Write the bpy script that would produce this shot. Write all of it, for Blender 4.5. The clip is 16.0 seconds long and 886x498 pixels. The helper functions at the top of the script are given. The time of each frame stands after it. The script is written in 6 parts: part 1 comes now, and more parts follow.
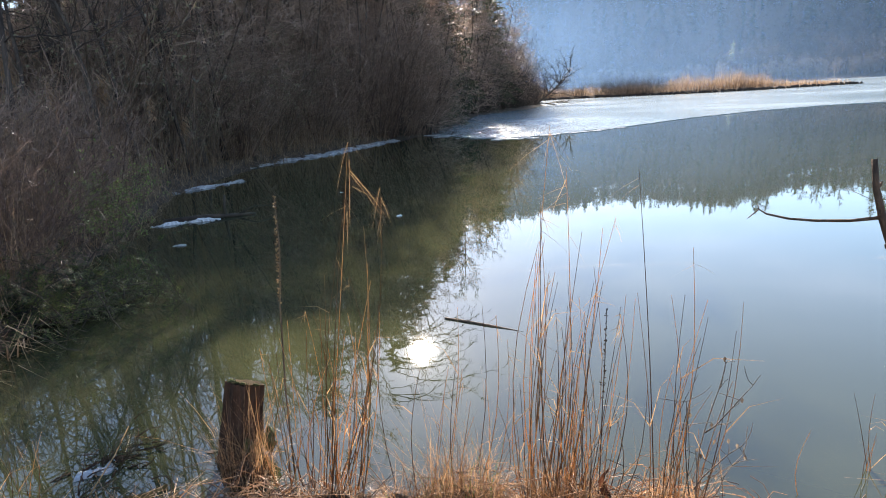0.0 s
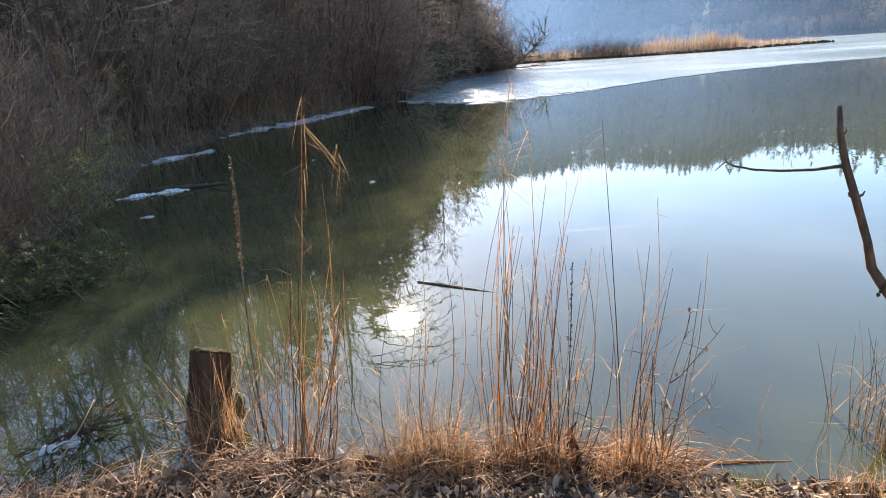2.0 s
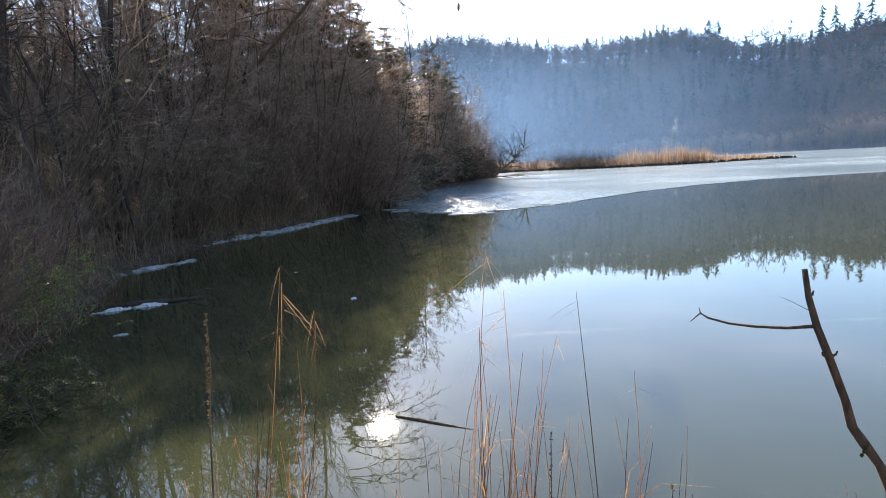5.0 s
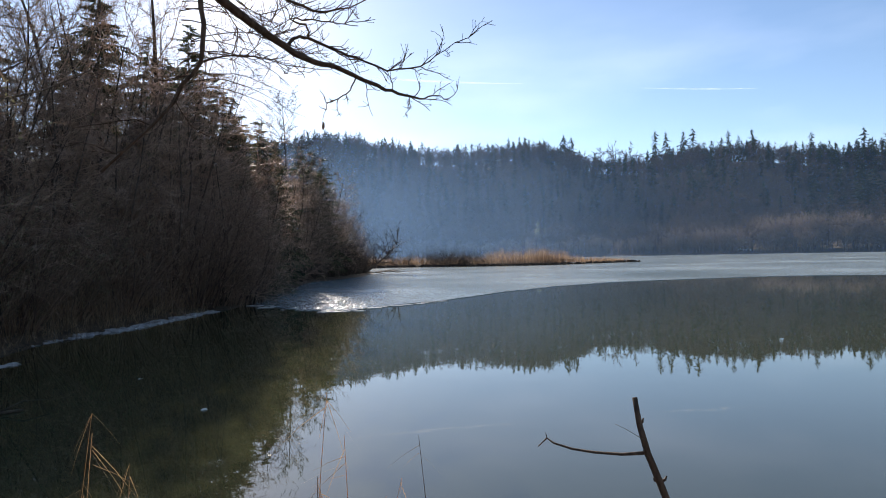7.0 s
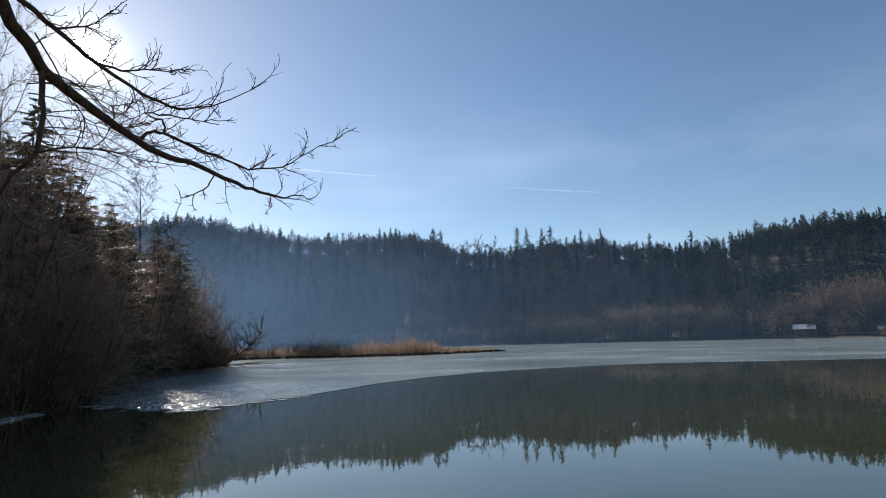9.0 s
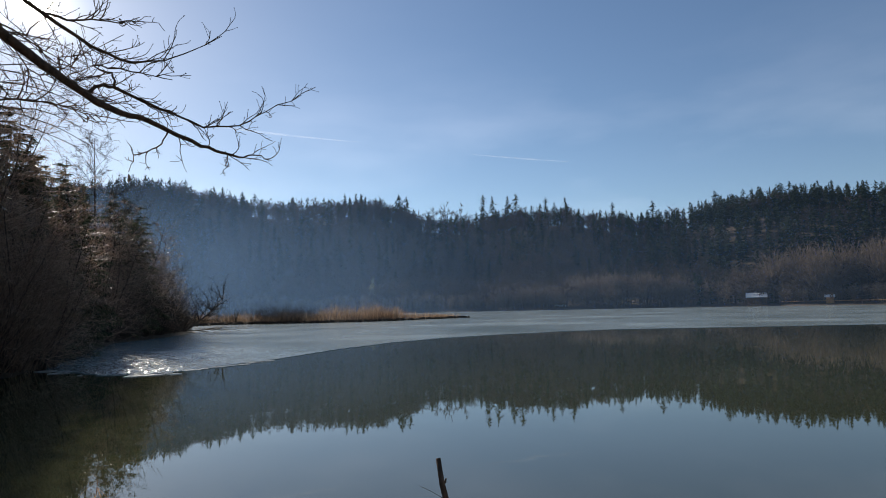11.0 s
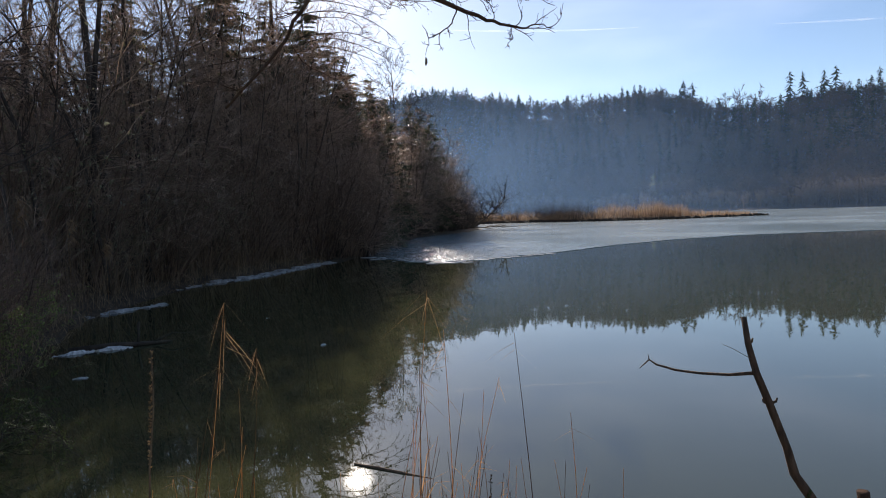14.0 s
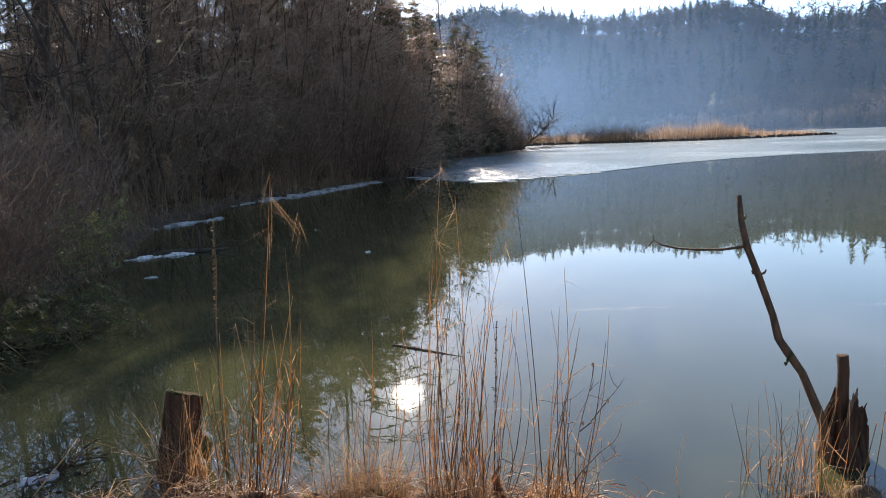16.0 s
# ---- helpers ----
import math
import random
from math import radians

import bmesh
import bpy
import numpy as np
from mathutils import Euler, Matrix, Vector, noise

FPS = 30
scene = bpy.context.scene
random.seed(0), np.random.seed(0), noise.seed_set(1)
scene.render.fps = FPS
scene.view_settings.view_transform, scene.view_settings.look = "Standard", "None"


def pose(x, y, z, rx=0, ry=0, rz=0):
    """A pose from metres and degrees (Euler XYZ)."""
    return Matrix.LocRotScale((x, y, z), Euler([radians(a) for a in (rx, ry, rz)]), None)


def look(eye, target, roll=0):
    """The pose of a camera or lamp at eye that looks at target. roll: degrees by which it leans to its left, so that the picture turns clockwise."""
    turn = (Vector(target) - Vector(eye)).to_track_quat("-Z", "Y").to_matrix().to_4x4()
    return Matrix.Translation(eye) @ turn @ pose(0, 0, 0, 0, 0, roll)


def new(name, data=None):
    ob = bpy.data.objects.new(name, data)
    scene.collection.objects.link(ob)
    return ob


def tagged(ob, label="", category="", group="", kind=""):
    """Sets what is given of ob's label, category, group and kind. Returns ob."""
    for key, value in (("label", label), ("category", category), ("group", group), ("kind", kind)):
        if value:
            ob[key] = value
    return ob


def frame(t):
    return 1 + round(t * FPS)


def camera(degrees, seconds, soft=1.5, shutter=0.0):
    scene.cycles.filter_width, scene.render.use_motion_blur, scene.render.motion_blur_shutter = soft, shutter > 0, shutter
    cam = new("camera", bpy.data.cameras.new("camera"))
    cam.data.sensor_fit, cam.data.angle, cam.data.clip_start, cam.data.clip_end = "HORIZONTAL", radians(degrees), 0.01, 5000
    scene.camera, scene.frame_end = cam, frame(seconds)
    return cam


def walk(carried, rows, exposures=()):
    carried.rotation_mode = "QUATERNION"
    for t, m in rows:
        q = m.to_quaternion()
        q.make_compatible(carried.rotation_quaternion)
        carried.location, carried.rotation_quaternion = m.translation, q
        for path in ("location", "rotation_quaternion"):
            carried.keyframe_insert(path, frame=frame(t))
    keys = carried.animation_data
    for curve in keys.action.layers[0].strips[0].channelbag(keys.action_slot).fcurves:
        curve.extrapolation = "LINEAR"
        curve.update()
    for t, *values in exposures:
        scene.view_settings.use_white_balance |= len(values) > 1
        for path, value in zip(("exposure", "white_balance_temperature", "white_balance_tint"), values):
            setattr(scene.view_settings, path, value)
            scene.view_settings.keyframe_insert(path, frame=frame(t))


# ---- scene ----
# Camera: seconds, place in metres, then yaw, pitch and roll in degrees.
cam = camera(72.8, 16.0, soft=1.0)
PATH = [
    (0.0, 0.000, -0.000, 2.000, 2.98, -14.38, -3.22),
    (0.5, -0.011, 0.005, 1.967, 5.76, -16.68, -3.47),
    (1.0, -0.000, 0.028, 1.933, 5.97, -17.09, -3.03),
    (1.5, 0.035, 0.043, 1.925, 3.89, -17.53, -3.90),
    (2.0, 0.065, 0.045, 1.936, 1.13, -17.55, -4.18),
    (2.5, 0.081, 0.057, 1.969, 0.49, -15.53, -4.68),
    (3.0, 0.083, 0.041, 1.994, 0.00, -12.57, -4.26),
    (3.2, 0.087, 0.047, 1.996, 0.05, -12.32, -4.20),
    (5.3, 0.116, 0.110, 2.238, -1.85, -6.49, -2.54),
    (5.5, 0.133, 0.102, 2.260, -2.88, -5.44, -2.25),
    (6.0, 0.161, 0.104, 2.277, -5.68, -3.97, -1.35),
    (6.5, 0.200, 0.096, 2.326, -9.93, -1.56, -2.19),
    (7.0, 0.225, 0.116, 2.371, -13.58, 0.48, -1.25),
    (7.5, 0.273, 0.120, 2.400, -18.21, 2.64, -2.95),
    (8.0, 0.284, 0.094, 2.423, -22.49, 5.08, -1.42),
    (8.5, 0.298, 0.085, 2.455, -24.70, 7.13, -2.33),
    (9.0, 0.295, 0.053, 2.467, -26.08, 8.66, -1.51),
    (9.2, 0.298, 0.053, 2.466, -26.63, 8.89, -1.29),
    (11.3, 0.329, -0.011, 2.402, -29.31, 3.82, -0.92),
    (11.5, 0.329, 0.002, 2.386, -28.60, 2.37, -0.83),
    (12.0, 0.351, 0.047, 2.320, -24.92, -0.86, -0.53),
    (12.5, 0.333, 0.076, 2.248, -18.95, -3.11, 0.15),
    (13.0, 0.305, 0.089, 2.182, -11.64, -4.20, 1.11),
    (13.5, 0.290, 0.089, 2.143, -5.92, -4.60, -1.30),
    (14.0, 0.257, 0.037, 2.161, -3.19, -3.36, -1.83),
    (14.5, 0.244, -0.135, 2.106, -1.89, -3.40, -3.44),
    (15.0, 0.259, -0.200, 2.058, -0.12, -3.37, -4.56),
    (15.5, 0.311, -0.323, 1.991, 2.38, -6.88, -1.38),
    (16.0, 0.394, -0.372, 1.961, 1.62, -10.41, -2.29),
]
EXPOSURES = [
    (0.0, 2.15, 6850, 14), (1.5, 2.3, 6850, 14), (3.0, 2.25, 6850, 14), (5.5, 1.7, 6650, 14), (6.5, 1.15, 6550, 14), (7.0, 0.95, 6700, 14), (7.5, 0.65, 6650, 13), (8.2, 0.48, 6600, 11),
    (9.0, 0.37, 6550, 10), (11.5, 0.22, 6600, 11), (12.5, 0.48, 6950, 17), (14.0, 0.7, 6800, 16), (15.0, 0.9, 6750, 15), (15.5, 1.0, 6900, 15), (16.0, 1.7, 6900, 15),
]
walk(cam, [(t, pose(x, y, z, 90 + p, 0, w) @ pose(0, 0, 0, 0, 0, r)) for t, x, y, z, w, p, r in PATH], EXPOSURES)

# ---- sky and sun ----
SUN_AZ, SUN_EL = radians(-5.8), radians(23.9)
SUN_DIR = Vector((math.sin(SUN_AZ) * math.cos(SUN_EL), math.cos(SUN_AZ) * math.cos(SUN_EL), math.sin(SUN_EL)))
world = bpy.data.worlds.new("sky")
scene.world = world
world.use_nodes = True
wt = world.node_tree
wn, wl = wt.nodes, wt.links
sky = wn.new("ShaderNodeTexSky")
sky.sky_type, sky.sun_disc = "NISHITA", False
sky.sun_elevation, sky.sun_rotation = SUN_EL, SUN_AZ
sky.air_density, sky.dust_density, sky.ozone_density, sky.altitude = 1.0, 0.25, 3.0, 400
background = wn["Background"]
background.inputs["Strength"].default_value = 0.088
# the sun's bright disc and the aureole that thin haze spreads round it
coords = wn.new("ShaderNodeTexCoord")
towards = wn.new("ShaderNodeVectorMath")
towards.operation = "DOT_PRODUCT"
towards.inputs[1].default_value = SUN_DIR
wl.new(coords.outputs["Generated"], towards.inputs[0])


def aureole(inner, outer, strength, power):
    span = wn.new("ShaderNodeMapRange")
    span.inputs["From Min"].default_value = math.cos(radians(outer))
    span.inputs["From Max"].default_value = math.cos(radians(inner))
    wl.new(towards.outputs["Value"], span.inputs["Value"])
    bend = wn.new("ShaderNodeMath")
    bend.operation, bend.inputs[1].default_value = "POWER", power
    wl.new(span.outputs["Result"], bend.inputs[0])
    tint = wn.new("ShaderNodeMix")
    tint.data_type, tint.blend_type = "RGBA", "MIX"
    tint.inputs["A"].default_value = (0, 0, 0, 1)
    tint.inputs["B"].default_value = (strength, strength * 0.96, strength * 0.86, 1)
    wl.new(bend.outputs["Value"], tint.inputs["Factor"])
    return tint.outputs["Result"]


def added(a, b):
    total = wn.new("ShaderNodeMix")
    total.data_type, total.blend_type = "RGBA", "ADD"
    total.inputs["Factor"].default_value = 1
    wl.new(a, total.inputs["A"])
    wl.new(b, total.inputs["B"])
    return total.outputs["Result"]


# thin high cloud veils, low in the sky
veil_map = wn.new("ShaderNodeMapping")
veil_map.inputs["Scale"].default_value = (1.7, 1.7, 6.0)
wl.new(coords.outputs["Generated"], veil_map.inputs["Vector"])
veil = wn.new("ShaderNodeTexNoise")
veil.inputs["Scale"].default_value, veil.inputs["Detail"].default_value = 1.6, 6
wl.new(veil_map.outputs["Vector"], veil.inputs["Vector"])
veil_ramp = wn.new("ShaderNodeValToRGB")
veil_ramp.color_ramp.elements[0].position, veil_ramp.color_ramp.elements[0].color = 0.44, (0, 0, 0, 1)
veil_ramp.color_ramp.elements[1].position, veil_ramp.color_ramp.elements[1].color = 0.8, (1.35, 1.27, 1.25, 1)
wl.new(veil.outputs["Fac"], veil_ramp.inputs["Fac"])
height = wn.new("ShaderNodeSeparateXYZ")
wl.new(coords.outputs["Generated"], height.inputs[0])
low_sky = wn.new("ShaderNodeMapRange")
low_sky.interpolation_type = "SMOOTHSTEP"
for key, value in (("From Min", 0.24), ("From Max", 0.42), ("To Min", 1.0), ("To Max", 0.12)):
    low_sky.inputs[key].default_value = value
wl.new(height.outputs["Z"], low_sky.inputs["Value"])
thin = wn.new("ShaderNodeMix")
thin.data_type, thin.inputs["A"].default_value = "RGBA", (0, 0, 0, 1)
wl.new(low_sky.outputs["Result"], thin.inputs["Factor"])
wl.new(veil_ramp.outputs["Color"], thin.inputs["B"])
glow = added(added(added(aureole(0.2, 2.0, 190, 4.0), aureole(0.3, 5.0, 5.5, 3.0)), aureole(0.0, 14.0, 1.5, 5.0)), aureole(0.0, 48.0, 0.4, 2.5))
wl.new(added(added(sky.outputs[0], glow), thin.outputs["Result"]), background.inputs["Color"])

sun = new("sun", bpy.data.lights.new("sun", "SUN"))
sun.data.energy, sun.data.angle, sun.data.color = 5.0, radians(0.5), (1.0, 0.93, 0.82)
sun.matrix_world = look(SUN_DIR * 50, (0, 0, 0))


# ---- materials ----
def material(name, dark, light, scale=8.0, rough=0.85, bump=0.0, fine=0.0, island=0.0, per_object=0.0, translucent=0.0, spec=0.3, stretch=None):
    """Two-scale mottled colour from dark to light, with relief, and a spread from piece to piece."""
    m = bpy.data.materials.new(name)
    m.use_nodes = True
    n, l = m.node_tree.nodes, m.node_tree.links
    b = n["Principled BSDF"]
    b.inputs["Roughness"].default_value = rough
    b.inputs["Specular IOR Level"].default_value = spec
    co = n.new("ShaderNodeTexCoord")
    mp = n.new("ShaderNodeMapping")
    if stretch:
        mp.inputs["Scale"].default_value = stretch
    l.new(co.outputs["Object"], mp.inputs["Vector"])
    big = n.new("ShaderNodeTexNoise")
    big.inputs["Scale"].default_value, big.inputs["Detail"].default_value = scale, 5
    l.new(mp.outputs["Vector"], big.inputs["Vector"])
    small = n.new("ShaderNodeTexNoise")
    small.inputs["Scale"].default_value, small.inputs["Detail"].default_value = scale * 9, 3
    l.new(mp.outputs["Vector"], small.inputs["Vector"])
    mixv = n.new("ShaderNodeMath")
    mixv.operation, mixv.inputs[1].default_value = "MULTIPLY_ADD", 0.35
    l.new(small.outputs["Fac"], mixv.inputs[0])
    l.new(big.outputs["Fac"], mixv.inputs[2])
    last = mixv.outputs["Value"]
    for amount, source in ((island, "island"), (per_object, "object")):
        if amount:
            if source == "island":
                r = n.new("ShaderNodeNewGeometry").outputs["Random Per Island"]
            else:
                r = n.new("ShaderNodeObjectInfo").outputs["Random"]
            k = n.new("ShaderNodeMath")
            k.operation, k.inputs[1].default_value = "MULTIPLY_ADD", amount
            l.new(r, k.inputs[0])
            j = n.new("ShaderNodeMath")
            j.operation, j.inputs[1].default_value = "SUBTRACT", amount * 0.5
            l.new(last, j.inputs[0])
            l.new(j.outputs["Value"], k.inputs[2])
            last = k.outputs["Value"]
    ramp = n.new("ShaderNodeValToRGB")
    ramp.color_ramp.elements[0].position, ramp.color_ramp.elements[0].color = 0.4, (*dark, 1)
    ramp.color_ramp.elements[1].position, ramp.color_ramp.elements[1].color = 0.95, (*light, 1)
    l.new(last, ramp.inputs["Fac"])
    l.new(ramp.outputs["Color"], b.inputs["Base Color"])
    if bump:
        bp = n.new("ShaderNodeBump")
        bp.inputs["Strength"].default_value, bp.inputs["Distance"].default_value = bump, 0.02
        l.new(mixv.outputs["Value"], bp.inputs["Height"])
        l.new(bp.outputs["Normal"], b.inputs["Normal"])
    if translucent:
        t = n.new("ShaderNodeBsdfTranslucent")
        l.new(ramp.outputs["Color"], t.inputs["Color"])
        mx = n.new("ShaderNodeMixShader")
        mx.inputs["Fac"].default_value = translucent
        l.new(b.outputs["BSDF"], mx.inputs[1])
        l.new(t.outputs["BSDF"], mx.inputs[2])
        l.new(mx.outputs["Shader"], n["Material Output"].inputs["Surface"])
    return m


M = {}
M["soil"] = material("soil", (0.035, 0.024, 0.015), (0.13, 0.09, 0.055), 3.0, 0.95, 0.8)
M["litter"] = material("litter", (0.055, 0.036, 0.024), (0.4, 0.29, 0.2), 30, 0.95, 0.3, island=0.9, translucent=0.2, spec=0.08)
M["straw"] = material("straw", (0.14, 0.07, 0.036), (0.6, 0.35, 0.175), 6, 0.5, island=0.9, translucent=0.45)
M["reed"] = material("reed", (0.15, 0.076, 0.036), (0.66, 0.395, 0.185), 5, 0.45, 0.2, per_object=0.9, translucent=0.45, spec=0.4)
M["plume"] = material("plume", (0.18, 0.1, 0.05), (0.5, 0.31, 0.16), 10, 0.7, island=0.5, translucent=0.5)
M["green_blade"] = material("green_blade", (0.06, 0.09, 0.02), (0.2, 0.26, 0.06), 6, 0.5, island=0.5, translucent=0.4)
M["bank_reed"] = material("bank_reed", (0.16, 0.1, 0.058), (0.5, 0.34, 0.2), 2, 0.6, island=0.9, translucent=0.4)
M["isle_reed"] = material("isle_reed", (0.13, 0.082, 0.055), (0.43, 0.295, 0.185), 0.15, 0.7, island=0.8, translucent=0.45)
M["bark"] = material("bark", (0.028, 0.02, 0.015), (0.12, 0.088, 0.065), 6, 0.9, 0.6, per_object=0.25, stretch=(1, 1, 0.25))
M["twig"] = material("twig", (0.13, 0.088, 0.06), (0.4, 0.28, 0.19), 2, 0.6, island=0.6, per_object=0.3, translucent=0.2)
M["red_twig"] = material("red_twig", (0.1, 0.06, 0.042), (0.34, 0.22, 0.15), 2, 0.5, island=0.7, per_object=0.3, translucent=0.2)
M["dead_wood"] = material("dead_wood", (0.05, 0.03, 0.018), (0.24, 0.15, 0.09), 7, 0.8, 0.6, stretch=(4, 4, 0.7))
M["rotten_wood"] = material("rotten_wood", (0.018, 0.011, 0.008), (0.12, 0.062, 0.036), 9, 0.9, 1.0, spec=0.15, stretch=(3, 3, 0.4))
M["cut_wood"] = material("cut_wood", (0.015, 0.011, 0.006), (0.06, 0.04, 0.02), 20, 0.95, 0.6, spec=0.05)
M["stick_bark"] = material("stick_bark", (0.035, 0.022, 0.014), (0.17, 0.1, 0.06), 14, 0.8, 0.9, spec=0.25, stretch=(2, 2, 0.6))
M["privet_leaf"] = material("privet_leaf", (0.12, 0.15, 0.04), (0.36, 0.4, 0.13), 4, 0.4, island=0.7, translucent=0.4)
M["dock_leaf"] = material("dock_leaf", (0.045, 0.016, 0.008), (0.18, 0.065, 0.03), 20, 0.8, 0.4, translucent=0.35)
M["peat"] = material("peat", (0.02, 0.013, 0.009), (0.09, 0.06, 0.04), 3, 0.95, 0.6)
M["moss"] = material("moss", (0.025, 0.03, 0.01), (0.1, 0.1, 0.035), 25, 0.95, 0.6, spec=0.1)
M["willow_twig"] = material("willow_twig", (0.2, 0.125, 0.09), (0.54, 0.37, 0.26), 0.8, 0.45, island=0.8, per_object=0.3, translucent=0.2, spec=0.35)
M["weed"] = material("weed", (0.02, 0.015, 0.006), (0.1, 0.07, 0.022), 18, 0.95, 0.8, spec=0.05)
M["needle"] = material("needle", (0.03, 0.036, 0.02), (0.13, 0.135, 0.07), 0.8, 0.5, island=0.7, per_object=0.3, translucent=0.35)
M["evergreen"] = material("evergreen", (0.022, 0.034, 0.011), (0.13, 0.145, 0.05), 4, 0.55, island=0.9, translucent=0.3, spec=0.15)
M["shrub_leaf"] = material("shrub_leaf", (0.1, 0.095, 0.045), (0.33, 0.29, 0.16), 3, 0.3, island=0.8, translucent=0.25, spec=0.5)
M["old_snow"] = material("old_snow", (0.36, 0.355, 0.34), (0.86, 0.84, 0.81), 6, 0.55, 0.5)
M["rim_ice"] = material("rim_ice", (0.15, 0.148, 0.145), (0.62, 0.605, 0.58), 4, 0.3, 0.9)
M["roof_white"] = material("roof_white", (0.6, 0.62, 0.64), (0.85, 0.86, 0.87), 1, 0.4)
M["hut_wood"] = material("hut_wood", (0.12, 0.07, 0.04), (0.3, 0.18, 0.1), 1, 0.8)
M["orange_wood"] = material("orange_wood", (0.4, 0.2, 0.07), (0.6, 0.33, 0.14), 1, 0.7)
M["far_conifer"] = material("far_conifer", (0.024, 0.034, 0.022), (0.058, 0.07, 0.042), 0.02, 0.95, island=0.3, translucent=0.1, spec=0.0)
M["far_bare"] = material("far_bare", (0.06, 0.048, 0.04), (0.12, 0.096, 0.078), 0.02, 0.95, island=0.3, translucent=0.12, spec=0.0)
M["far_brush"] = material("far_brush", (0.13, 0.1, 0.075), (0.26, 0.2, 0.15), 0.02, 0.95, island=0.4, translucent=0.2, spec=0.0)
M["larch"] = material("larch", (0.12, 0.12, 0.06), (0.26, 0.25, 0.13), 0.1, 0.85, island=0.5, translucent=0.3)


def water_material():
    m = bpy.data.materials.new("lake_water")
    m.use_nodes = True
    n, l = m.node_tree.nodes, m.node_tree.links
    b = n["Principled BSDF"]
    b.inputs["Roughness"].default_value, b.inputs["IOR"].default_value = 0.009, 1.66
    co = n.new("ShaderNodeTexCoord")
    silt = n.new("ShaderNodeTexNoise")
    silt.inputs["Scale"].default_value, silt.inputs["Detail"].default_value = 0.06, 4
    l.new(co.outputs["Object"], silt.inputs["Vector"])
    ramp = n.new("ShaderNodeValToRGB")
    ramp.color_ramp.elements[0].position, ramp.color_ramp.elements[0].color = 0.3, (0.041, 0.0445, 0.02, 1)
    ramp.color_ramp.elements[1].position, ramp.color_ramp.elements[1].color = 0.75, (0.054, 0.058, 0.027, 1)
    l.new(silt.outputs["Fac"], ramp.inputs["Fac"])
    l.new(ramp.outputs["Color"], b.inputs["Base Color"])
    last = None
    for scale, height in ((0.7, 0.0016), (5.0, 0.00025)):
        wave = n.new("ShaderNodeTexNoise")
        wave.inputs["Scale"].default_value, wave.inputs["Detail"].default_value = scale, 2
        l.new(co.outputs["Object"], wave.inputs["Vector"])
        bp = n.new("ShaderNodeBump")
        bp.inputs["Strength"].default_value, bp.inputs["Distance"].default_value = 1.0, height
        l.new(wave.outputs["Fac"], bp.inputs["Height"])
        if last:
            l.new(last, bp.inputs["Normal"])
        last = bp.outputs["Normal"]
    l.new(last, b.inputs["Normal"])
    return m


def ice_material():
    m = bpy.data.materials.new("lake_ice")
    m.use_nodes = True
    n, l = m.node_tree.nodes, m.node_tree.links
    b = n["Principled BSDF"]
    co = n.new("ShaderNodeTexCoord")
    patch = n.new("ShaderNodeTexNoise")
    patch.inputs["Scale"].default_value, patch.inputs["Detail"].default_value = 0.07, 6
    l.new(co.outputs["Object"], patch.inputs["Vector"])
    ramp = n.new("ShaderNodeValToRGB")
    ramp.color_ramp.elements[0].position, ramp.color_ramp.elements[0].color = 0.35, (0.16, 0.2, 0.2, 1)
    ramp.color_ramp.elements[1].position, ramp.color_ramp.elements[1].color = 0.65, (0.31, 0.36, 0.36, 1)
    l.new(patch.outputs["Fac"], ramp.inputs["Fac"])
    l.new(ramp.outputs["Color"], b.inputs["Base Color"])
    gloss = n.new("ShaderNodeMapRange")
    gloss.inputs["To Min"].default_value, gloss.inputs["To Max"].default_value = 0.14, 0.26
    l.new(patch.outputs["Fac"], gloss.inputs["Value"])
    l.new(gloss.outputs["Result"], b.inputs["Roughness"])
    b.inputs["Specular IOR Level"].default_value = 0.3
    # loose crystals: each small cell of the surface is tilted its own way
    cell = n.new("ShaderNodeTexVoronoi")
    cell.inputs["Scale"].default_value = 1.0
    drawn = n.new("ShaderNodeMapping")
    drawn.inputs["Scale"].default_value = (20.0, 6.0, 1.0)
    l.new(co.outputs["Object"], drawn.inputs["Vector"])
    l.new(drawn.outputs["Vector"], cell.inputs["Vector"])
    centred = n.new("ShaderNodeVectorMath")
    centred.operation = "SUBTRACT"
    centred.inputs[1].default_value = (0.5, 0.5, 0.5)
    l.new(cell.outputs["Color"], centred.inputs[0])
    tilt = n.new("ShaderNodeVectorMath")
    tilt.operation = "SCALE"
    gap = n.new("ShaderNodeVectorMath")
    gap.operation, gap.inputs[1].default_value = "DISTANCE", (0.5, 30.0, 0.0)
    l.new(co.outputs["Object"], gap.inputs[0])
    loose = n.new("ShaderNodeMapRange")
    for key, value in (("From Min", 3), ("From Max", 17), ("To Min", 0.5), ("To Max", 0.03)):
        loose.inputs[key].default_value = value
    l.new(gap.outputs["Value"], loose.inputs["Value"])
    l.new(loose.outputs["Result"], tilt.inputs["Scale"])
    l.new(centred.outputs["Vector"], tilt.inputs[0])
    plus = n.new("ShaderNodeVectorMath")
    plus.operation = "ADD"
    l.new(n.new("ShaderNodeNewGeometry").outputs["Normal"], plus.inputs[0])
    l.new(tilt.outputs["Vector"], plus.inputs[1])
    unit = n.new("ShaderNodeVectorMath")
    unit.operation = "NORMALIZE"
    l.new(plus.outputs["Vector"], unit.inputs[0])
    l.new(unit.outputs["Vector"], b.inputs["Normal"])
    return m


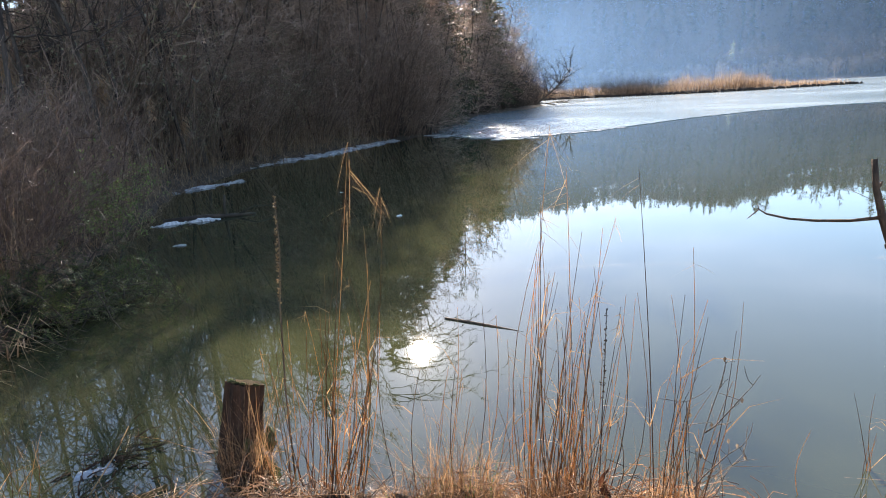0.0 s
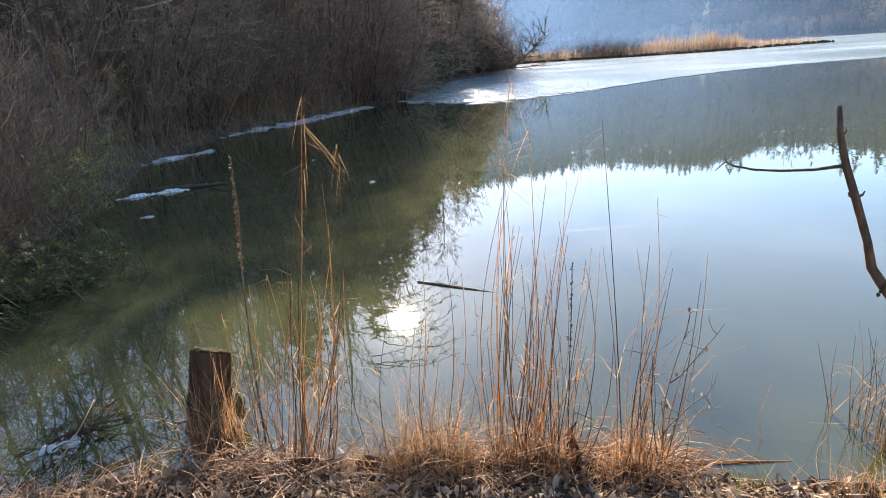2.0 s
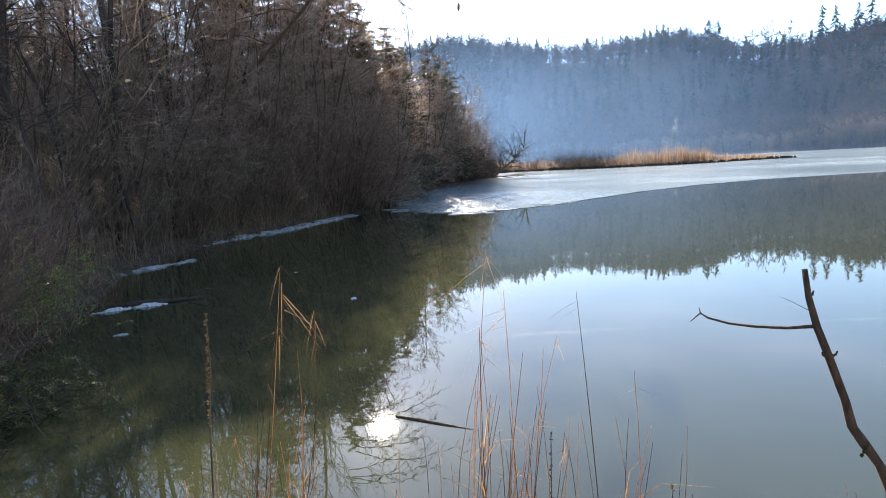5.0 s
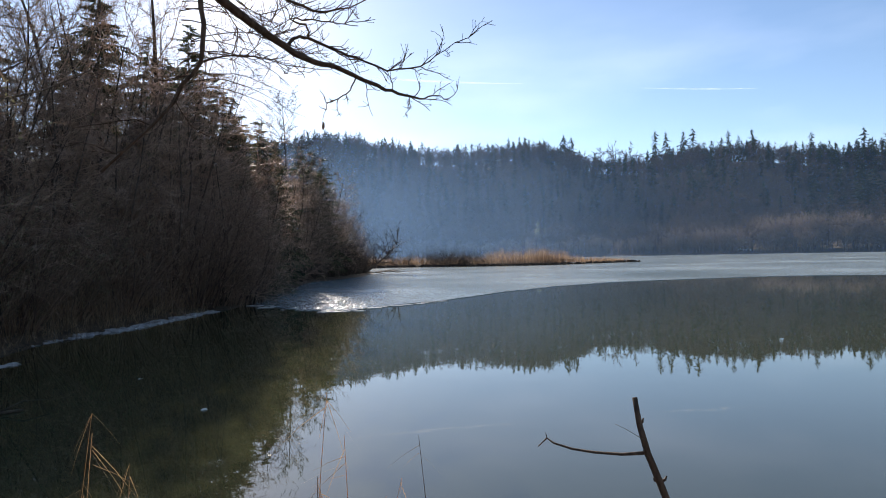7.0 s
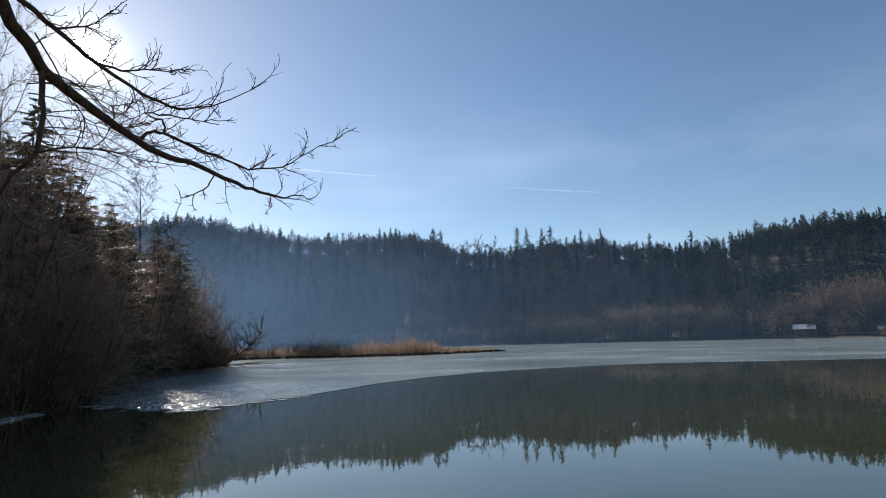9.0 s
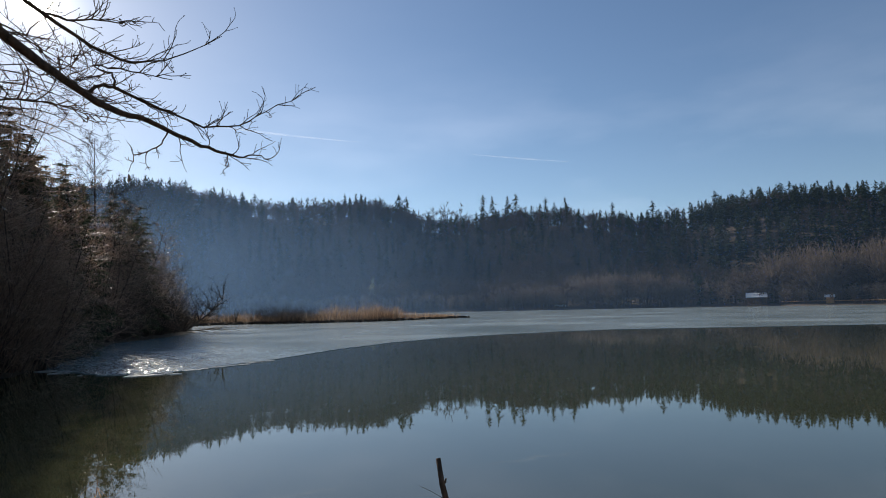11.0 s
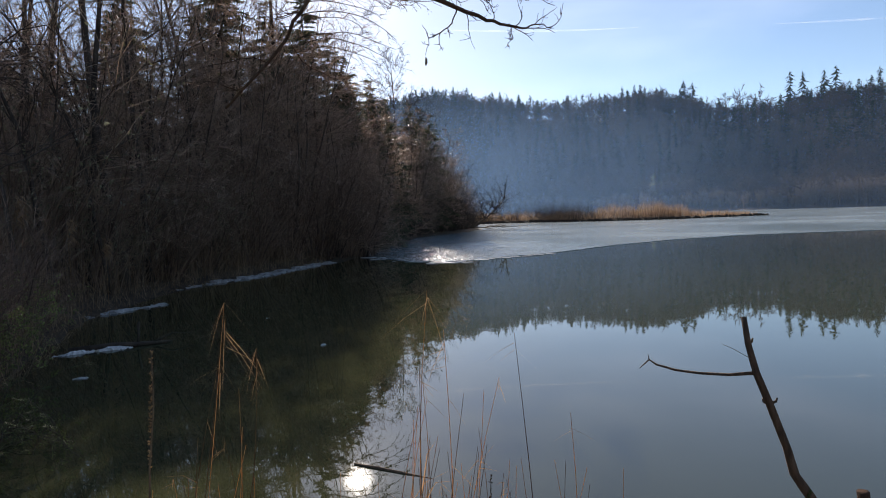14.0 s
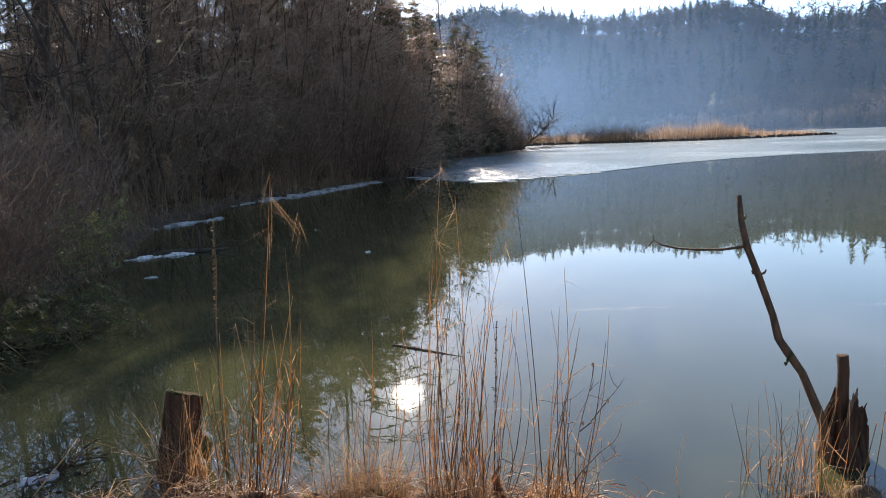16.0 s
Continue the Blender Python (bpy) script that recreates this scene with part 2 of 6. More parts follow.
def haze_material():
    """Stand-in for distance haze: a blue-tinted sheet that lets most light through and scatters some of the sunlight
    falling on it from behind.
    """
    m = bpy.data.materials.new("haze_sheet")
    m.use_nodes = True
    n, l = m.node_tree.nodes, m.node_tree.links
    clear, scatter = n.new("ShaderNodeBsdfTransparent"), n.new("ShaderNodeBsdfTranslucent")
    # the haze's blue is put into this colour
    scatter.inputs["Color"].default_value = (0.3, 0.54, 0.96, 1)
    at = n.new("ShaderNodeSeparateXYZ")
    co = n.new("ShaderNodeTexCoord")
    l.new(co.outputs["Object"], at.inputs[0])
    # painted haze: thicker to the left, fading out towards the top
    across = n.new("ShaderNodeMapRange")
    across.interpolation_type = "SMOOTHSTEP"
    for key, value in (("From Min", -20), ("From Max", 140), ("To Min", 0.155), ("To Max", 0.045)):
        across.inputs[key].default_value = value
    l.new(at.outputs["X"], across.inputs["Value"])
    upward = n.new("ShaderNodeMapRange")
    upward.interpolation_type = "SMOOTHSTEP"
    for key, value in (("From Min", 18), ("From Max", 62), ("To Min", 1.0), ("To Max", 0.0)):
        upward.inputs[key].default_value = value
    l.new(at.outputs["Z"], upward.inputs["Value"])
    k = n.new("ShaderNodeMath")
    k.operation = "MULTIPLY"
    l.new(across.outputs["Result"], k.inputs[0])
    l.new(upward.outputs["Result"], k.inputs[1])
    wisps = n.new("ShaderNodeTexNoise")
    wisps.inputs["Scale"].default_value, wisps.inputs["Detail"].default_value = 0.02, 3
    l.new(co.outputs["Object"], wisps.inputs["Vector"])
    j = n.new("ShaderNodeMath")
    j.operation = "MULTIPLY"
    thick = n.new("ShaderNodeMapRange")
    thick.inputs["To Min"].default_value, thick.inputs["To Max"].default_value = 0.7, 1.3
    l.new(wisps.outputs["Fac"], thick.inputs["Value"])
    l.new(thick.outputs["Result"], j.inputs[0])
    l.new(k.outputs["Value"], j.inputs[1])
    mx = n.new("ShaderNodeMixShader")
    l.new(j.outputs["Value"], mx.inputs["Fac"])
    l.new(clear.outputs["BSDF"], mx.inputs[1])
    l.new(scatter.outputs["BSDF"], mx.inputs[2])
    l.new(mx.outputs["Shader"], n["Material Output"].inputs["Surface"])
    return m


def trail_material():
    m = bpy.data.materials.new("contrail")
    m.use_nodes = True
    n, l = m.node_tree.nodes, m.node_tree.links
    clear, scatter = n.new("ShaderNodeBsdfTransparent"), n.new("ShaderNodeBsdfTranslucent")
    scatter.inputs["Color"].default_value = (0.95, 0.97, 1, 1)
    co = n.new("ShaderNodeTexCoord")
    puff = n.new("ShaderNodeTexNoise")
    puff.inputs["Scale"].default_value, puff.inputs["Detail"].default_value = 0.02, 4
    l.new(co.outputs["Object"], puff.inputs["Vector"])
    span = n.new("ShaderNodeMapRange")
    for key, value in (("From Min", 0.3), ("From Max", 0.75), ("To Min", 0.02), ("To Max", 0.16)):
        span.inputs[key].default_value = value
    l.new(puff.outputs["Fac"], span.inputs["Value"])
    mx = n.new("ShaderNodeMixShader")
    l.new(span.outputs["Result"], mx.inputs["Fac"])
    l.new(clear.outputs["BSDF"], mx.inputs[1])
    l.new(scatter.outputs["BSDF"], mx.inputs[2])
    l.new(mx.outputs["Shader"], n["Material Output"].inputs["Surface"])
    return m


M["water"], M["ice"], M["mist"], M["trail"] = water_material(), ice_material(), haze_material(), trail_material()


# ---- mesh building ----
class Shape:
    """Gathers tubes, blades and faces into one mesh."""

    def __init__(self):
        self.v, self.q, self.t, self.n = [], [], [], 0

    def put(self, verts, quads=(), tris=()):
        verts = np.asarray(verts, float).reshape(-1, 3)
        if len(quads):
            self.q.append(np.asarray(quads, int).reshape(-1, 4) + self.n)
        if len(tris):
            self.t.append(np.asarray(tris, int).reshape(-1, 3) + self.n)
        self.v.append(verts)
        self.n += len(verts)

    def tube(self, pts, radii, sides=5, cap=True, lump=None):
        pts = np.asarray(pts, float)
        k = len(pts)
        radii = np.broadcast_to(np.asarray(radii, float), (k,))
        d = np.gradient(pts, axis=0)
        d /= np.linalg.norm(d, axis=1)[:, None] + 1e-9
        ref = np.array([0.0, 0.0, 1.0]) if abs(d[:, 2].mean()) < 0.8 else np.array([1.0, 0.0, 0.0])
        u = np.cross(d, ref)
        u /= np.linalg.norm(u, axis=1)[:, None] + 1e-9
        w = np.cross(d, u)
        a = np.arange(sides) * 2 * np.pi / sides
        r = radii[:, None] * np.ones(sides)
        if lump is not None:
            r = r * lump
        ring = pts[:, None] + r[:, :, None] * (np.cos(a)[None, :, None] * u[:, None] + np.sin(a)[None, :, None] * w[:, None])
        i, j = np.meshgrid(np.arange(k - 1), np.arange(sides), indexing="ij")
        nj = (j + 1) % sides
        quads = np.stack([i * sides + j, i * sides + nj, (i + 1) * sides + nj, (i + 1) * sides + j], -1).reshape(-1, 4)
        verts = ring.reshape(-1, 3)
        tris = []
        if cap:
            verts = np.vstack([verts, pts[0], pts[-1]])
            c0, c1 = k * sides, k * sides + 1
            for s in range(sides):
                tris.append((c0, (s + 1) % sides, s))
                tris.append((c1, (k - 1) * sides + s, (k - 1) * sides + (s + 1) % sides))
        self.put(verts, quads, tris)

    def blade(self, pts, width, side):
        """A tapering strip along pts, folded a little along its middle."""
        pts = np.asarray(pts, float)
        k = len(pts)
        side = np.asarray(side, float)
        w = width * np.linspace(1, 0.12, k)[:, None] * side[None]
        verts = np.vstack([pts - w, pts + w])
        self.put(verts, [(i, i + 1, k + i + 1, k + i) for i in range(k - 1)])

    def mesh(self, name, mat, smooth=True):
        me = bpy.data.meshes.new(name)
        v = np.vstack(self.v) if self.v else np.zeros((0, 3))
        q = np.vstack(self.q) if self.q else np.zeros((0, 4), int)
        t = np.vstack(self.t) if self.t else np.zeros((0, 3), int)
        me.vertices.add(len(v))
        me.vertices.foreach_set("co", v.ravel())
        me.loops.add(q.size + t.size)
        me.loops.foreach_set("vertex_index", np.concatenate([q.ravel(), t.ravel()]).astype(np.int32))
        me.polygons.add(len(q) + len(t))
        me.polygons.foreach_set("loop_start", np.concatenate([np.arange(len(q)) * 4, q.size + np.arange(len(t)) * 3]).astype(np.int32))
        me.polygons.foreach_set("use_smooth", np.full(len(q) + len(t), smooth))
        me.update(calc_edges=True)
        me.validate()
        me.materials.append(M[mat])
        return me


def empty(name, at=(0, 0, 0)):
    ob = new(name)
    ob.empty_display_size = 0.1
    ob.location = at
    return ob


def part(name, shape, mat, parent, label="", smooth=True):
    me = shape if isinstance(shape, bpy.types.Mesh) else shape.mesh(name, mat, smooth)
    ob = new(name, me)
    ob.parent = parent
    return tagged(ob, label)


def wander(rng, p, d, length, steps, bend, lift=0.0):
    """A crooked path from p along d; lift bends it up (or down)."""
    pts, p, d = [np.array(p, float)], np.array(p, float), np.array(d, float)
    for _ in range(steps):
        d = d + rng.normal(0, bend, 3) + np.array([0, 0, lift])
        d /= np.linalg.norm(d)
        p = p + d * length / steps
        pts.append(p)
    return np.array(pts)


def across(rng, d):
    s = np.cross(d, rng.normal(0, 1, 3))
    return s / (np.linalg.norm(s) + 1e-9)


def inside(poly, x, y):
    """Even-odd test for arrays of places."""
    x, y = np.asarray(x, float), np.asarray(y, float)
    hit = np.zeros(x.shape, bool)
    for (x0, y0), (x1, y1) in zip(poly, poly[1:] + poly[:1]):
        cut = (y0 > y) != (y1 > y)
        hit ^= cut & (x < (x1 - x0) * (y - y0) / (y1 - y0 + 1e-12) + x0)
    return hit


def edge_distance(poly, x, y):
    x, y = np.asarray(x, float), np.asarray(y, float)
    best = np.full(x.shape, 1e9)
    for (x0, y0), (x1, y1) in zip(poly, poly[1:] + poly[:1]):
        dx, dy = x1 - x0, y1 - y0
        s = np.clip(((x - x0) * dx + (y - y0) * dy) / (dx * dx + dy * dy), 0, 1)
        best = np.minimum(best, np.hypot(x - x0 - s * dx, y - y0 - s * dy))
    return best


# ---- the lie of the land ----
def polar(az, r):
    return (r * math.sin(radians(az)), r * math.cos(radians(az)))


NEAR_SHORE = [(90, -14), (40, -3), (14, 1.0), (6, 1.9), (3, 2.15), (1.8, 2.2), (1.2, 2.32), (0.5, 2.5), (-0.2, 2.58), (-1.1, 2.66), (-1.8, 2.55), (-2.4, 2.38), (-3.2, 2.6)]
LEFT_SHORE = [(-3.9, 3.4), (-4.3, 5.0), (-5.3, 7.5), (-5.9, 10), (-7.2, 14), (-7.2, 20), (-5.4, 24), (-3.8, 28.5), (-2.4, 31.5), (-2.4, 36), (-1.4, 42), (1.4, 57), (7, 68), (10, 78)]
REED_SPIT = [(8, 92), (10, 108), (16, 113), (24, 112), (31, 104), (40, 99.5), (48, 101), (58, 104), (64, 107), (50, 108), (38, 112), (25, 122), (5, 140)]
FAR_SHORE = [(-5, 170), (5, 232), *[polar(a, r) for a, r in ((10, 238), (20, 243), (30, 246), (40, 246), (50, 243), (56, 236), (65, 224), (80, 185), (92, 140))]]
LAKE = NEAR_SHORE + LEFT_SHORE + REED_SPIT + FAR_SHORE
RIDGE_AZ = [-180, -90, -40, -10, 3, 10, 21, 28, 37, 47, 56, 63, 80, 110, 140, 180]
RIDGE_EL = [1.5, 3.0, 5.0, 9.3, 9.3, 9.05, 8.6, 7.5, 7.45, 6.6, 7.15, 7.15, 6.7, 4.0, 2.0, 1.5]


def smooth(a, b, v):
    s = np.clip((np.asarray(v, float) - a) / (b - a), 0, 1)
    return s * s * (3 - 2 * s)


def ground_z(x, y):
    x, y = np.asarray(x, float), np.asarray(y, float)
    d, r = edge_distance(LAKE, x, y), np.hypot(x, y)
    az = np.degrees(np.arctan2(x, y))
    bumps = 0.5 * np.sin(x * 1.7 + 0.6 * np.sin(y * 1.3)) * np.sin(y * 2.1 + 1.0) + 0.5 * np.sin(x * 4.3 + y * 2.9)
    near = 0.03 + 0.3 * (1 - np.exp(-d / 0.9)) + 0.02 * d + 0.02 * bumps * np.minimum(d * 3, 1)
    wood = 0.06 + 0.7 * (1 - np.exp(-d / 5)) + 0.06 * d + 0.06 * bumps * np.minimum(d, 1)
    left = smooth(-2.6, -4.2, x) * smooth(2.0, 4.0, y) + smooth(10, 20, y)
    low = np.where(left > 0, near * (1 - np.clip(left, 0, 1)) + wood * np.clip(left, 0, 1), near)
    crest = 425 * np.tan(np.radians(np.interp(az, RIDGE_AZ, RIDGE_EL)))
    hill = 0.4 + 0.03 * np.minimum(d, 14) + crest * smooth(6, 190, d) + 3 * np.sin(az * 0.35) * smooth(40, 120, d)
    far = smooth(140, 215, r)
    out = np.minimum(low, 14) * (1 - far) + hill * far
    bed = -0.04 - 0.35 * (1 - np.exp(-d / 1.5))
    return np.where(inside(LAKE, x, y), bed, out)


LAKE_EDGES = [(*p, *q) for p, q in zip(LAKE, LAKE[1:] + LAKE[:1])]


def step01(a, b, v):
    f = min(1.0, max(0.0, (v - a) / (b - a)))
    return f * f * (3 - 2 * f)


def shore_gap(x, y):
    """Distance to the lake's edge, and whether the place is in the lake."""
    best, wet = 1e18, False
    for x0, y0, x1, y1 in LAKE_EDGES:
        dx, dy = x1 - x0, y1 - y0
        f = ((x - x0) * dx + (y - y0) * dy) / (dx * dx + dy * dy)
        f = 0.0 if f < 0 else 1.0 if f > 1 else f
        ex, ey = x - x0 - f * dx, y - y0 - f * dy
        best = min(best, ex * ex + ey * ey)
        if (y0 > y) != (y1 > y) and x < dx * (y - y0) / (dy + 1e-12) + x0:
            wet = not wet
    return math.sqrt(best), wet


def gz(x, y):
    """ground_z for one place."""
    x, y = float(x), float(y)
    d, wet = shore_gap(x, y)
    if wet:
        return -0.04 - 0.35 * (1 - math.exp(-d / 1.5))
    bumps = 0.5 * math.sin(x * 1.7 + 0.6 * math.sin(y * 1.3)) * math.sin(y * 2.1 + 1.0) + 0.5 * math.sin(x * 4.3 + y * 2.9)
    near = 0.03 + 0.3 * (1 - math.exp(-d / 0.9)) + 0.02 * d + 0.02 * bumps * min(d * 3, 1)
    wooded = 0.06 + 0.7 * (1 - math.exp(-d / 5)) + 0.06 * d + 0.06 * bumps * min(d, 1)
    left = min(1.0, step01(-2.6, -4.2, x) * step01(2.0, 4.0, y) + step01(10, 20, y))
    low = near * (1 - left) + wooded * left
    far = step01(140, 215, math.hypot(x, y))
    if far == 0:
        return min(low, 14)
    az = math.degrees(math.atan2(x, y))
    crest = 425 * math.tan(radians(float(np.interp(az, RIDGE_AZ, RIDGE_EL))))
    hill = 0.4 + 0.03 * min(d, 14) + crest * step01(6, 190, d) + 3 * math.sin(az * 0.35) * step01(40, 120, d)
    return min(low, 14) * (1 - far) + hill * far


def build_ground():
    radii = np.concatenate([[0.0], 0.3 * 1.045 ** np.arange(195)])
    n_az = 260
    a = np.arange(n_az) * 2 * np.pi / n_az
    rr, aa = np.meshgrid(radii[1:], a, indexing="ij")
    x, y = (rr * np.sin(aa)).ravel(), (rr * np.cos(aa)).ravel()
    k = len(radii) - 1
    i, j = np.meshgrid(np.arange(k - 1), np.arange(n_az), indexing="ij")
    nj = (j + 1) % n_az
    quads = np.stack([i * n_az + j, (i + 1) * n_az + j, (i + 1) * n_az + nj, i * n_az + nj], -1).reshape(-1, 4)
    verts = np.column_stack([x, y, ground_z(x, y)])
    verts = np.vstack([verts, [0, 0, gz(0, 0)]])
    tris = [(len(verts) - 1, s, (s + 1) % n_az) for s in range(n_az)]
    s = Shape()
    s.put(verts, quads[:, ::-1], np.array(tris)[:, ::-1])
    ob = new("ground", s.mesh("ground", "soil"))
    return tagged(ob, "brown forest soil of lake bank and wooded hills", "ground", kind="structure")


def build_water():
    s = Shape()
    a = np.linspace(0, 2 * np.pi, 64, endpoint=False)
    s.put(np.column_stack([300 * np.sin(a) + 60, 300 * np.cos(a) + 60, 0 * a]), [], [(0, i + 1, i) for i in range(1, 63)])
    me = s.mesh("water", "water", smooth=False)
    me.flip_normals()
    return tagged(new("water", me), "calm murky green lake water mirroring sky and wood", "water", kind="structure")


def outline_slab(name, outline, z0, z1, mat, rough=0.0, seed=1, step=0.4):
    """A flat slab over an outline whose edge is broken up."""
    rng = np.random.default_rng(seed)
    pts = []
    for (xa, ya), (xb, yb) in zip(outline, outline[1:] + outline[:1]):
        n = max(1, min(60, int(math.hypot(xb - xa, yb - ya) / step)))
        for s in np.arange(n) / n:
            jig = rng.normal(0, rough, 2) if math.hypot(xa, ya) < 90 else (0, 0)
            pts.append((xa + (xb - xa) * s + jig[0], ya + (yb - ya) * s + jig[1]))
    bm = bmesh.new()
    top = [bm.verts.new((x, y, z1)) for x, y in pts]
    low = [bm.verts.new((x, y, z0)) for x, y in pts]
    bm.faces.new(top)
    n = len(pts)
    for i in range(n):
        bm.faces.new((low[i], low[(i + 1) % n], top[(i + 1) % n], top[i]))
    bmesh.ops.recalc_face_normals(bm, faces=bm.faces)
    me = bpy.data.meshes.new(name)
    bm.to_mesh(me)
    bm.free()
    me.materials.append(M[mat])
    return new(name, me)


ICE_EDGE = [(-2.6, 34.5), (-1.9, 32.2), (-1.2, 30.4), (0.3, 27.5), (2.2, 26.6), (4.7, 28.2), (7.6, 30.2), (11.8, 34), (17, 38), (23, 40.5), (29, 41), (35, 41), (40, 40), (48, 35), (58, 28.5), (72, 19), (95, 2)]
ICE_BACK = [(150, -10), (215, 60), (235, 150), (190, 190), (100, 250), (0, 255), (-8, 170), (-2, 120), (0, 90), (-4, 60)]

build_ground()
build_water()
tagged(outline_slab("lake_ice", ICE_EDGE + ICE_BACK, 0.002, 0.022, "ice", 0.09, 3), "pale grey melting ice sheet on the lake", "ice", kind="structure")


def build_ice_bits():
    """Small broken plates along the edge of the ice sheet."""
    rng = np.random.default_rng(17)
    edge = np.array(ICE_EDGE[1:7], float)
    for k in range(26):
        i = rng.integers(len(edge) - 1)
        p = edge[i] + (edge[i + 1] - edge[i]) * rng.uniform() + np.array([rng.normal(0, 0.2), -rng.uniform(0.1, 0.7)])
        r = rng.uniform(0.06, 0.3)
        ring = [(p[0] + r * 1.6 * math.cos(a) * rng.uniform(0.6, 1.2), p[1] + r * math.sin(a) * rng.uniform(0.6, 1.2)) for a in np.linspace(0, 5.4, 7)]
        tagged(outline_slab("ice_plate", ring, -0.005, 0.024, "rim_ice", 0.01, 40 + k, 0.3), "small broken ice plate beside the ice sheet", "ice", "broken plates by the ice sheet")


build_ice_bits()


def build_haze_sheet():
    # curved sheet added in front of the hill to imitate haze
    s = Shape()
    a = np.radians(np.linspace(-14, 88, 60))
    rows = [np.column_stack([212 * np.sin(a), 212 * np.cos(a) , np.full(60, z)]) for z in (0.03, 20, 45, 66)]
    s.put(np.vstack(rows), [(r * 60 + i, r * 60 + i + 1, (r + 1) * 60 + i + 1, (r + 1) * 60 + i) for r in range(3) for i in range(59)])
    return tagged(new("backdrop_haze_sheet", s.mesh("backdrop_haze_sheet", "mist")), "added thin blue sheet imitating distance haze before far hillside", "mist", kind="structure")


build_haze_sheet()


def build_trail(az0, el0, az1, el1, width):
    s = Shape()
    a, e = np.radians(np.linspace(az0, az1, 24)), np.radians(np.linspace(el0, el1, 24))
    d = 3200
    mid = np.column_stack([d * np.sin(a) * np.cos(e), d * np.cos(a) * np.cos(e), d * np.sin(e)])
    w = width * np.sin(np.linspace(0.05, np.pi - 0.2, 24))[:, None] * np.array([[0, 0, 1.0]])
    s.put(np.vstack([mid - w, mid + w]), [(i, i + 1, 24 + i + 1, 24 + i) for i in range(23)])
    return tagged(new("contrail", s.mesh("contrail", "trail")), "faint white contrail in the blue sky", "contrail", kind="structure")


build_trail(2, 16.8, 21.5, 15.6, 5)
build_trail(32, 14.4, 41.5, 13.2, 4)


# ---- far hill woods ----
def far_conifer(rng, h, boughs=7, extra=12):
    """One distant conifer: ragged, uneven tiers of small boughs round a stem."""
    v, t = [], []
    tiers = int(extra + h * 0.3)
    full = rng.uniform(0.15, 0.21)
    low = rng.uniform(0.02, 0.1)
    taper = rng.uniform(0.5, 0.8)
    for k in range(tiers):
        f = k / tiers
        z = h * (low + (0.97 - low) * f)
        r = h * full * min(1.0, (1 - f) * 2.5) ** taper * rng.uniform(0.55, 1.2) + 0.1
        for b in range(boughs):
            a = rng.uniform(0, 2 * np.pi)
            w = rng.uniform(1.7, 3.2) / boughs
            rr = r * rng.uniform(0.45, 1.2)
            dz = rng.normal(0, 0.012) * h
            n = len(v)
            v += [(0.1 * np.cos(a), 0.1 * np.sin(a), z + 0.03 * h + dz), (rr * 0.75 * np.cos(a - w), rr * 0.75 * np.sin(a - w), z - 0.012 * h + dz), (rr * 1.1 * np.cos(a), rr * 1.1 * np.sin(a), z - 0.03 * h + dz), (rr * 0.75 * np.cos(a + w), rr * 0.75 * np.sin(a + w), z - 0.012 * h + dz)]
            t += [(n, n + 1, n + 2), (n, n + 2, n + 3)]
    n = len(v)
    v += [(0.22, 0, 0), (-0.11, 0.19, 0), (-0.11, -0.19, 0), (0, 0, h)]
    t += [(n, n + 1, n + 3), (n + 1, n + 2, n + 3), (n + 2, n, n + 3)]
    return np.array(v), np.array(t)


def far_round_tree(rng, h):
    """One distant broad leafless tree: a domed crown of fine upswept twigs over forked boughs."""
    v, t = [], []

    def sliver(p, q, w):
        n = len(v)
        side = np.cross(q - p, rng.normal(0, 1, 3))
        side = side / (np.linalg.norm(side) + 1e-9) * w
        v.extend([p - side, p + side, q])
        t.append((n, n + 1, n + 2))

    fork = np.array([0, 0, h * 0.22])
    sliver(np.zeros(3), fork + np.array([0, 0, h * 0.4]), 0.3)
    for _ in range(150):
        d = rng.normal(0, 1, 3)
        d[2] = abs(d[2]) * 0.9 - 0.25
        d /= np.linalg.norm(d)
        edge = np.array([0, 0, h * 0.5]) + d * np.array([0.36, 0.36, 0.5]) * h * rng.uniform(0.75, 1.05)
        root = fork + (edge - fork) * rng.uniform(0.1, 0.5)
        sliver(root, edge, 0.1)
        for _ in range(3):
            m = root + (edge - root) * rng.uniform(0.5, 1)
            e = d + rng.normal(0, 0.5, 3) + np.array([0, 0, 0.35])
            sliver(m, m + e / np.linalg.norm(e) * h * rng.uniform(0.05, 0.12), 0.09)
    return np.array(v), np.array(t)


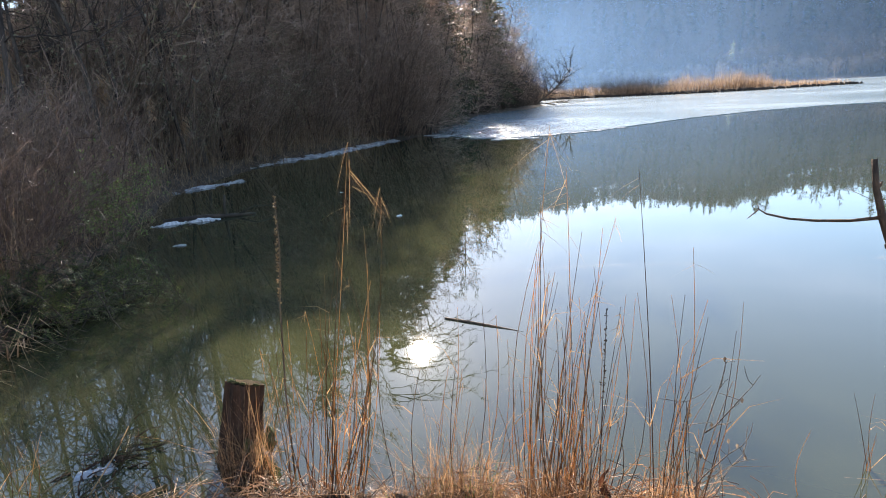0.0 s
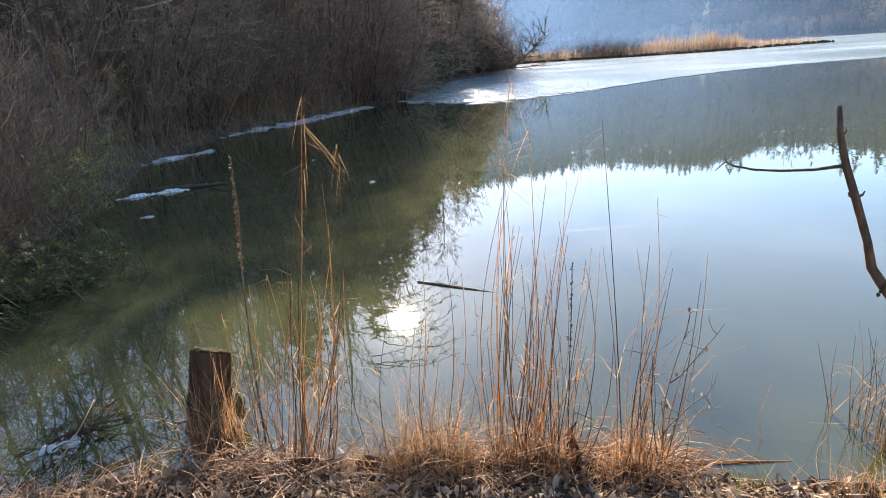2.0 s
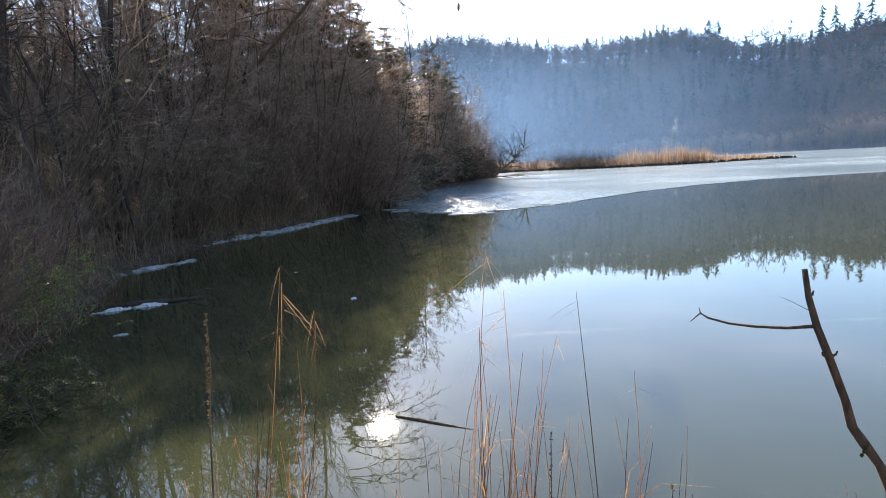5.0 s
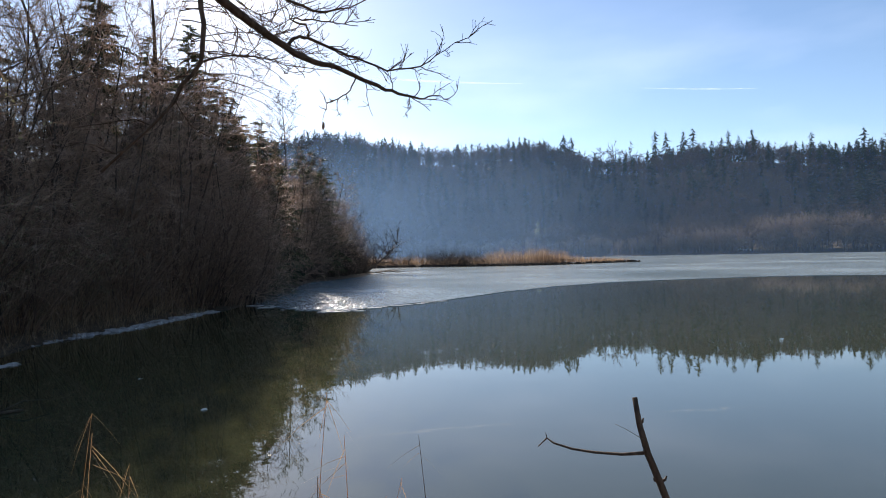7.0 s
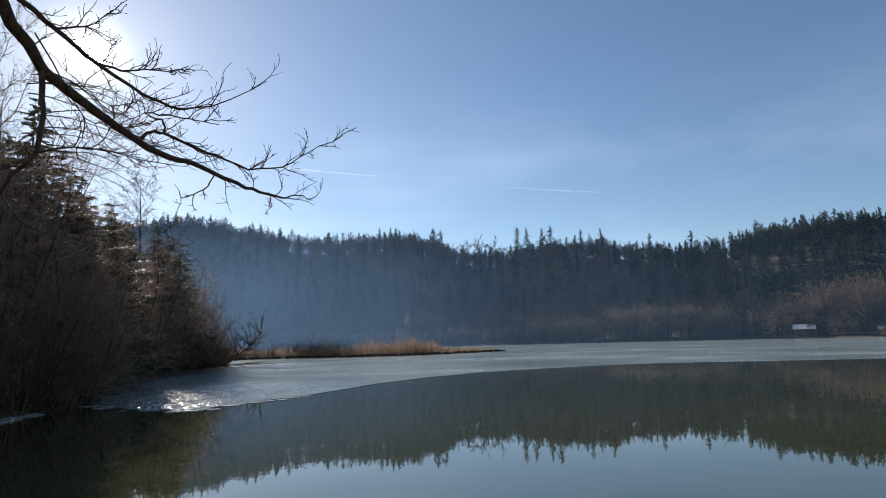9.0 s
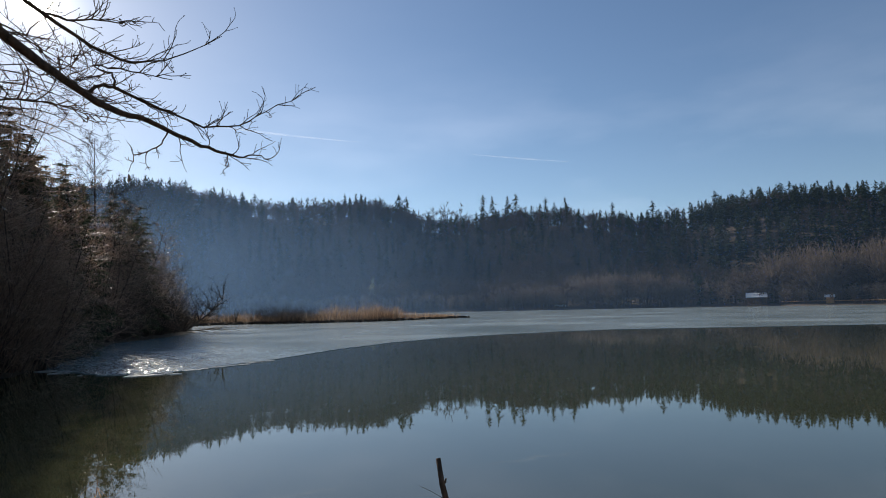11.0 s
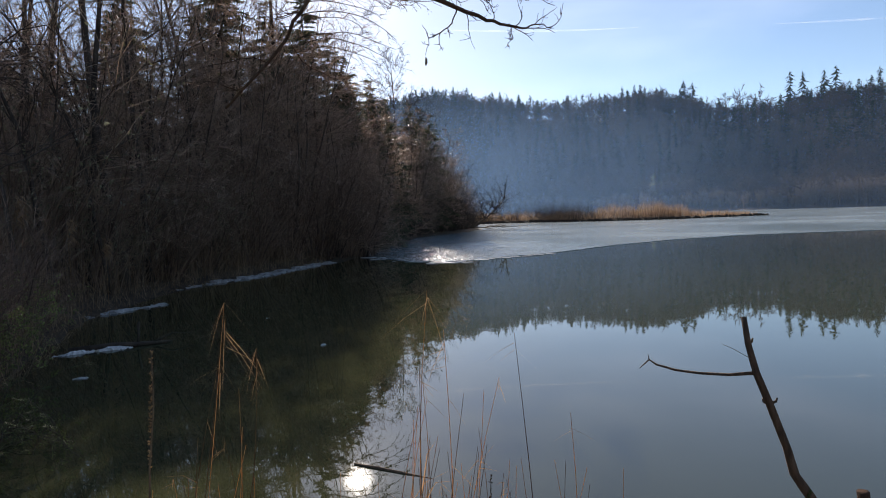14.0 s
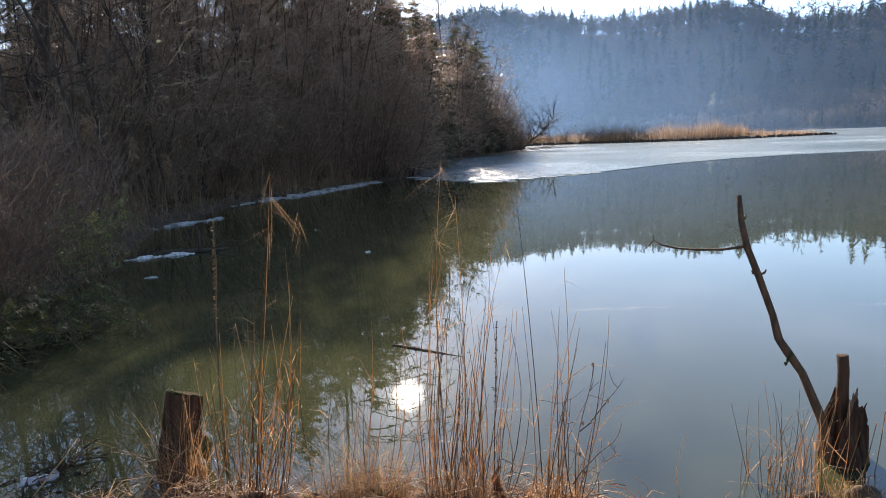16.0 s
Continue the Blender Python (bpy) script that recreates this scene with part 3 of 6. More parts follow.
def far_bare_tree(rng, h, boughs=22, twigs=6):
    """One distant leafless tree: stem, and a haze of fine forked boughs."""
    v, t = [], []

    def sliver(p, q, w):
        n = len(v)
        side = np.cross(q - p, rng.normal(0, 1, 3))
        side = side / (np.linalg.norm(side) + 1e-9) * w
        v.extend([p - side, p + side, q])
        t.append((n, n + 1, n + 2))

    sliver(np.zeros(3), np.array([rng.normal(0, 0.3), rng.normal(0, 0.3), h * 0.9]), 0.22)
    sliver(np.zeros(3), np.array([rng.normal(0, 0.6), rng.normal(0, 0.6), h * 0.8]), 0.2)
    for _ in range(boughs):
        z = h * rng.uniform(0.2, 0.75)
        d = rng.normal(0, 1, 3) * np.array([1, 1, 0.5]) + np.array([0, 0, 0.45])
        d /= np.linalg.norm(d)
        p = np.array([0, 0, z])
        q = p + d * h * rng.uniform(0.18, 0.38)
        sliver(p, q, 0.17)
        for _ in range(twigs):
            m = p + (q - p) * rng.uniform(0.35, 1)
            e = d + rng.normal(0, 0.55, 3) + np.array([0, 0, 0.25])
            sliver(m, m + e / np.linalg.norm(e) * h * rng.uniform(0.07, 0.17), 0.16)
    return np.array(v), np.array(t)


def wood(name, label, mat, kinds, places):
    """Many distant trees as one uncounted stand: places of x, y, height, turn, kind."""
    s = Shape()
    for x, y, z, h, a, k in places:
        v, t = kinds[k]
        c, sn = math.cos(a), math.sin(a)
        w = v * h
        s.put(np.column_stack([w[:, 0] * c - w[:, 1] * sn + x, w[:, 0] * sn + w[:, 1] * c + y, w[:, 2] + z]), [], t)
    return tagged(new(name, s.mesh(name, mat, smooth=False)), label, "woodland", kind="stuff")


def build_far_woods():
    rng = np.random.default_rng(11)
    conifers = [(lambda vt, h: (vt[0] / h, vt[1]))(far_conifer(rng, h), h) for h in (16, 18, 20, 20, 22, 24)]
    plain = [(lambda vt, h: (vt[0] / h, vt[1]))(far_conifer(rng, h, 5, 6), h) for h in (16, 18, 20, 20, 22, 24)]
    rounds = [(lambda vt, h: (vt[0] / h, vt[1]))(far_round_tree(rng, h), h) for h in (13, 15, 16, 18)]
    bares = [(lambda vt, h: (vt[0] / h, vt[1]))(far_bare_tree(rng, h), h) for h in (14, 15, 16, 17, 18)]
    thin = [(lambda vt, h: (vt[0] / h, vt[1]))(far_bare_tree(rng, h, 13, 4), h) for h in (14, 15, 16, 17, 18)]
    conifer_at, bare_at, brush_at = [], [], []
    tries = 0
    while len(conifer_at) + len(bare_at) < 4600 and tries < 40000:
        tries += 1
        az, r = rng.uniform(-14, 90), rng.uniform(190, 455)
        x, y = polar(az, r)
        d, wet = shore_gap(x, y)
        if wet or d < 8:
            continue
        z = gz(x, y) - 0.3
        crest = smooth(110, 190, d)
        clump = 0.5 + 0.5 * math.sin(az * 0.9 + 2) * math.sin(r * 0.035 + az * 0.3)
        pick = 0.08 + 0.3 * clump + 0.25 * float(crest) + 0.5 * float(smooth(38, 54, az)) - 0.45 * float(smooth(60, 20, d))
        plain_kind = 0 if d > 140 else 1
        if rng.uniform() < pick:
            conifer_at.append((x, y, z, rng.uniform(10, 18) if d > 60 else rng.uniform(8, 13), rng.uniform(0, 6.28), rng.integers(6) + 6 * plain_kind))
        else:
            bare_at.append((x, y, z, rng.uniform(10, 16), rng.uniform(0, 6.28), rng.integers(5) + 5 * plain_kind))
    for _ in range(620):
        az = rng.uniform(-8, 85)
        x, y = polar(az, rng.uniform(405, 445))
        row = (x, y, gz(x, y) - 0.4, rng.uniform(9, 15.5) * (1.0 + 0.2 * math.sin(az * 2.1) * math.sin(az * 0.7)), rng.uniform(0, 6.28), int(rng.integers(5)))
        (conifer_at if rng.uniform() < 0.36 + 0.4 * float(smooth(40, 55, az)) else bare_at).append(row)
    # the tall ones that stand out along the crest
    for az, el in ((10.76, 10.75), (25.2, 10.95), (25.9, 10.7), (33.27, 10.75), (34.15, 10.6), (35.6, 10.5), (36.4, 10.7), (39.2, 10.2), (41, 10.1), (45.3, 9.4), (48.8, 9.3), (16, 10.5), (18.5, 10.4), (54, 9.7)):
        r = 425
        x, y = polar(az, r)
        z = gz(x, y)
        h = 2.0 + r * math.tan(radians(el)) - z
        if 8 < h < 40:
            conifer_at.append((x, y, z, h, az, int(az) % 6))
    for az, el in ((28.5, 9.9), (29.6, 10.0), (31, 9.9), (7.5, 10.6), (5, 10.8), (50.5, 9.2)):
        x, y = polar(az, 425)
        z = gz(x, y)
        bare_at.append((x, y, z, max(8, 2.0 + 425 * math.tan(radians(el)) - z), az, int(az) % 5))
    # brushwood along the far shore
    for _ in range(520):
        az, off = rng.uniform(4, 90), rng.uniform(1.5, 16)
        for r in range(180, 262, 2):
            x, y = polar(az, r)
            if not shore_gap(x, y)[1]:
                x, y = polar(az, r + off)
                brush_at.append((x, y, gz(x, y) - 0.2, rng.uniform(4, 9.5) * (1.25 if 36 < az < 60 else 0.9), rng.uniform(0, 6.28), rng.integers(5)))
                break
    # the pale belt of rounded leafless trees on the flat behind the shore
    belt = []
    for az0, az1, n, h0, h1 in ((41.5, 53.0, 46, 11, 15.5), (53.5, 58.5, 12, 12, 16), (58.0, 70.0, 26, 17, 23), (33.0, 41.0, 22, 8, 12), (70.0, 88.0, 40, 12, 19), (12.0, 33.0, 30, 5, 9)):
        for k in range(n):
            az = az0 + (az1 - az0) * (k + rng.uniform(0, 1)) / n
            if 51 < az < 54.6:
                continue
            x, y = polar(az, float(np.interp(az, (10, 20, 30, 40, 50, 56, 65, 80, 92), (238, 243, 246, 246, 243, 236, 224, 185, 140))) + rng.uniform(8, 30))
            belt.append((x, y, gz(x, y) - 0.3, rng.uniform(h0, h1), rng.uniform(0, 6.28), int(rng.integers(4))))
    wood("far_conifer_wood", "dark green conifers on the far hillside", "far_conifer", conifers + plain, conifer_at)
    wood("far_bare_wood", "grey-brown leafless trees on the far hillside", "far_bare", bares + thin, bare_at)
    wood("far_shore_brush", "pale brown leafless brushwood along the far shore", "far_brush", bares, brush_at)
    wood("far_tree_belt", "rounded pale brown leafless trees behind the far shore", "far_brush", rounds, belt)
    x, y = polar(22.6, 262)
    wood("pale_larch", "pale yellow-green larches low on the far hillside", "larch", conifers, [(x, y, gz(x, y) - 0.2, 15, 1, 2), (*polar(23.3, 268), gz(*polar(23.3, 268)) - 0.2, 11, 2, 3)])


build_far_woods()


def box(s, x0, y0, z0, x1, y1, z1):
    v = [(x, y, z) for z in (z0, z1) for y in (y0, y1) for x in (x0, x1)]
    s.put(v, [(0, 2, 3, 1), (4, 5, 7, 6), (0, 1, 5, 4), (2, 6, 7, 3), (0, 4, 6, 2), (1, 3, 7, 5)])


def build_boathouse():
    """Open shelter with a pale roof at the far water's edge."""
    az, r = 56.7, 241
    x, y = polar(az, r)
    hut = empty("shelter", (x, y, gz(x, y)))
    hut.rotation_euler[2] = radians(-az)
    s = Shape()
    s.put([(-3.4, -2.4, 2.5), (3.4, -2.4, 2.5), (3.4, 2, 4.0), (-3.4, 2, 4.0), (-3.4, -2.4, 2.72), (3.4, -2.4, 2.72), (3.4, 2, 4.22), (-3.4, 2, 4.22)], [(0, 3, 2, 1), (4, 5, 6, 7), (0, 1, 5, 4), (2, 3, 7, 6), (1, 2, 6, 5), (0, 4, 7, 3)])
    part("roof", s, "roof_white", hut, "pale sheet-metal roof", False)
    s = Shape()
    box(s, -3.1, 1.6, 0, 3.1, 1.72, 3.84)
    part("back_wall", s, "hut_wood", hut, "", False)
    for px in (-3.0, -1.0, 1.0, 3.0):
        s = Shape()
        box(s, px - 0.08, -1.8, 0, px + 0.08, -1.64, 2.55)
        part("post", s, "hut_wood", hut, "", False)
    return tagged(hut, "small open wooden shelter with pale roof at far shore", "shelter")


def build_kiosk():
    az, r = 61.9, 234
    x, y = polar(az, r)
    hut = empty("kiosk", (x, y, gz(x, y)))
    hut.rotation_euler[2] = radians(-az)
    s = Shape()
    box(s, -1.1, -0.9, 0, 1.1, 0.9, 2.1)
    part("wall", s, "orange_wood", hut, "", False)
    s = Shape()
    s.put([(-1.5, -1.3, 2.0), (1.5, -1.3, 2.0), (1.5, 1.3, 2.0), (-1.5, 1.3, 2.0), (-1.5, 0, 2.9), (1.5, 0, 2.9)], [(0, 1, 5, 4), (2, 3, 4, 5), (0, 3, 2, 1)], [(1, 2, 5), (3, 0, 4)])
    part("roof", s, "roof_white", hut, "", False)
    return tagged(hut, "small orange wooden hut at the far lake shore", "hut")


def build_rail():
    fence = empty("shore_fence", (*polar(58.5, 234), 0))
    s0 = polar(58.5, 234)
    line = [polar(a, r) for a, r in ((58.5, 235), (60.3, 232), (62.2, 230), (64, 227), (66, 224), (68, 219))]
    s = Shape()
    pts = [(x - s0[0], y - s0[1], gz(x, y) + 1.0) for x, y in line]
    s.tube(pts, 0.07, 4)
    part("rail", s, "orange_wood", fence)
    for x, y in line:
        s = Shape()
        z = gz(x, y)
        s.tube([(x - s0[0], y - s0[1], z - 0.2), (x - s0[0], y - s0[1], z + 1.1)], 0.09, 5)
        part("post", s, "hut_wood", fence)
    return tagged(fence, "low wooden rail fence along the far shore", "fence")


build_boathouse()
build_kiosk()
build_rail()
xs, ys = polar(40.5, 262)
s = Shape()
for k in range(7):
    a = k * 0.9
    px, py = xs + 2.2 * math.cos(a) * (k % 3), ys + 1.5 * math.sin(a) * (k % 3)
    zz = gz(px, py)
    s.tube([(px - 0.9, py, zz), (px, py + 0.2, zz + 0.35), (px + 0.9, py, zz + 0.1)], [0.2, 0.5, 0.15], 6)
tagged(new("snow_patch", s.mesh("snow_patch", "old_snow")), "last patch of white snow on the far bank", "snow", kind="stuff")


def build_spit_reeds():
    """Reed bed on the low spit that runs out into the ice."""
    rng = np.random.default_rng(21)
    s = Shape()
    line = [(4, 98), (10, 109), (16, 114), (24, 113), (31, 105), (40, 100.5), (48, 102), (58, 105), (64, 107)]
    seg = np.array(line, float)
    for _ in range(6800):
        k = rng.integers(len(seg) - 1)
        f = rng.uniform()
        p = seg[k] * (1 - f) + seg[k + 1] * f + np.array([rng.normal(0, 0.6), rng.uniform(0.2, 5.0)])
        az = math.degrees(math.atan2(p[0], p[1]))
        h = rng.uniform(1.1, 3.0) * (1.0 - 0.3 * float(smooth(26, 31, az))) * (0.6 + 0.4 * float(smooth(17.2, 18.2, az))) * (1.0 - 0.5 * float(smooth(24.6, 26, az))) * (0.85 + 0.12 * math.sin(p[0] * 0.9) + 0.1 * math.sin(p[0] * 2.3))
        a = rng.uniform(0, 6.28)
        lean = rng.normal(0, 0.2, 2)
        z = max(0.02, gz(p[0], p[1]) - 0.02)
        top = (p[0] + lean[0] * h, p[1] + lean[1] * h, z + h)
        s.blade([(p[0], p[1], z), ((p[0] + top[0]) / 2, (p[1] + top[1]) / 2, z + h * 0.55), top], 0.028, (math.cos(a), math.sin(a), 0))
    return tagged(new("spit_reeds", s.mesh("spit_reeds", "isle_reed", False)), "tan dead reed bed on a low spit in ice", "reeds", kind="stuff")


build_spit_reeds()


def build_peat_rim():
    """Dark clods of peat along the spit's edge, where reeds meet the ice."""
    rng = np.random.default_rng(23)
    s = Shape()
    line = np.array([(10, 107.5), (16, 112.6), (24, 111.6), (31, 103.6), (40, 99.2), (48, 100.6), (58, 103.6), (66, 106.8)], float)
    for _ in range(420):
        k = rng.integers(len(line) - 1)
        p = line[k] + (line[k + 1] - line[k]) * rng.uniform() + rng.normal(0, 0.35, 2)
        w, h = rng.uniform(0.15, 0.55), rng.uniform(0.14, 0.46)
        s.tube([(p[0] - w, p[1], 0.0), (p[0] - w * 0.3, p[1], h * 0.55), (p[0] + w * 0.4, p[1] + 0.1, h * 0.5), (p[0] + w, p[1], 0.0)], [0.04, h * 0.6, h * 0.5, 0.04], 5)
    tagged(new("peat_clods", s.mesh("peat_clods", "peat")), "dark peat clods along the reed spit's edge", "soil", kind="stuff")


build_peat_rim()


# ---- the wooded left bank ----
def bare_tree(seed, h, girth, lean=(0, 0), limbs=18, twig=0.006, mat="twig", lush=1.0):
    """A leafless tree: (trunk shape, crown shape) standing at the origin."""
    rng = np.random.default_rng(seed)
    trunk, crown = Shape(), Shape()
    d0 = np.array([lean[0], lean[1], 1.0])
    spine = wander(rng, (0, 0, -0.3), d0 / np.linalg.norm(d0), h, 12, 0.05, 0.02)
    rad = girth * (1 - np.linspace(0, 1, 13)) ** 0.8 + 0.012
    rad[0] *= 1.35
    trunk.tube(spine, rad, 7)
    for k in range(limbs):
        f = 0.28 + 0.7 * (k + rng.uniform(0, 0.9)) / limbs
        i = min(11, int(f * 12))
        p = spine[i] + (spine[i + 1] - spine[i]) * (f * 12 - i)
        a = k * 2.4 + rng.normal(0, 0.4)
        up = rng.uniform(0.15, 0.8) + 0.6 * f
        d = np.array([math.cos(a), math.sin(a), up])
        length = h * (0.34 * (1 - f) + 0.1) * rng.uniform(0.7, 1.25)
        limb = wander(rng, p, d / np.linalg.norm(d), length, 6, 0.16, 0.05)
        r0 = max(0.014, girth * 0.36 * (1.1 - f))
        crown.tube(limb, np.linspace(r0, 0.007, 7), 4, False)
        for _ in range(int(12 * lush)):
            g = rng.uniform(0.15, 1.0)
            i = min(5, int(g * 6))
            p2 = limb[i] + (limb[i + 1] - limb[i]) * (g * 6 - i)
            d2 = (limb[i + 1] - limb[i]) / np.linalg.norm(limb[i + 1] - limb[i]) + 0.75 * across(rng, limb[i + 1] - limb[i]) + np.array([0, 0, 0.15])
            l2 = length * rng.uniform(0.2, 0.45) * (1.15 - 0.5 * g)
            sub = wander(rng, p2, d2 / np.linalg.norm(d2), l2, 4, 0.22, 0.03)
            crown.tube(sub, np.linspace(0.011, 0.005, 5), 3, False)
            for _ in range(int(8 * lush)):
                i = rng.integers(1, 5)
                d3 = sub[i] - sub[i - 1]
                d3 = d3 / np.linalg.norm(d3) + 0.8 * across(rng, d3)
                crown.blade(wander(rng, sub[i], d3 / np.linalg.norm(d3), l2 * rng.uniform(0.25, 0.6), 2, 0.25), twig * 1.5, across(rng, d3))
    return trunk.mesh("trunk", "bark"), crown.mesh("crown", mat)


def plant(name, label, category, parts, m, group=""):
    """A thing on an Empty from (part name, mesh, label) rows."""
    ob = empty(name)
    for n, me, lab in parts:
        part(n, me, "", ob, lab)
    ob.matrix_basis = m
    return tagged(ob, label, category, group)


def spruce(seed, h, dense=1.0, mat="needle", blunt=0.62, fine=1.0):
    """A conifer: stem, and whorls of drooping boughs with ragged sprays."""
    rng = np.random.default_rng(seed)
    trunk, crown = Shape(), Shape()
    spine = wander(rng, (0, 0, -0.2), (0, 0, 1), h, 8, 0.012)
    trunk.tube(spine, np.linspace(0.014 * h, 0.01, 9), 7)
    whorls = int(h * 3.4 * dense)
    for k in range(whorls):
        f = (k + rng.uniform(0, 0.6)) / whorls
        z = h * (0.05 + 0.94 * f)
        reach = (0.2 * h * (1 - f) ** blunt + 0.12) * rng.uniform(0.85, 1.1)
        for b in range(8):
            a = rng.uniform(0, 6.28)
            out = np.array([math.cos(a), math.sin(a), 0])
            length = reach * rng.uniform(0.4, 1.2)
            zz = rng.normal(0, 0.45)
            hang_f = rng.uniform(0.1, 0.6)
            pts = [np.array([0, 0, min(h * 0.99, z + zz)]) + out * length * g + np.array([0, 0, length * (0.12 * g - hang_f * g * g) * (1 - 0.8 * f)]) for g in (0, 0.35, 0.7, 1.0)]
            crown.blade(pts, 0.02 + 0.015 * (1 - f), (-out[1], out[0], 0.1))
            side = np.array([-out[1], out[0], 0])
            for g in np.linspace(0.12, 1.0, 10):
                i = min(2, int(g * 3))
                p = pts[i] + (pts[i + 1] - pts[i]) * min(1, g * 3 - i)
                for sg in (-1, 1):
                    l2 = length * rng.uniform(0.16, 0.4) * (1.15 - 0.6 * g)
                    tip = p + (out * 0.6 + side * sg * 0.85) * l2 + np.array([0, 0, -0.3 * l2 + rng.normal(0, 0.1)])
                    w = (np.array([0, 0, 0.16]) * l2 + out * l2 * 0.2) * fine
                    crown.put([p - w * 0.5, p + w * 0.5, tip], [], [(0, 1, 2)])
                    hang = p + (out * 0.2 + side * sg * 0.3) * l2 + np.array([0, 0, -0.75 * l2])
                    crown.put([p - out * 0.045 * fine, p + out * 0.045 * fine, hang], [], [(0, 1, 2)])
    return trunk.mesh("trunk", "bark"), crown.mesh("crown", mat, smooth=False)


def shrub(seed, h, stems=34, mat="red_twig", leaves=0, leaf_mat="shrub_leaf", spread=0.55, width=1.0):
    """A many-stemmed bush: (stems, leaves or None)."""
    rng = np.random.default_rng(seed)
    cane, wood_s, leaf = Shape(), Shape(), Shape()
    for _ in range(stems):
        a = rng.uniform(0, 6.28)
        base = np.array([math.cos(a), math.sin(a), 0]) * rng.uniform(0, 0.16 * h) - np.array([0, 0, 0.1])
        d = np.array([math.cos(a) * rng.uniform(0, spread * 1.6), math.sin(a) * rng.uniform(0, spread * 1.6), 1.0])
        length = h * rng.uniform(0.6, 1.1)
        stem = wander(rng, base, d / np.linalg.norm(d), length, 6, 0.1, 0.01)
        cane.tube(stem, np.linspace(0.005 * h + 0.004, 0.004, 7) * width, 3, False)
        for _ in range(8):
            g = rng.uniform(0.2, 1)
            i = min(5, int(g * 6))
            p = stem[i] + (stem[i + 1] - stem[i]) * (g * 6 - i)
            d2 = (stem[i + 1] - stem[i]) / np.linalg.norm(stem[i + 1] - stem[i]) + 0.8 * across(rng, stem[i + 1] - stem[i])
            sub = wander(rng, p, d2 / np.linalg.norm(d2), length * rng.uniform(0.14, 0.34), 3, 0.2)
            wood_s.blade(sub, 0.008 * width, across(rng, d2))
            for _ in range(3):
                i = rng.integers(1, 4)
                d3 = sub[i] - sub[i - 1]
                d3 = d3 / np.linalg.norm(d3) + 0.8 * across(rng, d3)
                wood_s.blade([sub[i], sub[i] + d3 * length * rng.uniform(0.04, 0.12)], 0.006 * width, across(rng, d3))
            for _ in range(leaves):
                q = sub[rng.integers(1, 4)] + rng.normal(0, 0.03, 3)
                u, w = rng.normal(0, 1, 3), rng.normal(0, 1, 3)
                u, size = u / np.linalg.norm(u), rng.uniform(0.02, 0.045)
                w = np.cross(u, w)
                w /= np.linalg.norm(w)
                leaf.put([q, q + u * size + w * size * 0.5, q + u * size * 2, q + u * size - w * size * 0.5], [(0, 1, 2, 3)])
    return [(n, me, lab) for n, me, lab in (("main_stem", cane.mesh("main_stem", mat), ""), ("twigwork", wood_s.mesh("twigwork", mat), ""), ("foliage", leaf.mesh("foliage", leaf_mat, False) if leaves else None, "small glossy leaves")) if me]


def crooked_tree(seed, h):
    """A slim leafless tree whose boughs zigzag and fork: rows of parts."""
    rng = np.random.default_rng(seed)
    trunk, crown = Shape(), Shape()
    spine = wander(rng, (0, 0, -0.3), (0.04, 0.02, 1), h, 10, 0.1, 0.03)
    trunk.tube(spine, np.linspace(0.055, 0.01, 11), 6)
    for k in range(15):
        f = 0.3 + 0.68 * (k + rng.uniform(0, 1)) / 15
        i = min(9, int(f * 10))
        p = spine[i] + (spine[i + 1] - spine[i]) * (f * 10 - i)
        a = k * 2.4 + rng.normal(0, 0.5)
        d = np.array([math.cos(a), math.sin(a), rng.uniform(0.1, 1.0)])
        length = h * rng.uniform(0.16, 0.34) * (1.2 - 0.6 * f)
        limb = wander(rng, p, d / np.linalg.norm(d), length, 7, 0.3, 0.02)
        crown.tube(limb, np.linspace(0.02, 0.007, 8), 4, False)
        for _ in range(9):
            i = int(rng.integers(1, 8))
            e = limb[i] - limb[i - 1]
            e = e / np.linalg.norm(e) + 0.9 * across(rng, e)
            sub = wander(rng, limb[i], e / np.linalg.norm(e), length * rng.uniform(0.2, 0.5), 4, 0.3)
            crown.tube(sub, np.linspace(0.009, 0.004, 5), 3, False)
            for _ in range(4):
                i = int(rng.integers(1, 5))
                e = sub[i] - sub[i - 1]
                e = e / np.linalg.norm(e) + 0.9 * across(rng, e)
                crown.blade(wander(rng, sub[i], e / np.linalg.norm(e), length * rng.uniform(0.06, 0.18), 2, 0.2), 0.005, across(rng, e))
    return [("trunk", trunk.mesh("trunk", "bark"), ""), ("crown", crown.mesh("crown", "bark"), "crooked bare boughs")]


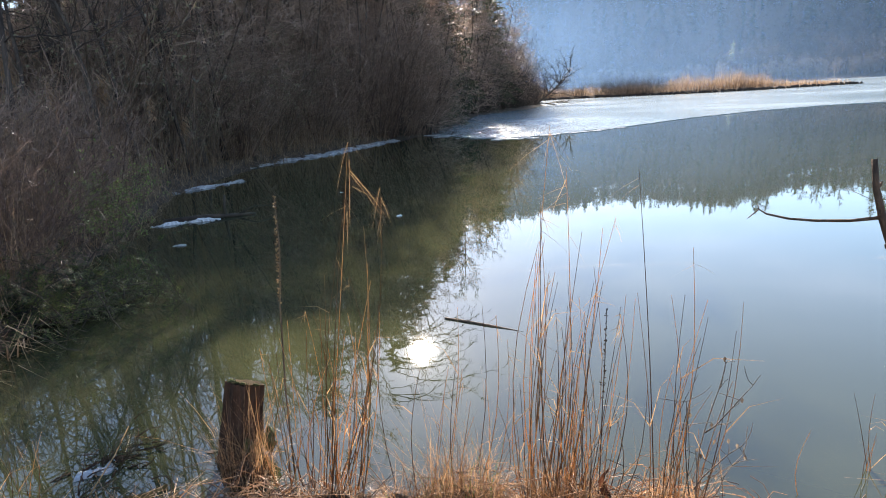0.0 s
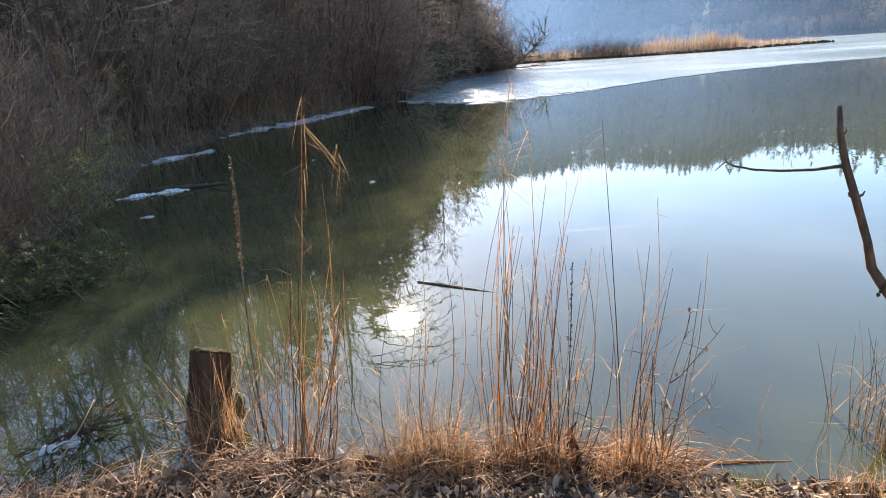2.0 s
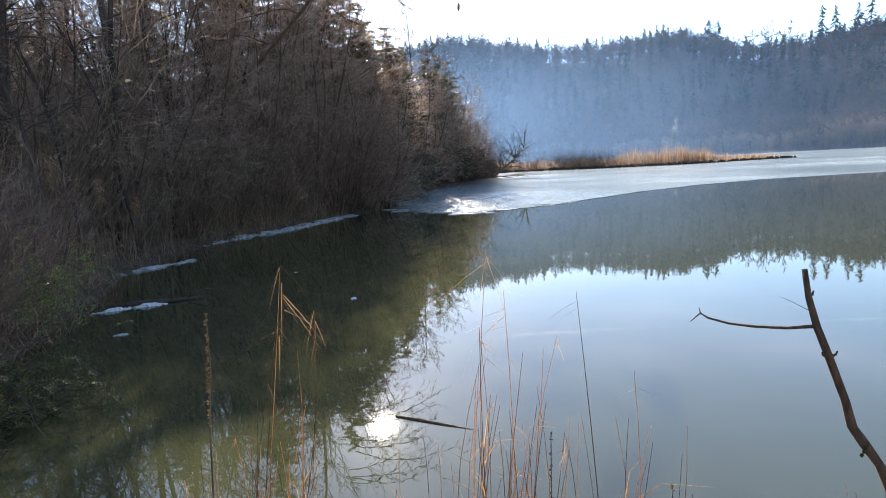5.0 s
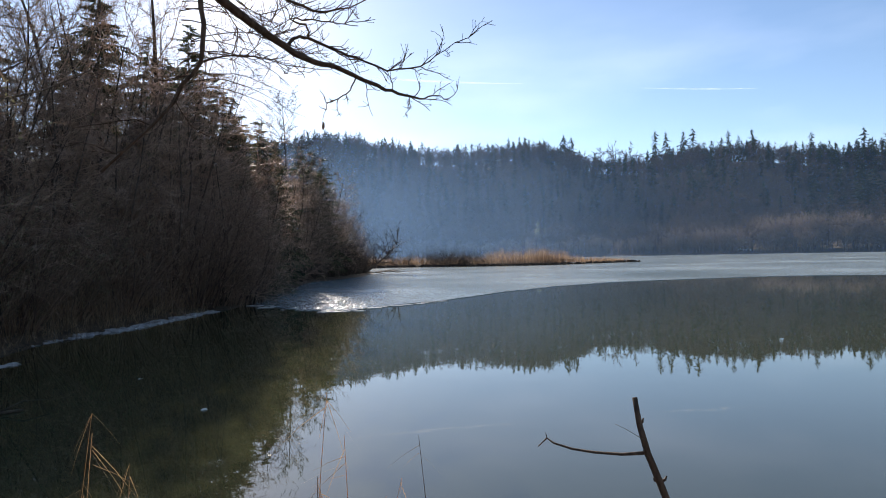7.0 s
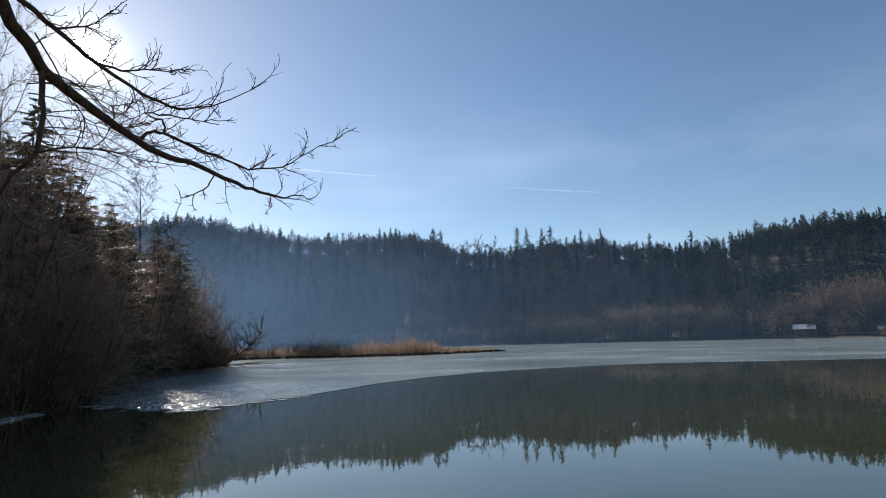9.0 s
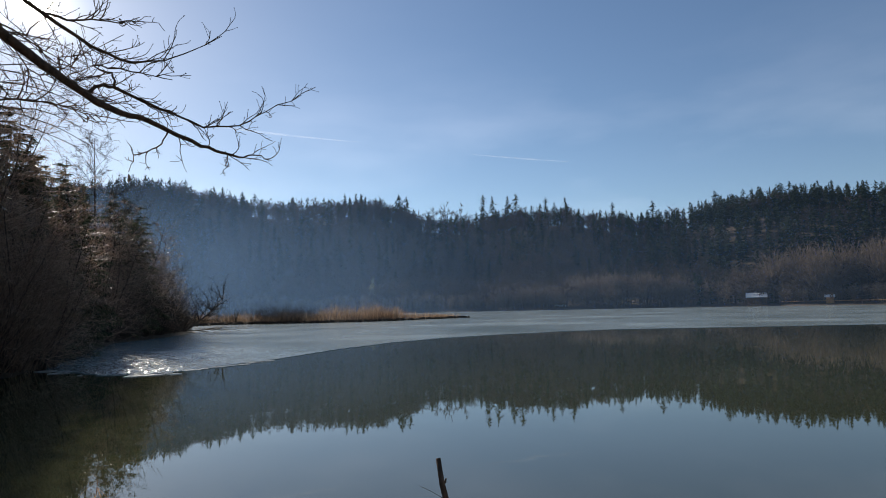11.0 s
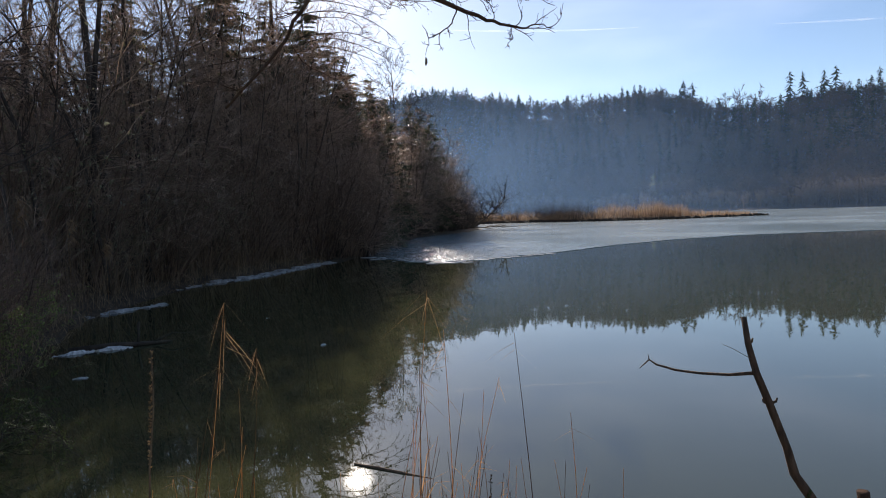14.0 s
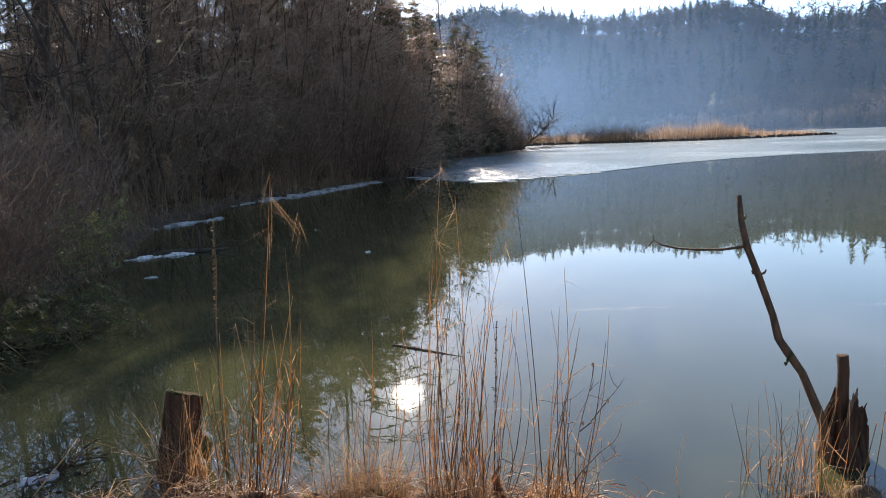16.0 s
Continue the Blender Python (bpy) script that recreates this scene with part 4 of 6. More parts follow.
def twig_tree(seed, h, spread, stems=6, mat="willow_twig"):
    """A many-stemmed leafless tree with a full dome of fine twigs: rows of parts."""
    rng = np.random.default_rng(seed)
    rows, crown = [], Shape()
    for k in range(stems):
        a = k * 6.283 / stems + rng.normal(0, 0.3)
        out = np.array([math.cos(a), math.sin(a), 0.0])
        d = out * spread * rng.uniform(0.1, 1.0) + np.array([0, 0, 1.0])
        length = h * rng.uniform(0.72, 1.0)
        stem = wander(rng, out * rng.uniform(0, 0.25) + np.array([0, 0, -0.2]), d / np.linalg.norm(d), length, 10, 0.07, 0.02)
        trunk = Shape()
        trunk.tube(stem, np.linspace(0.0055 * h + 0.015, 0.008, 11), 5)
        rows.append(("main_stem", trunk.mesh("main_stem", "bark"), ""))
        for j in range(20):
            f = 0.05 + 0.94 * (j + rng.uniform(0, 1)) / 20
            i = min(9, int(f * 10))
            p = stem[i] + (stem[i + 1] - stem[i]) * (f * 10 - i)
            b = rng.normal(a, 1.2)
            e = np.array([math.cos(b), math.sin(b), rng.uniform(-0.15, 0.5) + 0.4 * f * f])
            reach = h * (0.27 - 0.17 * f * f) * rng.uniform(0.55, 1.2)
            limb = wander(rng, p, e / np.linalg.norm(e), reach, 5, 0.17, 0.0)
            crown.tube(limb, np.linspace(0.014, 0.005, 6), 3, False)
            for _ in range(8):
                i = int(rng.integers(1, 6))
                g = limb[i] - limb[i - 1]
                g = g / np.linalg.norm(g) + 0.8 * across(rng, g)
                sub = wander(rng, limb[i], g / np.linalg.norm(g), reach * rng.uniform(0.25, 0.5), 3, 0.18, 0.0)
                crown.blade(sub, 0.008, across(rng, g))
                for _ in range(5):
                    i = int(rng.integers(1, 4))
                    q = sub[i] - sub[i - 1]
                    q = q / np.linalg.norm(q) + 0.75 * across(rng, q)
                    tip = sub[i] + q * reach * rng.uniform(0.07, 0.2)
                    crown.blade([sub[i], tip], 0.0065, across(rng, q))
    return rows + [("crown", crown.mesh("crown", mat), "dense fine brown twigs")]


def at(x, y, turn=0.0, size=1.0, sink=0.0):
    return Matrix.Translation((x, y, gz(x, y) - sink)) @ Matrix.Rotation(turn, 4, "Z") @ Matrix.Diagonal((size, size, size, 1))


def build_left_bank():
    rng = np.random.default_rng(31)
    tree_kinds = [bare_tree(s, h, g, lean, limbs) for s, h, g, lean, limbs in ((1, 15, 0.13, (0.03, 0.0), 17), (2, 17, 0.15, (-0.04, 0.05), 19), (3, 13, 0.1, (0.08, -0.04), 15), (4, 18, 0.16, (0.05, 0.05), 20), (5, 12, 0.09, (0.12, -0.08), 14), (6, 16, 0.12, (-0.06, -0.03), 18))]
    sparse_kinds = [bare_tree(s, h, g, lean, limbs, lush=0.55) for s, h, g, lean, limbs in ((21, 15, 0.11, (0.03, 0.0), 12), (22, 17, 0.12, (-0.04, 0.05), 13), (23, 13, 0.09, (0.08, -0.04), 10), (24, 18, 0.13, (0.05, 0.05), 13), (25, 12, 0.08, (0.12, -0.08), 10), (26, 16, 0.1, (-0.06, -0.03), 12))]
    spruce_kinds = [spruce(s, h) for s, h in ((41, 12), (42, 10), (43, 13.5), (44, 8))]
    heights = (12, 10, 13.5, 8)
    dome_kinds = [twig_tree(s, h, spread, n) for s, h, spread, n in ((45, 11, 0.34, 7), (46, 12, 0.28, 6), (47, 10, 0.42, 8))]
    bush_kinds = [shrub(s, h, n) for s, h, n in ((51, 3.2, 40), (52, 4.4, 46), (53, 2.4, 36), (54, 5.4, 52))]
    dark_kinds = [shrub(s, h, n, "bark") for s, h, n in ((56, 3.2, 40), (57, 4.4, 46), (58, 2.4, 36), (59, 5.4, 52))]
    leafy_kinds = [shrub(s, h, 30, "twig", 7) for s, h in ((61, 4.0), (62, 5.2))]
    brown = "leafless grey-brown alder tree on the wooded bank"

    def tree(x, y, k, turn, size, label=brown):
        t, c = (sparse_kinds if math.hypot(x, y) < 25 or x < -14 else tree_kinds)[k]
        plant("alder_tree", label, "tree", (("trunk", t, ""), ("crown", c, "fine bare twigs")), at(x, y, turn, size), "bare trees on the bank")

    def conifer(x, y, h, turn, k):
        t, c = spruce_kinds[k]
        plant("spruce_tree", "dark green spruce among bare trees on the bank", "tree", (("trunk", t, ""), ("crown", c, "drooping dark needle boughs")), at(x, y, turn, h / heights[k]), "spruces on the bank")

    def dome(x, y, h, turn, k):
        plant("twiggy_alder", "leafless reddish-brown alder with dense fine twigs over water", "tree", dome_kinds[k], at(x, y, turn, h / (11, 12, 10)[k]), "twiggy alders on the bank")

    def bush(x, y, k, turn, size):
        if y > 56:
            plant("willow_bush", "leafless dark brown willow bush under bare trees", "bush", dark_kinds[k], at(x, y, turn, size), "bare bushes on the bank")
        else:
            plant("willow_bush", "leafless reddish-brown willow bush at the water's edge", "bush", bush_kinds[k], at(x, y, turn, size), "bare bushes on the bank")

    def leafy(x, y, k, turn, size):
        plant("leafy_bush", "dark bush with small glinting leaves under trees", "bush", leafy_kinds[k], at(x, y, turn, size), "leafy bushes on the bank")

    # trees that stand out one by one
    t, c = bare_tree(7, 17.5, 0.19, (0.16, -0.06), 24)
    alder = plant("leaning_alder", "tall leaning dark alder at tip of wooded bank", "tree", (("trunk", t, ""), ("crown", c, "fine bare twigs")), at(-7.4, 32.5))
    base_z = gz(-7.4, 32.5)
    for k in range(11):
        s = Shape()
        start = np.array([-4.9 + rng.normal(0, 0.25), 31.4 + rng.normal(0, 0.5), 10.6 + 0.45 * k]) - (-7.4, 32.5, base_z)
        bow = wander(rng, start, (0.9, -0.35 + rng.normal(0, 0.15), 0.25 - 0.03 * k), rng.uniform(3.6, 5.8), 8, 0.09, -0.07)
        s.tube(bow, np.linspace(0.032, 0.009, 9), 4, False)
        for _ in range(16):
            i = rng.integers(2, 9)
            e = bow[i] - bow[i - 1]
            e = e / np.linalg.norm(e) + 0.8 * across(rng, e)
            spray = wander(rng, bow[i], e / np.linalg.norm(e), rng.uniform(0.5, 1.3), 4, 0.2)
            s.tube(spray, np.linspace(0.01, 0.006, 5), 3, False)
            for _ in range(5):
                j = rng.integers(1, 5)
                g = spray[j] - spray[j - 1]
                g = g / np.linalg.norm(g) + 0.8 * across(rng, g)
                s.blade(wander(rng, spray[j], g / np.linalg.norm(g), rng.uniform(0.15, 0.45), 2, 0.2), 0.008, across(rng, g))
        part("limb", s, "bark", alder)
    t, c = bare_tree(8, 17.5, 0.14, (0.0, 0.0), 26, 0.011, "bark")
    plant("slender_birch", "slender leafless birch rising above small spruces", "tree", (("trunk", t, ""), ("crown", c, "fine bare twigs")), at(0.0, 60.5))
    for x, y, h, k in ((-5.7, 37.6, 15.6, 2), (-3.95, 35.8, 12.6, 0), (-2.8, 36, 10.4, 1), (-8.8, 31.4, 15.2, 2), (-7.2, 34.4, 13.5, 0), (-10.6, 33, 12.5, 1), (-12.6, 29, 13, 2), (-1.9, 40, 10.5, 1), (-7.4, 40, 14, 2), (2.9, 63.4, 12.2, 1), (1.7, 62.0, 12.6, 0), (2.2, 66, 10.5, 3), (0.6, 61.4, 13, 0), (-1.6, 57, 12.5, 1), (-4.5, 52, 12, 2), (-10, 56, 12, 0), (-16, 48, 11, 2), (-24, 38, 11, 2), (-3.4, 38, 11.6, 0), (-2.2, 42.5, 11.4, 1), (-1.3, 47, 11, 2), (-15.5, 34, 12, 0), (-17, 28, 8.5, 3), (-12.4, 24.5, 7.5, 3), (-14.5, 21, 7, 3), (-16.5, 18.5, 6.5, 3), (-18.5, 23, 8, 1), (-21.5, 20, 7.5, 3), (-15, 27, 8.5, 1), (-20, 33, 9, 0), (-13.2, 16.6, 5.5, 3), (-24, 27, 9, 1)):
        conifer(x, y, h, rng.uniform(0, 6.28), k)
    for k, (x, y, h) in enumerate(((-3.0, 31.9, 8.6), (-4.2, 31.4, 10.6), (-5.4, 30.4, 12.4), (-6.6, 29.0, 13), (-2.7, 33.6, 7.6), (-8.2, 26.5, 12), (-3.9, 33.8, 11.2), (-9.4, 22.8, 11), (-3.3, 30.6, 6.6), (-7.4, 31.5, 13.2), (-5.4, 28.4, 9.5), (-8.8, 24.4, 11), (-9.2, 20.4, 9), (-10.6, 27.2, 12.5), (-10.2, 18.2, 8.6), (-7.0, 26.2, 9), (-11.6, 22.4, 11), (-12.6, 18.6, 9.5), (-10.6, 15.2, 7.5), (-4.7, 32.6, 12.5), (-6.2, 33, 13.5), (-9.6, 30.4, 13), (-13.6, 26, 12), (-13.5, 14.5, 8), (-1.7, 33.2, 7.4), (-2.2, 32.2, 8.4), (0.3, 56, 11.6), (-0.6, 53, 12), (1.8, 60, 11.2), (2.8, 64, 10.4), (3.2, 65.5, 9), (1.4, 60.2, 10), (4.4, 68, 7.0), (5.6, 70.4, 5.8), (-0.6, 57.5, 10.6))):
        dome(x, y, h, rng.uniform(0, 6.28), k % 3)
    for x, y, k, size in ((-8.3, 18.7, 3, 1.0), (-9.1, 17.8, 0, 0.9), (-11.2, 16, 3, 0.95), (-8.4, 22.5, 5, 1.0), (-7.6, 26, 1, 0.9), (-6.4, 28.5, 2, 1.0), (-10.2, 25, 4, 1.0), (-12.5, 21, 1, 1.0), (-14.5, 17.5, 0, 1.0), (-13.2, 13.2, 2, 0.9), (-16, 13, 5, 1.0), (-9.2, 29.5, 3, 0.9), (-18.5, 19, 3, 1), (-15.5, 24, 2, 1.1), (-11, 12.2, 4, 0.9), (-19.5, 14.5, 0, 1), (-9.6, 14.6, 3, 0.8), (-8.2, 20.2, 2, 1.0), (-11.8, 18.9, 5, 0.9), (-9.7, 21.0, 4, 1.1), (-7.3, 24.2, 2, 0.95), (-12.6, 15.4, 1, 0.85), (3.8, 65, 2, 0.8), (4.6, 66.6, 4, 0.82), (5.3, 67.6, 2, 0.72), (5.9, 68.8, 4, 0.72), (6.7, 70.6, 2, 0.56), (7.2, 72, 4, 0.52), (7.4, 73.2, 4, 0.45), (8.4, 76, 4, 0.36), (6.6, 71.4, 2, 0.5), (1.2, 59, 4, 0.95), (2.4, 61.6, 2, 0.85), (3.4, 64.5, 4, 0.85), (4.8, 67.8, 4, 0.7), (6.0, 70.6, 4, 0.55), (-0.6, 53, 2, 1.0)):
        tree(x, y, k, rng.uniform(0, 6.28), size)
    slim_kinds = [crooked_tree(s, h) for s, h in ((31, 9.5), (32, 8.2), (33, 10.5))]
    for k, (x, y, size) in enumerate(((-7.9, 10.4, 1.0), (-8.9, 12.4, 1.05), (-7.6, 12.8, 0.95), (-9.0, 9.2, 0.95), (-10.2, 11.4, 1.1), (-8.3, 15.0, 1.1), (-10.6, 13.6, 1.0), (-11.8, 10.0, 1.0), (-8.0, 17.0, 1.1), (-9.4, 6.8, 0.9))):
        plant("slim_alder", "slim crooked leafless alder on the wooded bank", "tree", slim_kinds[k % 3], at(x, y, k * 2.1, size), "slim alders on the bank")
    made = 0
    while made < 26:
        x, y = rng.uniform(-42, 2), rng.uniform(12, 62)
        az = math.degrees(math.atan2(x, y))
        gap, wet = shore_gap(x, y)
        if az < -47 or wet or gap < 4:
            continue
        tree(x, y, int(rng.integers(6)), rng.uniform(0, 6.28), rng.uniform(0.75, 1.05))
        made += 1
    shore = np.array(LEFT_SHORE[2:], float)
    step = np.hypot(*np.diff(shore, axis=0).T)
    for k in range(46):
        s = step.sum() * 0.55 * ((k + rng.uniform(0, 1)) / 46)
        i = int(np.searchsorted(np.cumsum(step), s))
        f = (s - (np.cumsum(step)[i] - step[i])) / step[i]
        p = shore[i] * (1 - f) + shore[i + 1] * f
        n = np.array([-(shore[i + 1] - shore[i])[1], (shore[i + 1] - shore[i])[0]]) / step[i]
        p = p + n * rng.uniform(0.8, 4.5)
        bush(p[0], p[1], int(rng.choice([0, 1, 1, 2, 3] if p[1] > 15 else [0, 2, 2])), rng.uniform(0, 6.28), rng.uniform(0.8, 1.1))
    for x, y, k, size in ((-2.7, 32.2, 3, 0.95), (-3.6, 30.6, 3, 0.9), (-3.0, 31.8, 1, 1.0), (3.2, 63.5, 3, 0.9), (4.6, 66.2, 3, 0.8), (1.2, 58.6, 3, 1.0), (-4.4, 29.3, 3, 1.0), (-2.9, 33.2, 1, 0.9), (-5.4, 28.2, 3, 1.05), (-6.6, 26.0, 3, 1.0), (0.2, 57.5, 1, 1.0), (2.6, 62.0, 1, 0.9), (5.4, 68.2, 0, 1.0), (6.6, 70.5, 0, 0.9), (8.0, 75, 1, 0.8), (7.0, 72.5, 1, 0.9), (8.8, 77.5, 0, 0.9), (3.4, 64.6, 3, 1.35), (4.6, 66.6, 3, 1.2), (5.5, 68.4, 3, 1.0), (6.4, 70.2, 3, 0.8), (7.1, 72.4, 3, 0.65), (-2.6, 45, 1, 1.1), (-1.6, 50, 3, 1), (7.4, 77, 0, 0.8)):
        bush(x, y, k, rng.uniform(0, 6.28), size)
    for x, y, k, size in ((-8.5, 19.4, 0, 0.9), (-8.2, 21.4, 1, 0.85), (-7.5, 23.4, 0, 0.95), (-8.4, 17.4, 0, 0.8), (-6.9, 25.0, 1, 0.8), (-9.4, 15.5, 0, 1.0), (-10.6, 17.8, 1, 0.9), (-9.2, 20.8, 1, 1.0), (-8.0, 24.2, 0, 1.1), (-12.0, 14.5, 1, 0.9), (-10.5, 12.6, 0, 0.8), (-13, 19, 1, 1.1), (-9.8, 23, 1, 1.1), (-7.6, 28, 1, 1.0), (-15, 15.5, 1, 1)):
        leafy(x, y, k, rng.uniform(0, 6.28), size)
    for k in range(16):
        x, y = rng.uniform(-30, -10), rng.uniform(11, 44)
        if math.degrees(math.atan2(x, y)) > -47 and not inside(LAKE, x, y):
            leafy(x, y, k % 2, rng.uniform(0, 6.28), rng.uniform(1.0, 1.5))


build_left_bank()


def build_spit_bushes():
    grey = [shrub(s, h, 34, "bark", spread=0.8) for s, h in ((66, 2.8), (67, 3.4))]
    for k, (x, y, size) in enumerate(((21, 114.5, 1.0), (24, 114, 1.15), (27, 111, 1.1), (29.5, 108.5, 0.9), (18, 115.5, 0.8), (13, 112, 0.9), (25.4, 111.4, 0.85), (26.6, 110.2, 0.9), (27.6, 108.8, 1.0), (28.7, 107.6, 0.95), (29.8, 106.2, 1.0), (31, 104.9, 0.95), (32.2, 104.2, 0.9), (33.4, 103.9, 0.75), (26, 112.6, 1.1), (28.2, 110.4, 1.15), (30.4, 107.6, 1.1), (19.5, 113.8, 0.6), (15, 112.8, 0.6), (10.6, 106, 0.9), (9.5, 98, 1.0), (8.6, 88, 1.0), (8.4, 82, 1.0))):
        plant("grey_bush", "dark brown leafless bush in the reed bed", "bush", grey[k % 2], at(x, y, k * 0.8, size), "bushes on the reed spit")


build_spit_bushes()


def build_snag():
    """A half-fallen leafless tree that leans out over the ice."""
    rng = np.random.default_rng(71)
    ob = empty("leaning_snag", (9.4, 75.6, 0.1))
    s = Shape()
    trunk = wander(rng, (-1.6, 0, -0.2), (0.82, -0.1, 0.5), 6.0, 7, 0.09, 0.04)
    s.tube(trunk, np.linspace(0.2, 0.05, 8), 6)
    part("trunk", s, "bark", ob)
    s = Shape()
    for k in range(34):
        i = rng.integers(2, 8)
        d = np.array([rng.uniform(-0.5, 0.9), rng.normal(0, 0.5), rng.uniform(0.0, 1.1)])
        limb = wander(rng, trunk[i], d / np.linalg.norm(d), rng.uniform(1.6, 3.6), 5, 0.22, 0.02)
        s.tube(limb, np.linspace(0.055, 0.02, 6), 4, False)
        for _ in range(7):
            j = rng.integers(1, 6)
            e = limb[j] - limb[j - 1]
            e = e / np.linalg.norm(e) + 0.8 * across(rng, e)
            s.tube(wander(rng, limb[j], e / np.linalg.norm(e), rng.uniform(0.4, 1.1), 3, 0.2), [0.024, 0.02, 0.016, 0.012], 3, False)
    for k in range(22):
        d = np.array([1.0, rng.normal(0, 0.5), rng.uniform(-0.12, 0.3)])
        s.tube(wander(rng, (-1.5 + 0.2 * k, -0.6, 0.2), d / np.linalg.norm(d), rng.uniform(1.5, 3.5), 5, 0.12), np.linspace(0.04, 0.012, 6), 3, False)
    part("crown", s, "bark", ob, "bare crooked boughs")
    return tagged(ob, "half-fallen leafless tree leaning over the ice", "dead tree")


build_snag()


def build_bank_reeds():
    rng = np.random.default_rng(81)
    s = Shape()
    shore = np.array(LEFT_SHORE[0:8], float)
    for _ in range(5200):
        k = rng.integers(len(shore) - 1)
        f = rng.uniform()
        e = shore[k + 1] - shore[k]
        n = np.array([-e[1], e[0]]) / np.linalg.norm(e)
        off = rng.uniform(0.1, 3.4) if k else rng.uniform(0.2, 2.2)
        p = shore[k] + e * f + n * off
        z = gz(p[0], p[1])
        if z < 0:
            continue
        h = rng.uniform(0.8, 2.5) * (0.55 + 0.45 * min(1, off))
        lean = rng.normal(0, 0.22, 2)
        a = rng.uniform(0, 6.28)
        pts = [(p[0], p[1], z - 0.03), (p[0] + lean[0] * h * 0.35, p[1] + lean[1] * h * 0.35, z + h * 0.6), (p[0] + lean[0] * h, p[1] + lean[1] * h, z + h)]
        s.blade(pts, rng.uniform(0.003, 0.006), (math.cos(a), math.sin(a), 0))
        if rng.uniform() < 0.2:
            b = rng.uniform(0, 6.28)
            m = np.array(pts[1])
            s.blade([m, m + np.array([math.cos(b) * 0.15, math.sin(b) * 0.15, 0.1]), m + np.array([math.cos(b) * 0.38, math.sin(b) * 0.38, -0.15])], 0.005, (-math.sin(b), math.cos(b), 0))
    # matted dead sedge lying at the water's edge
    for _ in range(2600):
        k = rng.integers(len(shore) - 1)
        e = shore[k + 1] - shore[k]
        n = np.array([-e[1], e[0]]) / np.linalg.norm(e)
        p = shore[k] + e * rng.uniform() + n * rng.uniform(-0.25, 1.2)
        z = max(0.01, gz(p[0], p[1]))
        b, l = rng.uniform(0, 6.28), rng.uniform(0.25, 0.7)
        s.blade([(p[0], p[1], z), (p[0] + math.cos(b) * l * 0.5, p[1] + math.sin(b) * l * 0.5, z + rng.uniform(0.05, 0.3)), (p[0] + math.cos(b) * l, p[1] + math.sin(b) * l, z + rng.uniform(-0.02, 0.12))], 0.006, (-math.sin(b), math.cos(b), 0))
    tagged(new("bank_reeds", s.mesh("bank_reeds", "bank_reed", False)), "brown dead reeds and matted sedge along wooded bank", "reeds", kind="stuff")
    s = Shape()
    for x, y, h in ((-7.75, 12.9, 2.6), (-8.05, 12.9, 2.4), (-7.35, 13.9, 2.2), (-9.0, 11.5, 2.7), (-9.6, 11.4, 2.5), (-8.5, 12.5, 2.4), (-6.9, 14.6, 2.0)):
        z = gz(x, y)
        stalk = wander(rng, (x, y, z - 0.05), (0.05, 0, 1), h, 4, 0.05)
        s.tube(stalk, 0.006, 3, False)
        for _ in range(60):
            q = stalk[4] + np.array([rng.normal(0.02, 0.05), rng.normal(0, 0.04), rng.uniform(-0.42, 0.06)])
            s.blade([q, q + np.array([0.05, 0, -0.05]), q + np.array([0.11 + rng.normal(0, 0.04), rng.normal(0, 0.05), -0.17])], 0.011, (0, 1, 0.2))
    tagged(new("plumed_reeds", s.mesh("plumed_reeds", "plume", False)), "tall pale reed plumes in front of dark bushes", "reeds", kind="stuff")


build_bank_reeds()


def build_bramble():
    """Low evergreen bush that hangs over the water's edge."""
    rng = np.random.default_rng(91)
    ob = empty("evergreen_bush", (-4.3, 5.5, 0.02))
    stems, leaves = Shape(), Shape()
    for k in range(96):
        b = rng.uniform(0, 6.28)
        base = np.array([rng.normal(-0.25, 0.55), rng.normal(0.05, 0.45), 0.0])
        d = np.array([math.cos(b), math.sin(b) * 0.8, 1.1])
        arch = wander(rng, base, d / np.linalg.norm(d), rng.uniform(0.4, 0.95), 6, 0.16, -0.14)
        arch[:, 2] = np.maximum(arch[:, 2], 0.02)
        stems.tube(arch, np.linspace(0.007, 0.003, 7), 4, False)
        for i in range(1, 7):
            for _ in range(3):
                e = (arch[i] - arch[i - 1]) / np.linalg.norm(arch[i] - arch[i - 1]) + 0.9 * across(rng, arch[i] - arch[i - 1])
                e /= np.linalg.norm(e)
                spray = wander(rng, arch[i], e, rng.uniform(0.07, 0.17), 3, 0.2, -0.02)
                stems.tube(spray, [0.003, 0.0025, 0.002, 0.002], 3, False)
                side = np.cross(e, (0, 0, 1.0))
                side /= np.linalg.norm(side) + 1e-9
                for g in range(7):
                    q = spray[0] + (spray[3] - spray[0]) * (0.15 + 0.14 * g)
                    for sg in (-1, 1):
                        l = rng.uniform(0.018, 0.04)
                        tip = q + (side * sg + e * 0.5) * l + np.array([0, 0, rng.normal(0, 0.008)])
                        mid = q + (side * sg * 0.5 + e * 0.42) * l
                        mid2 = q + (side * sg * 0.55 + e * 0.14) * l
                        leaves.put([q, mid2, tip, mid], [(0, 1, 2, 3)])
    part("twigwork", stems, "bark", ob)
    part("foliage", leaves, "evergreen", ob, "sprays of small dark green leaves", False)
    return tagged(ob, "low dark evergreen bush hanging over the water", "bush")


build_bramble()


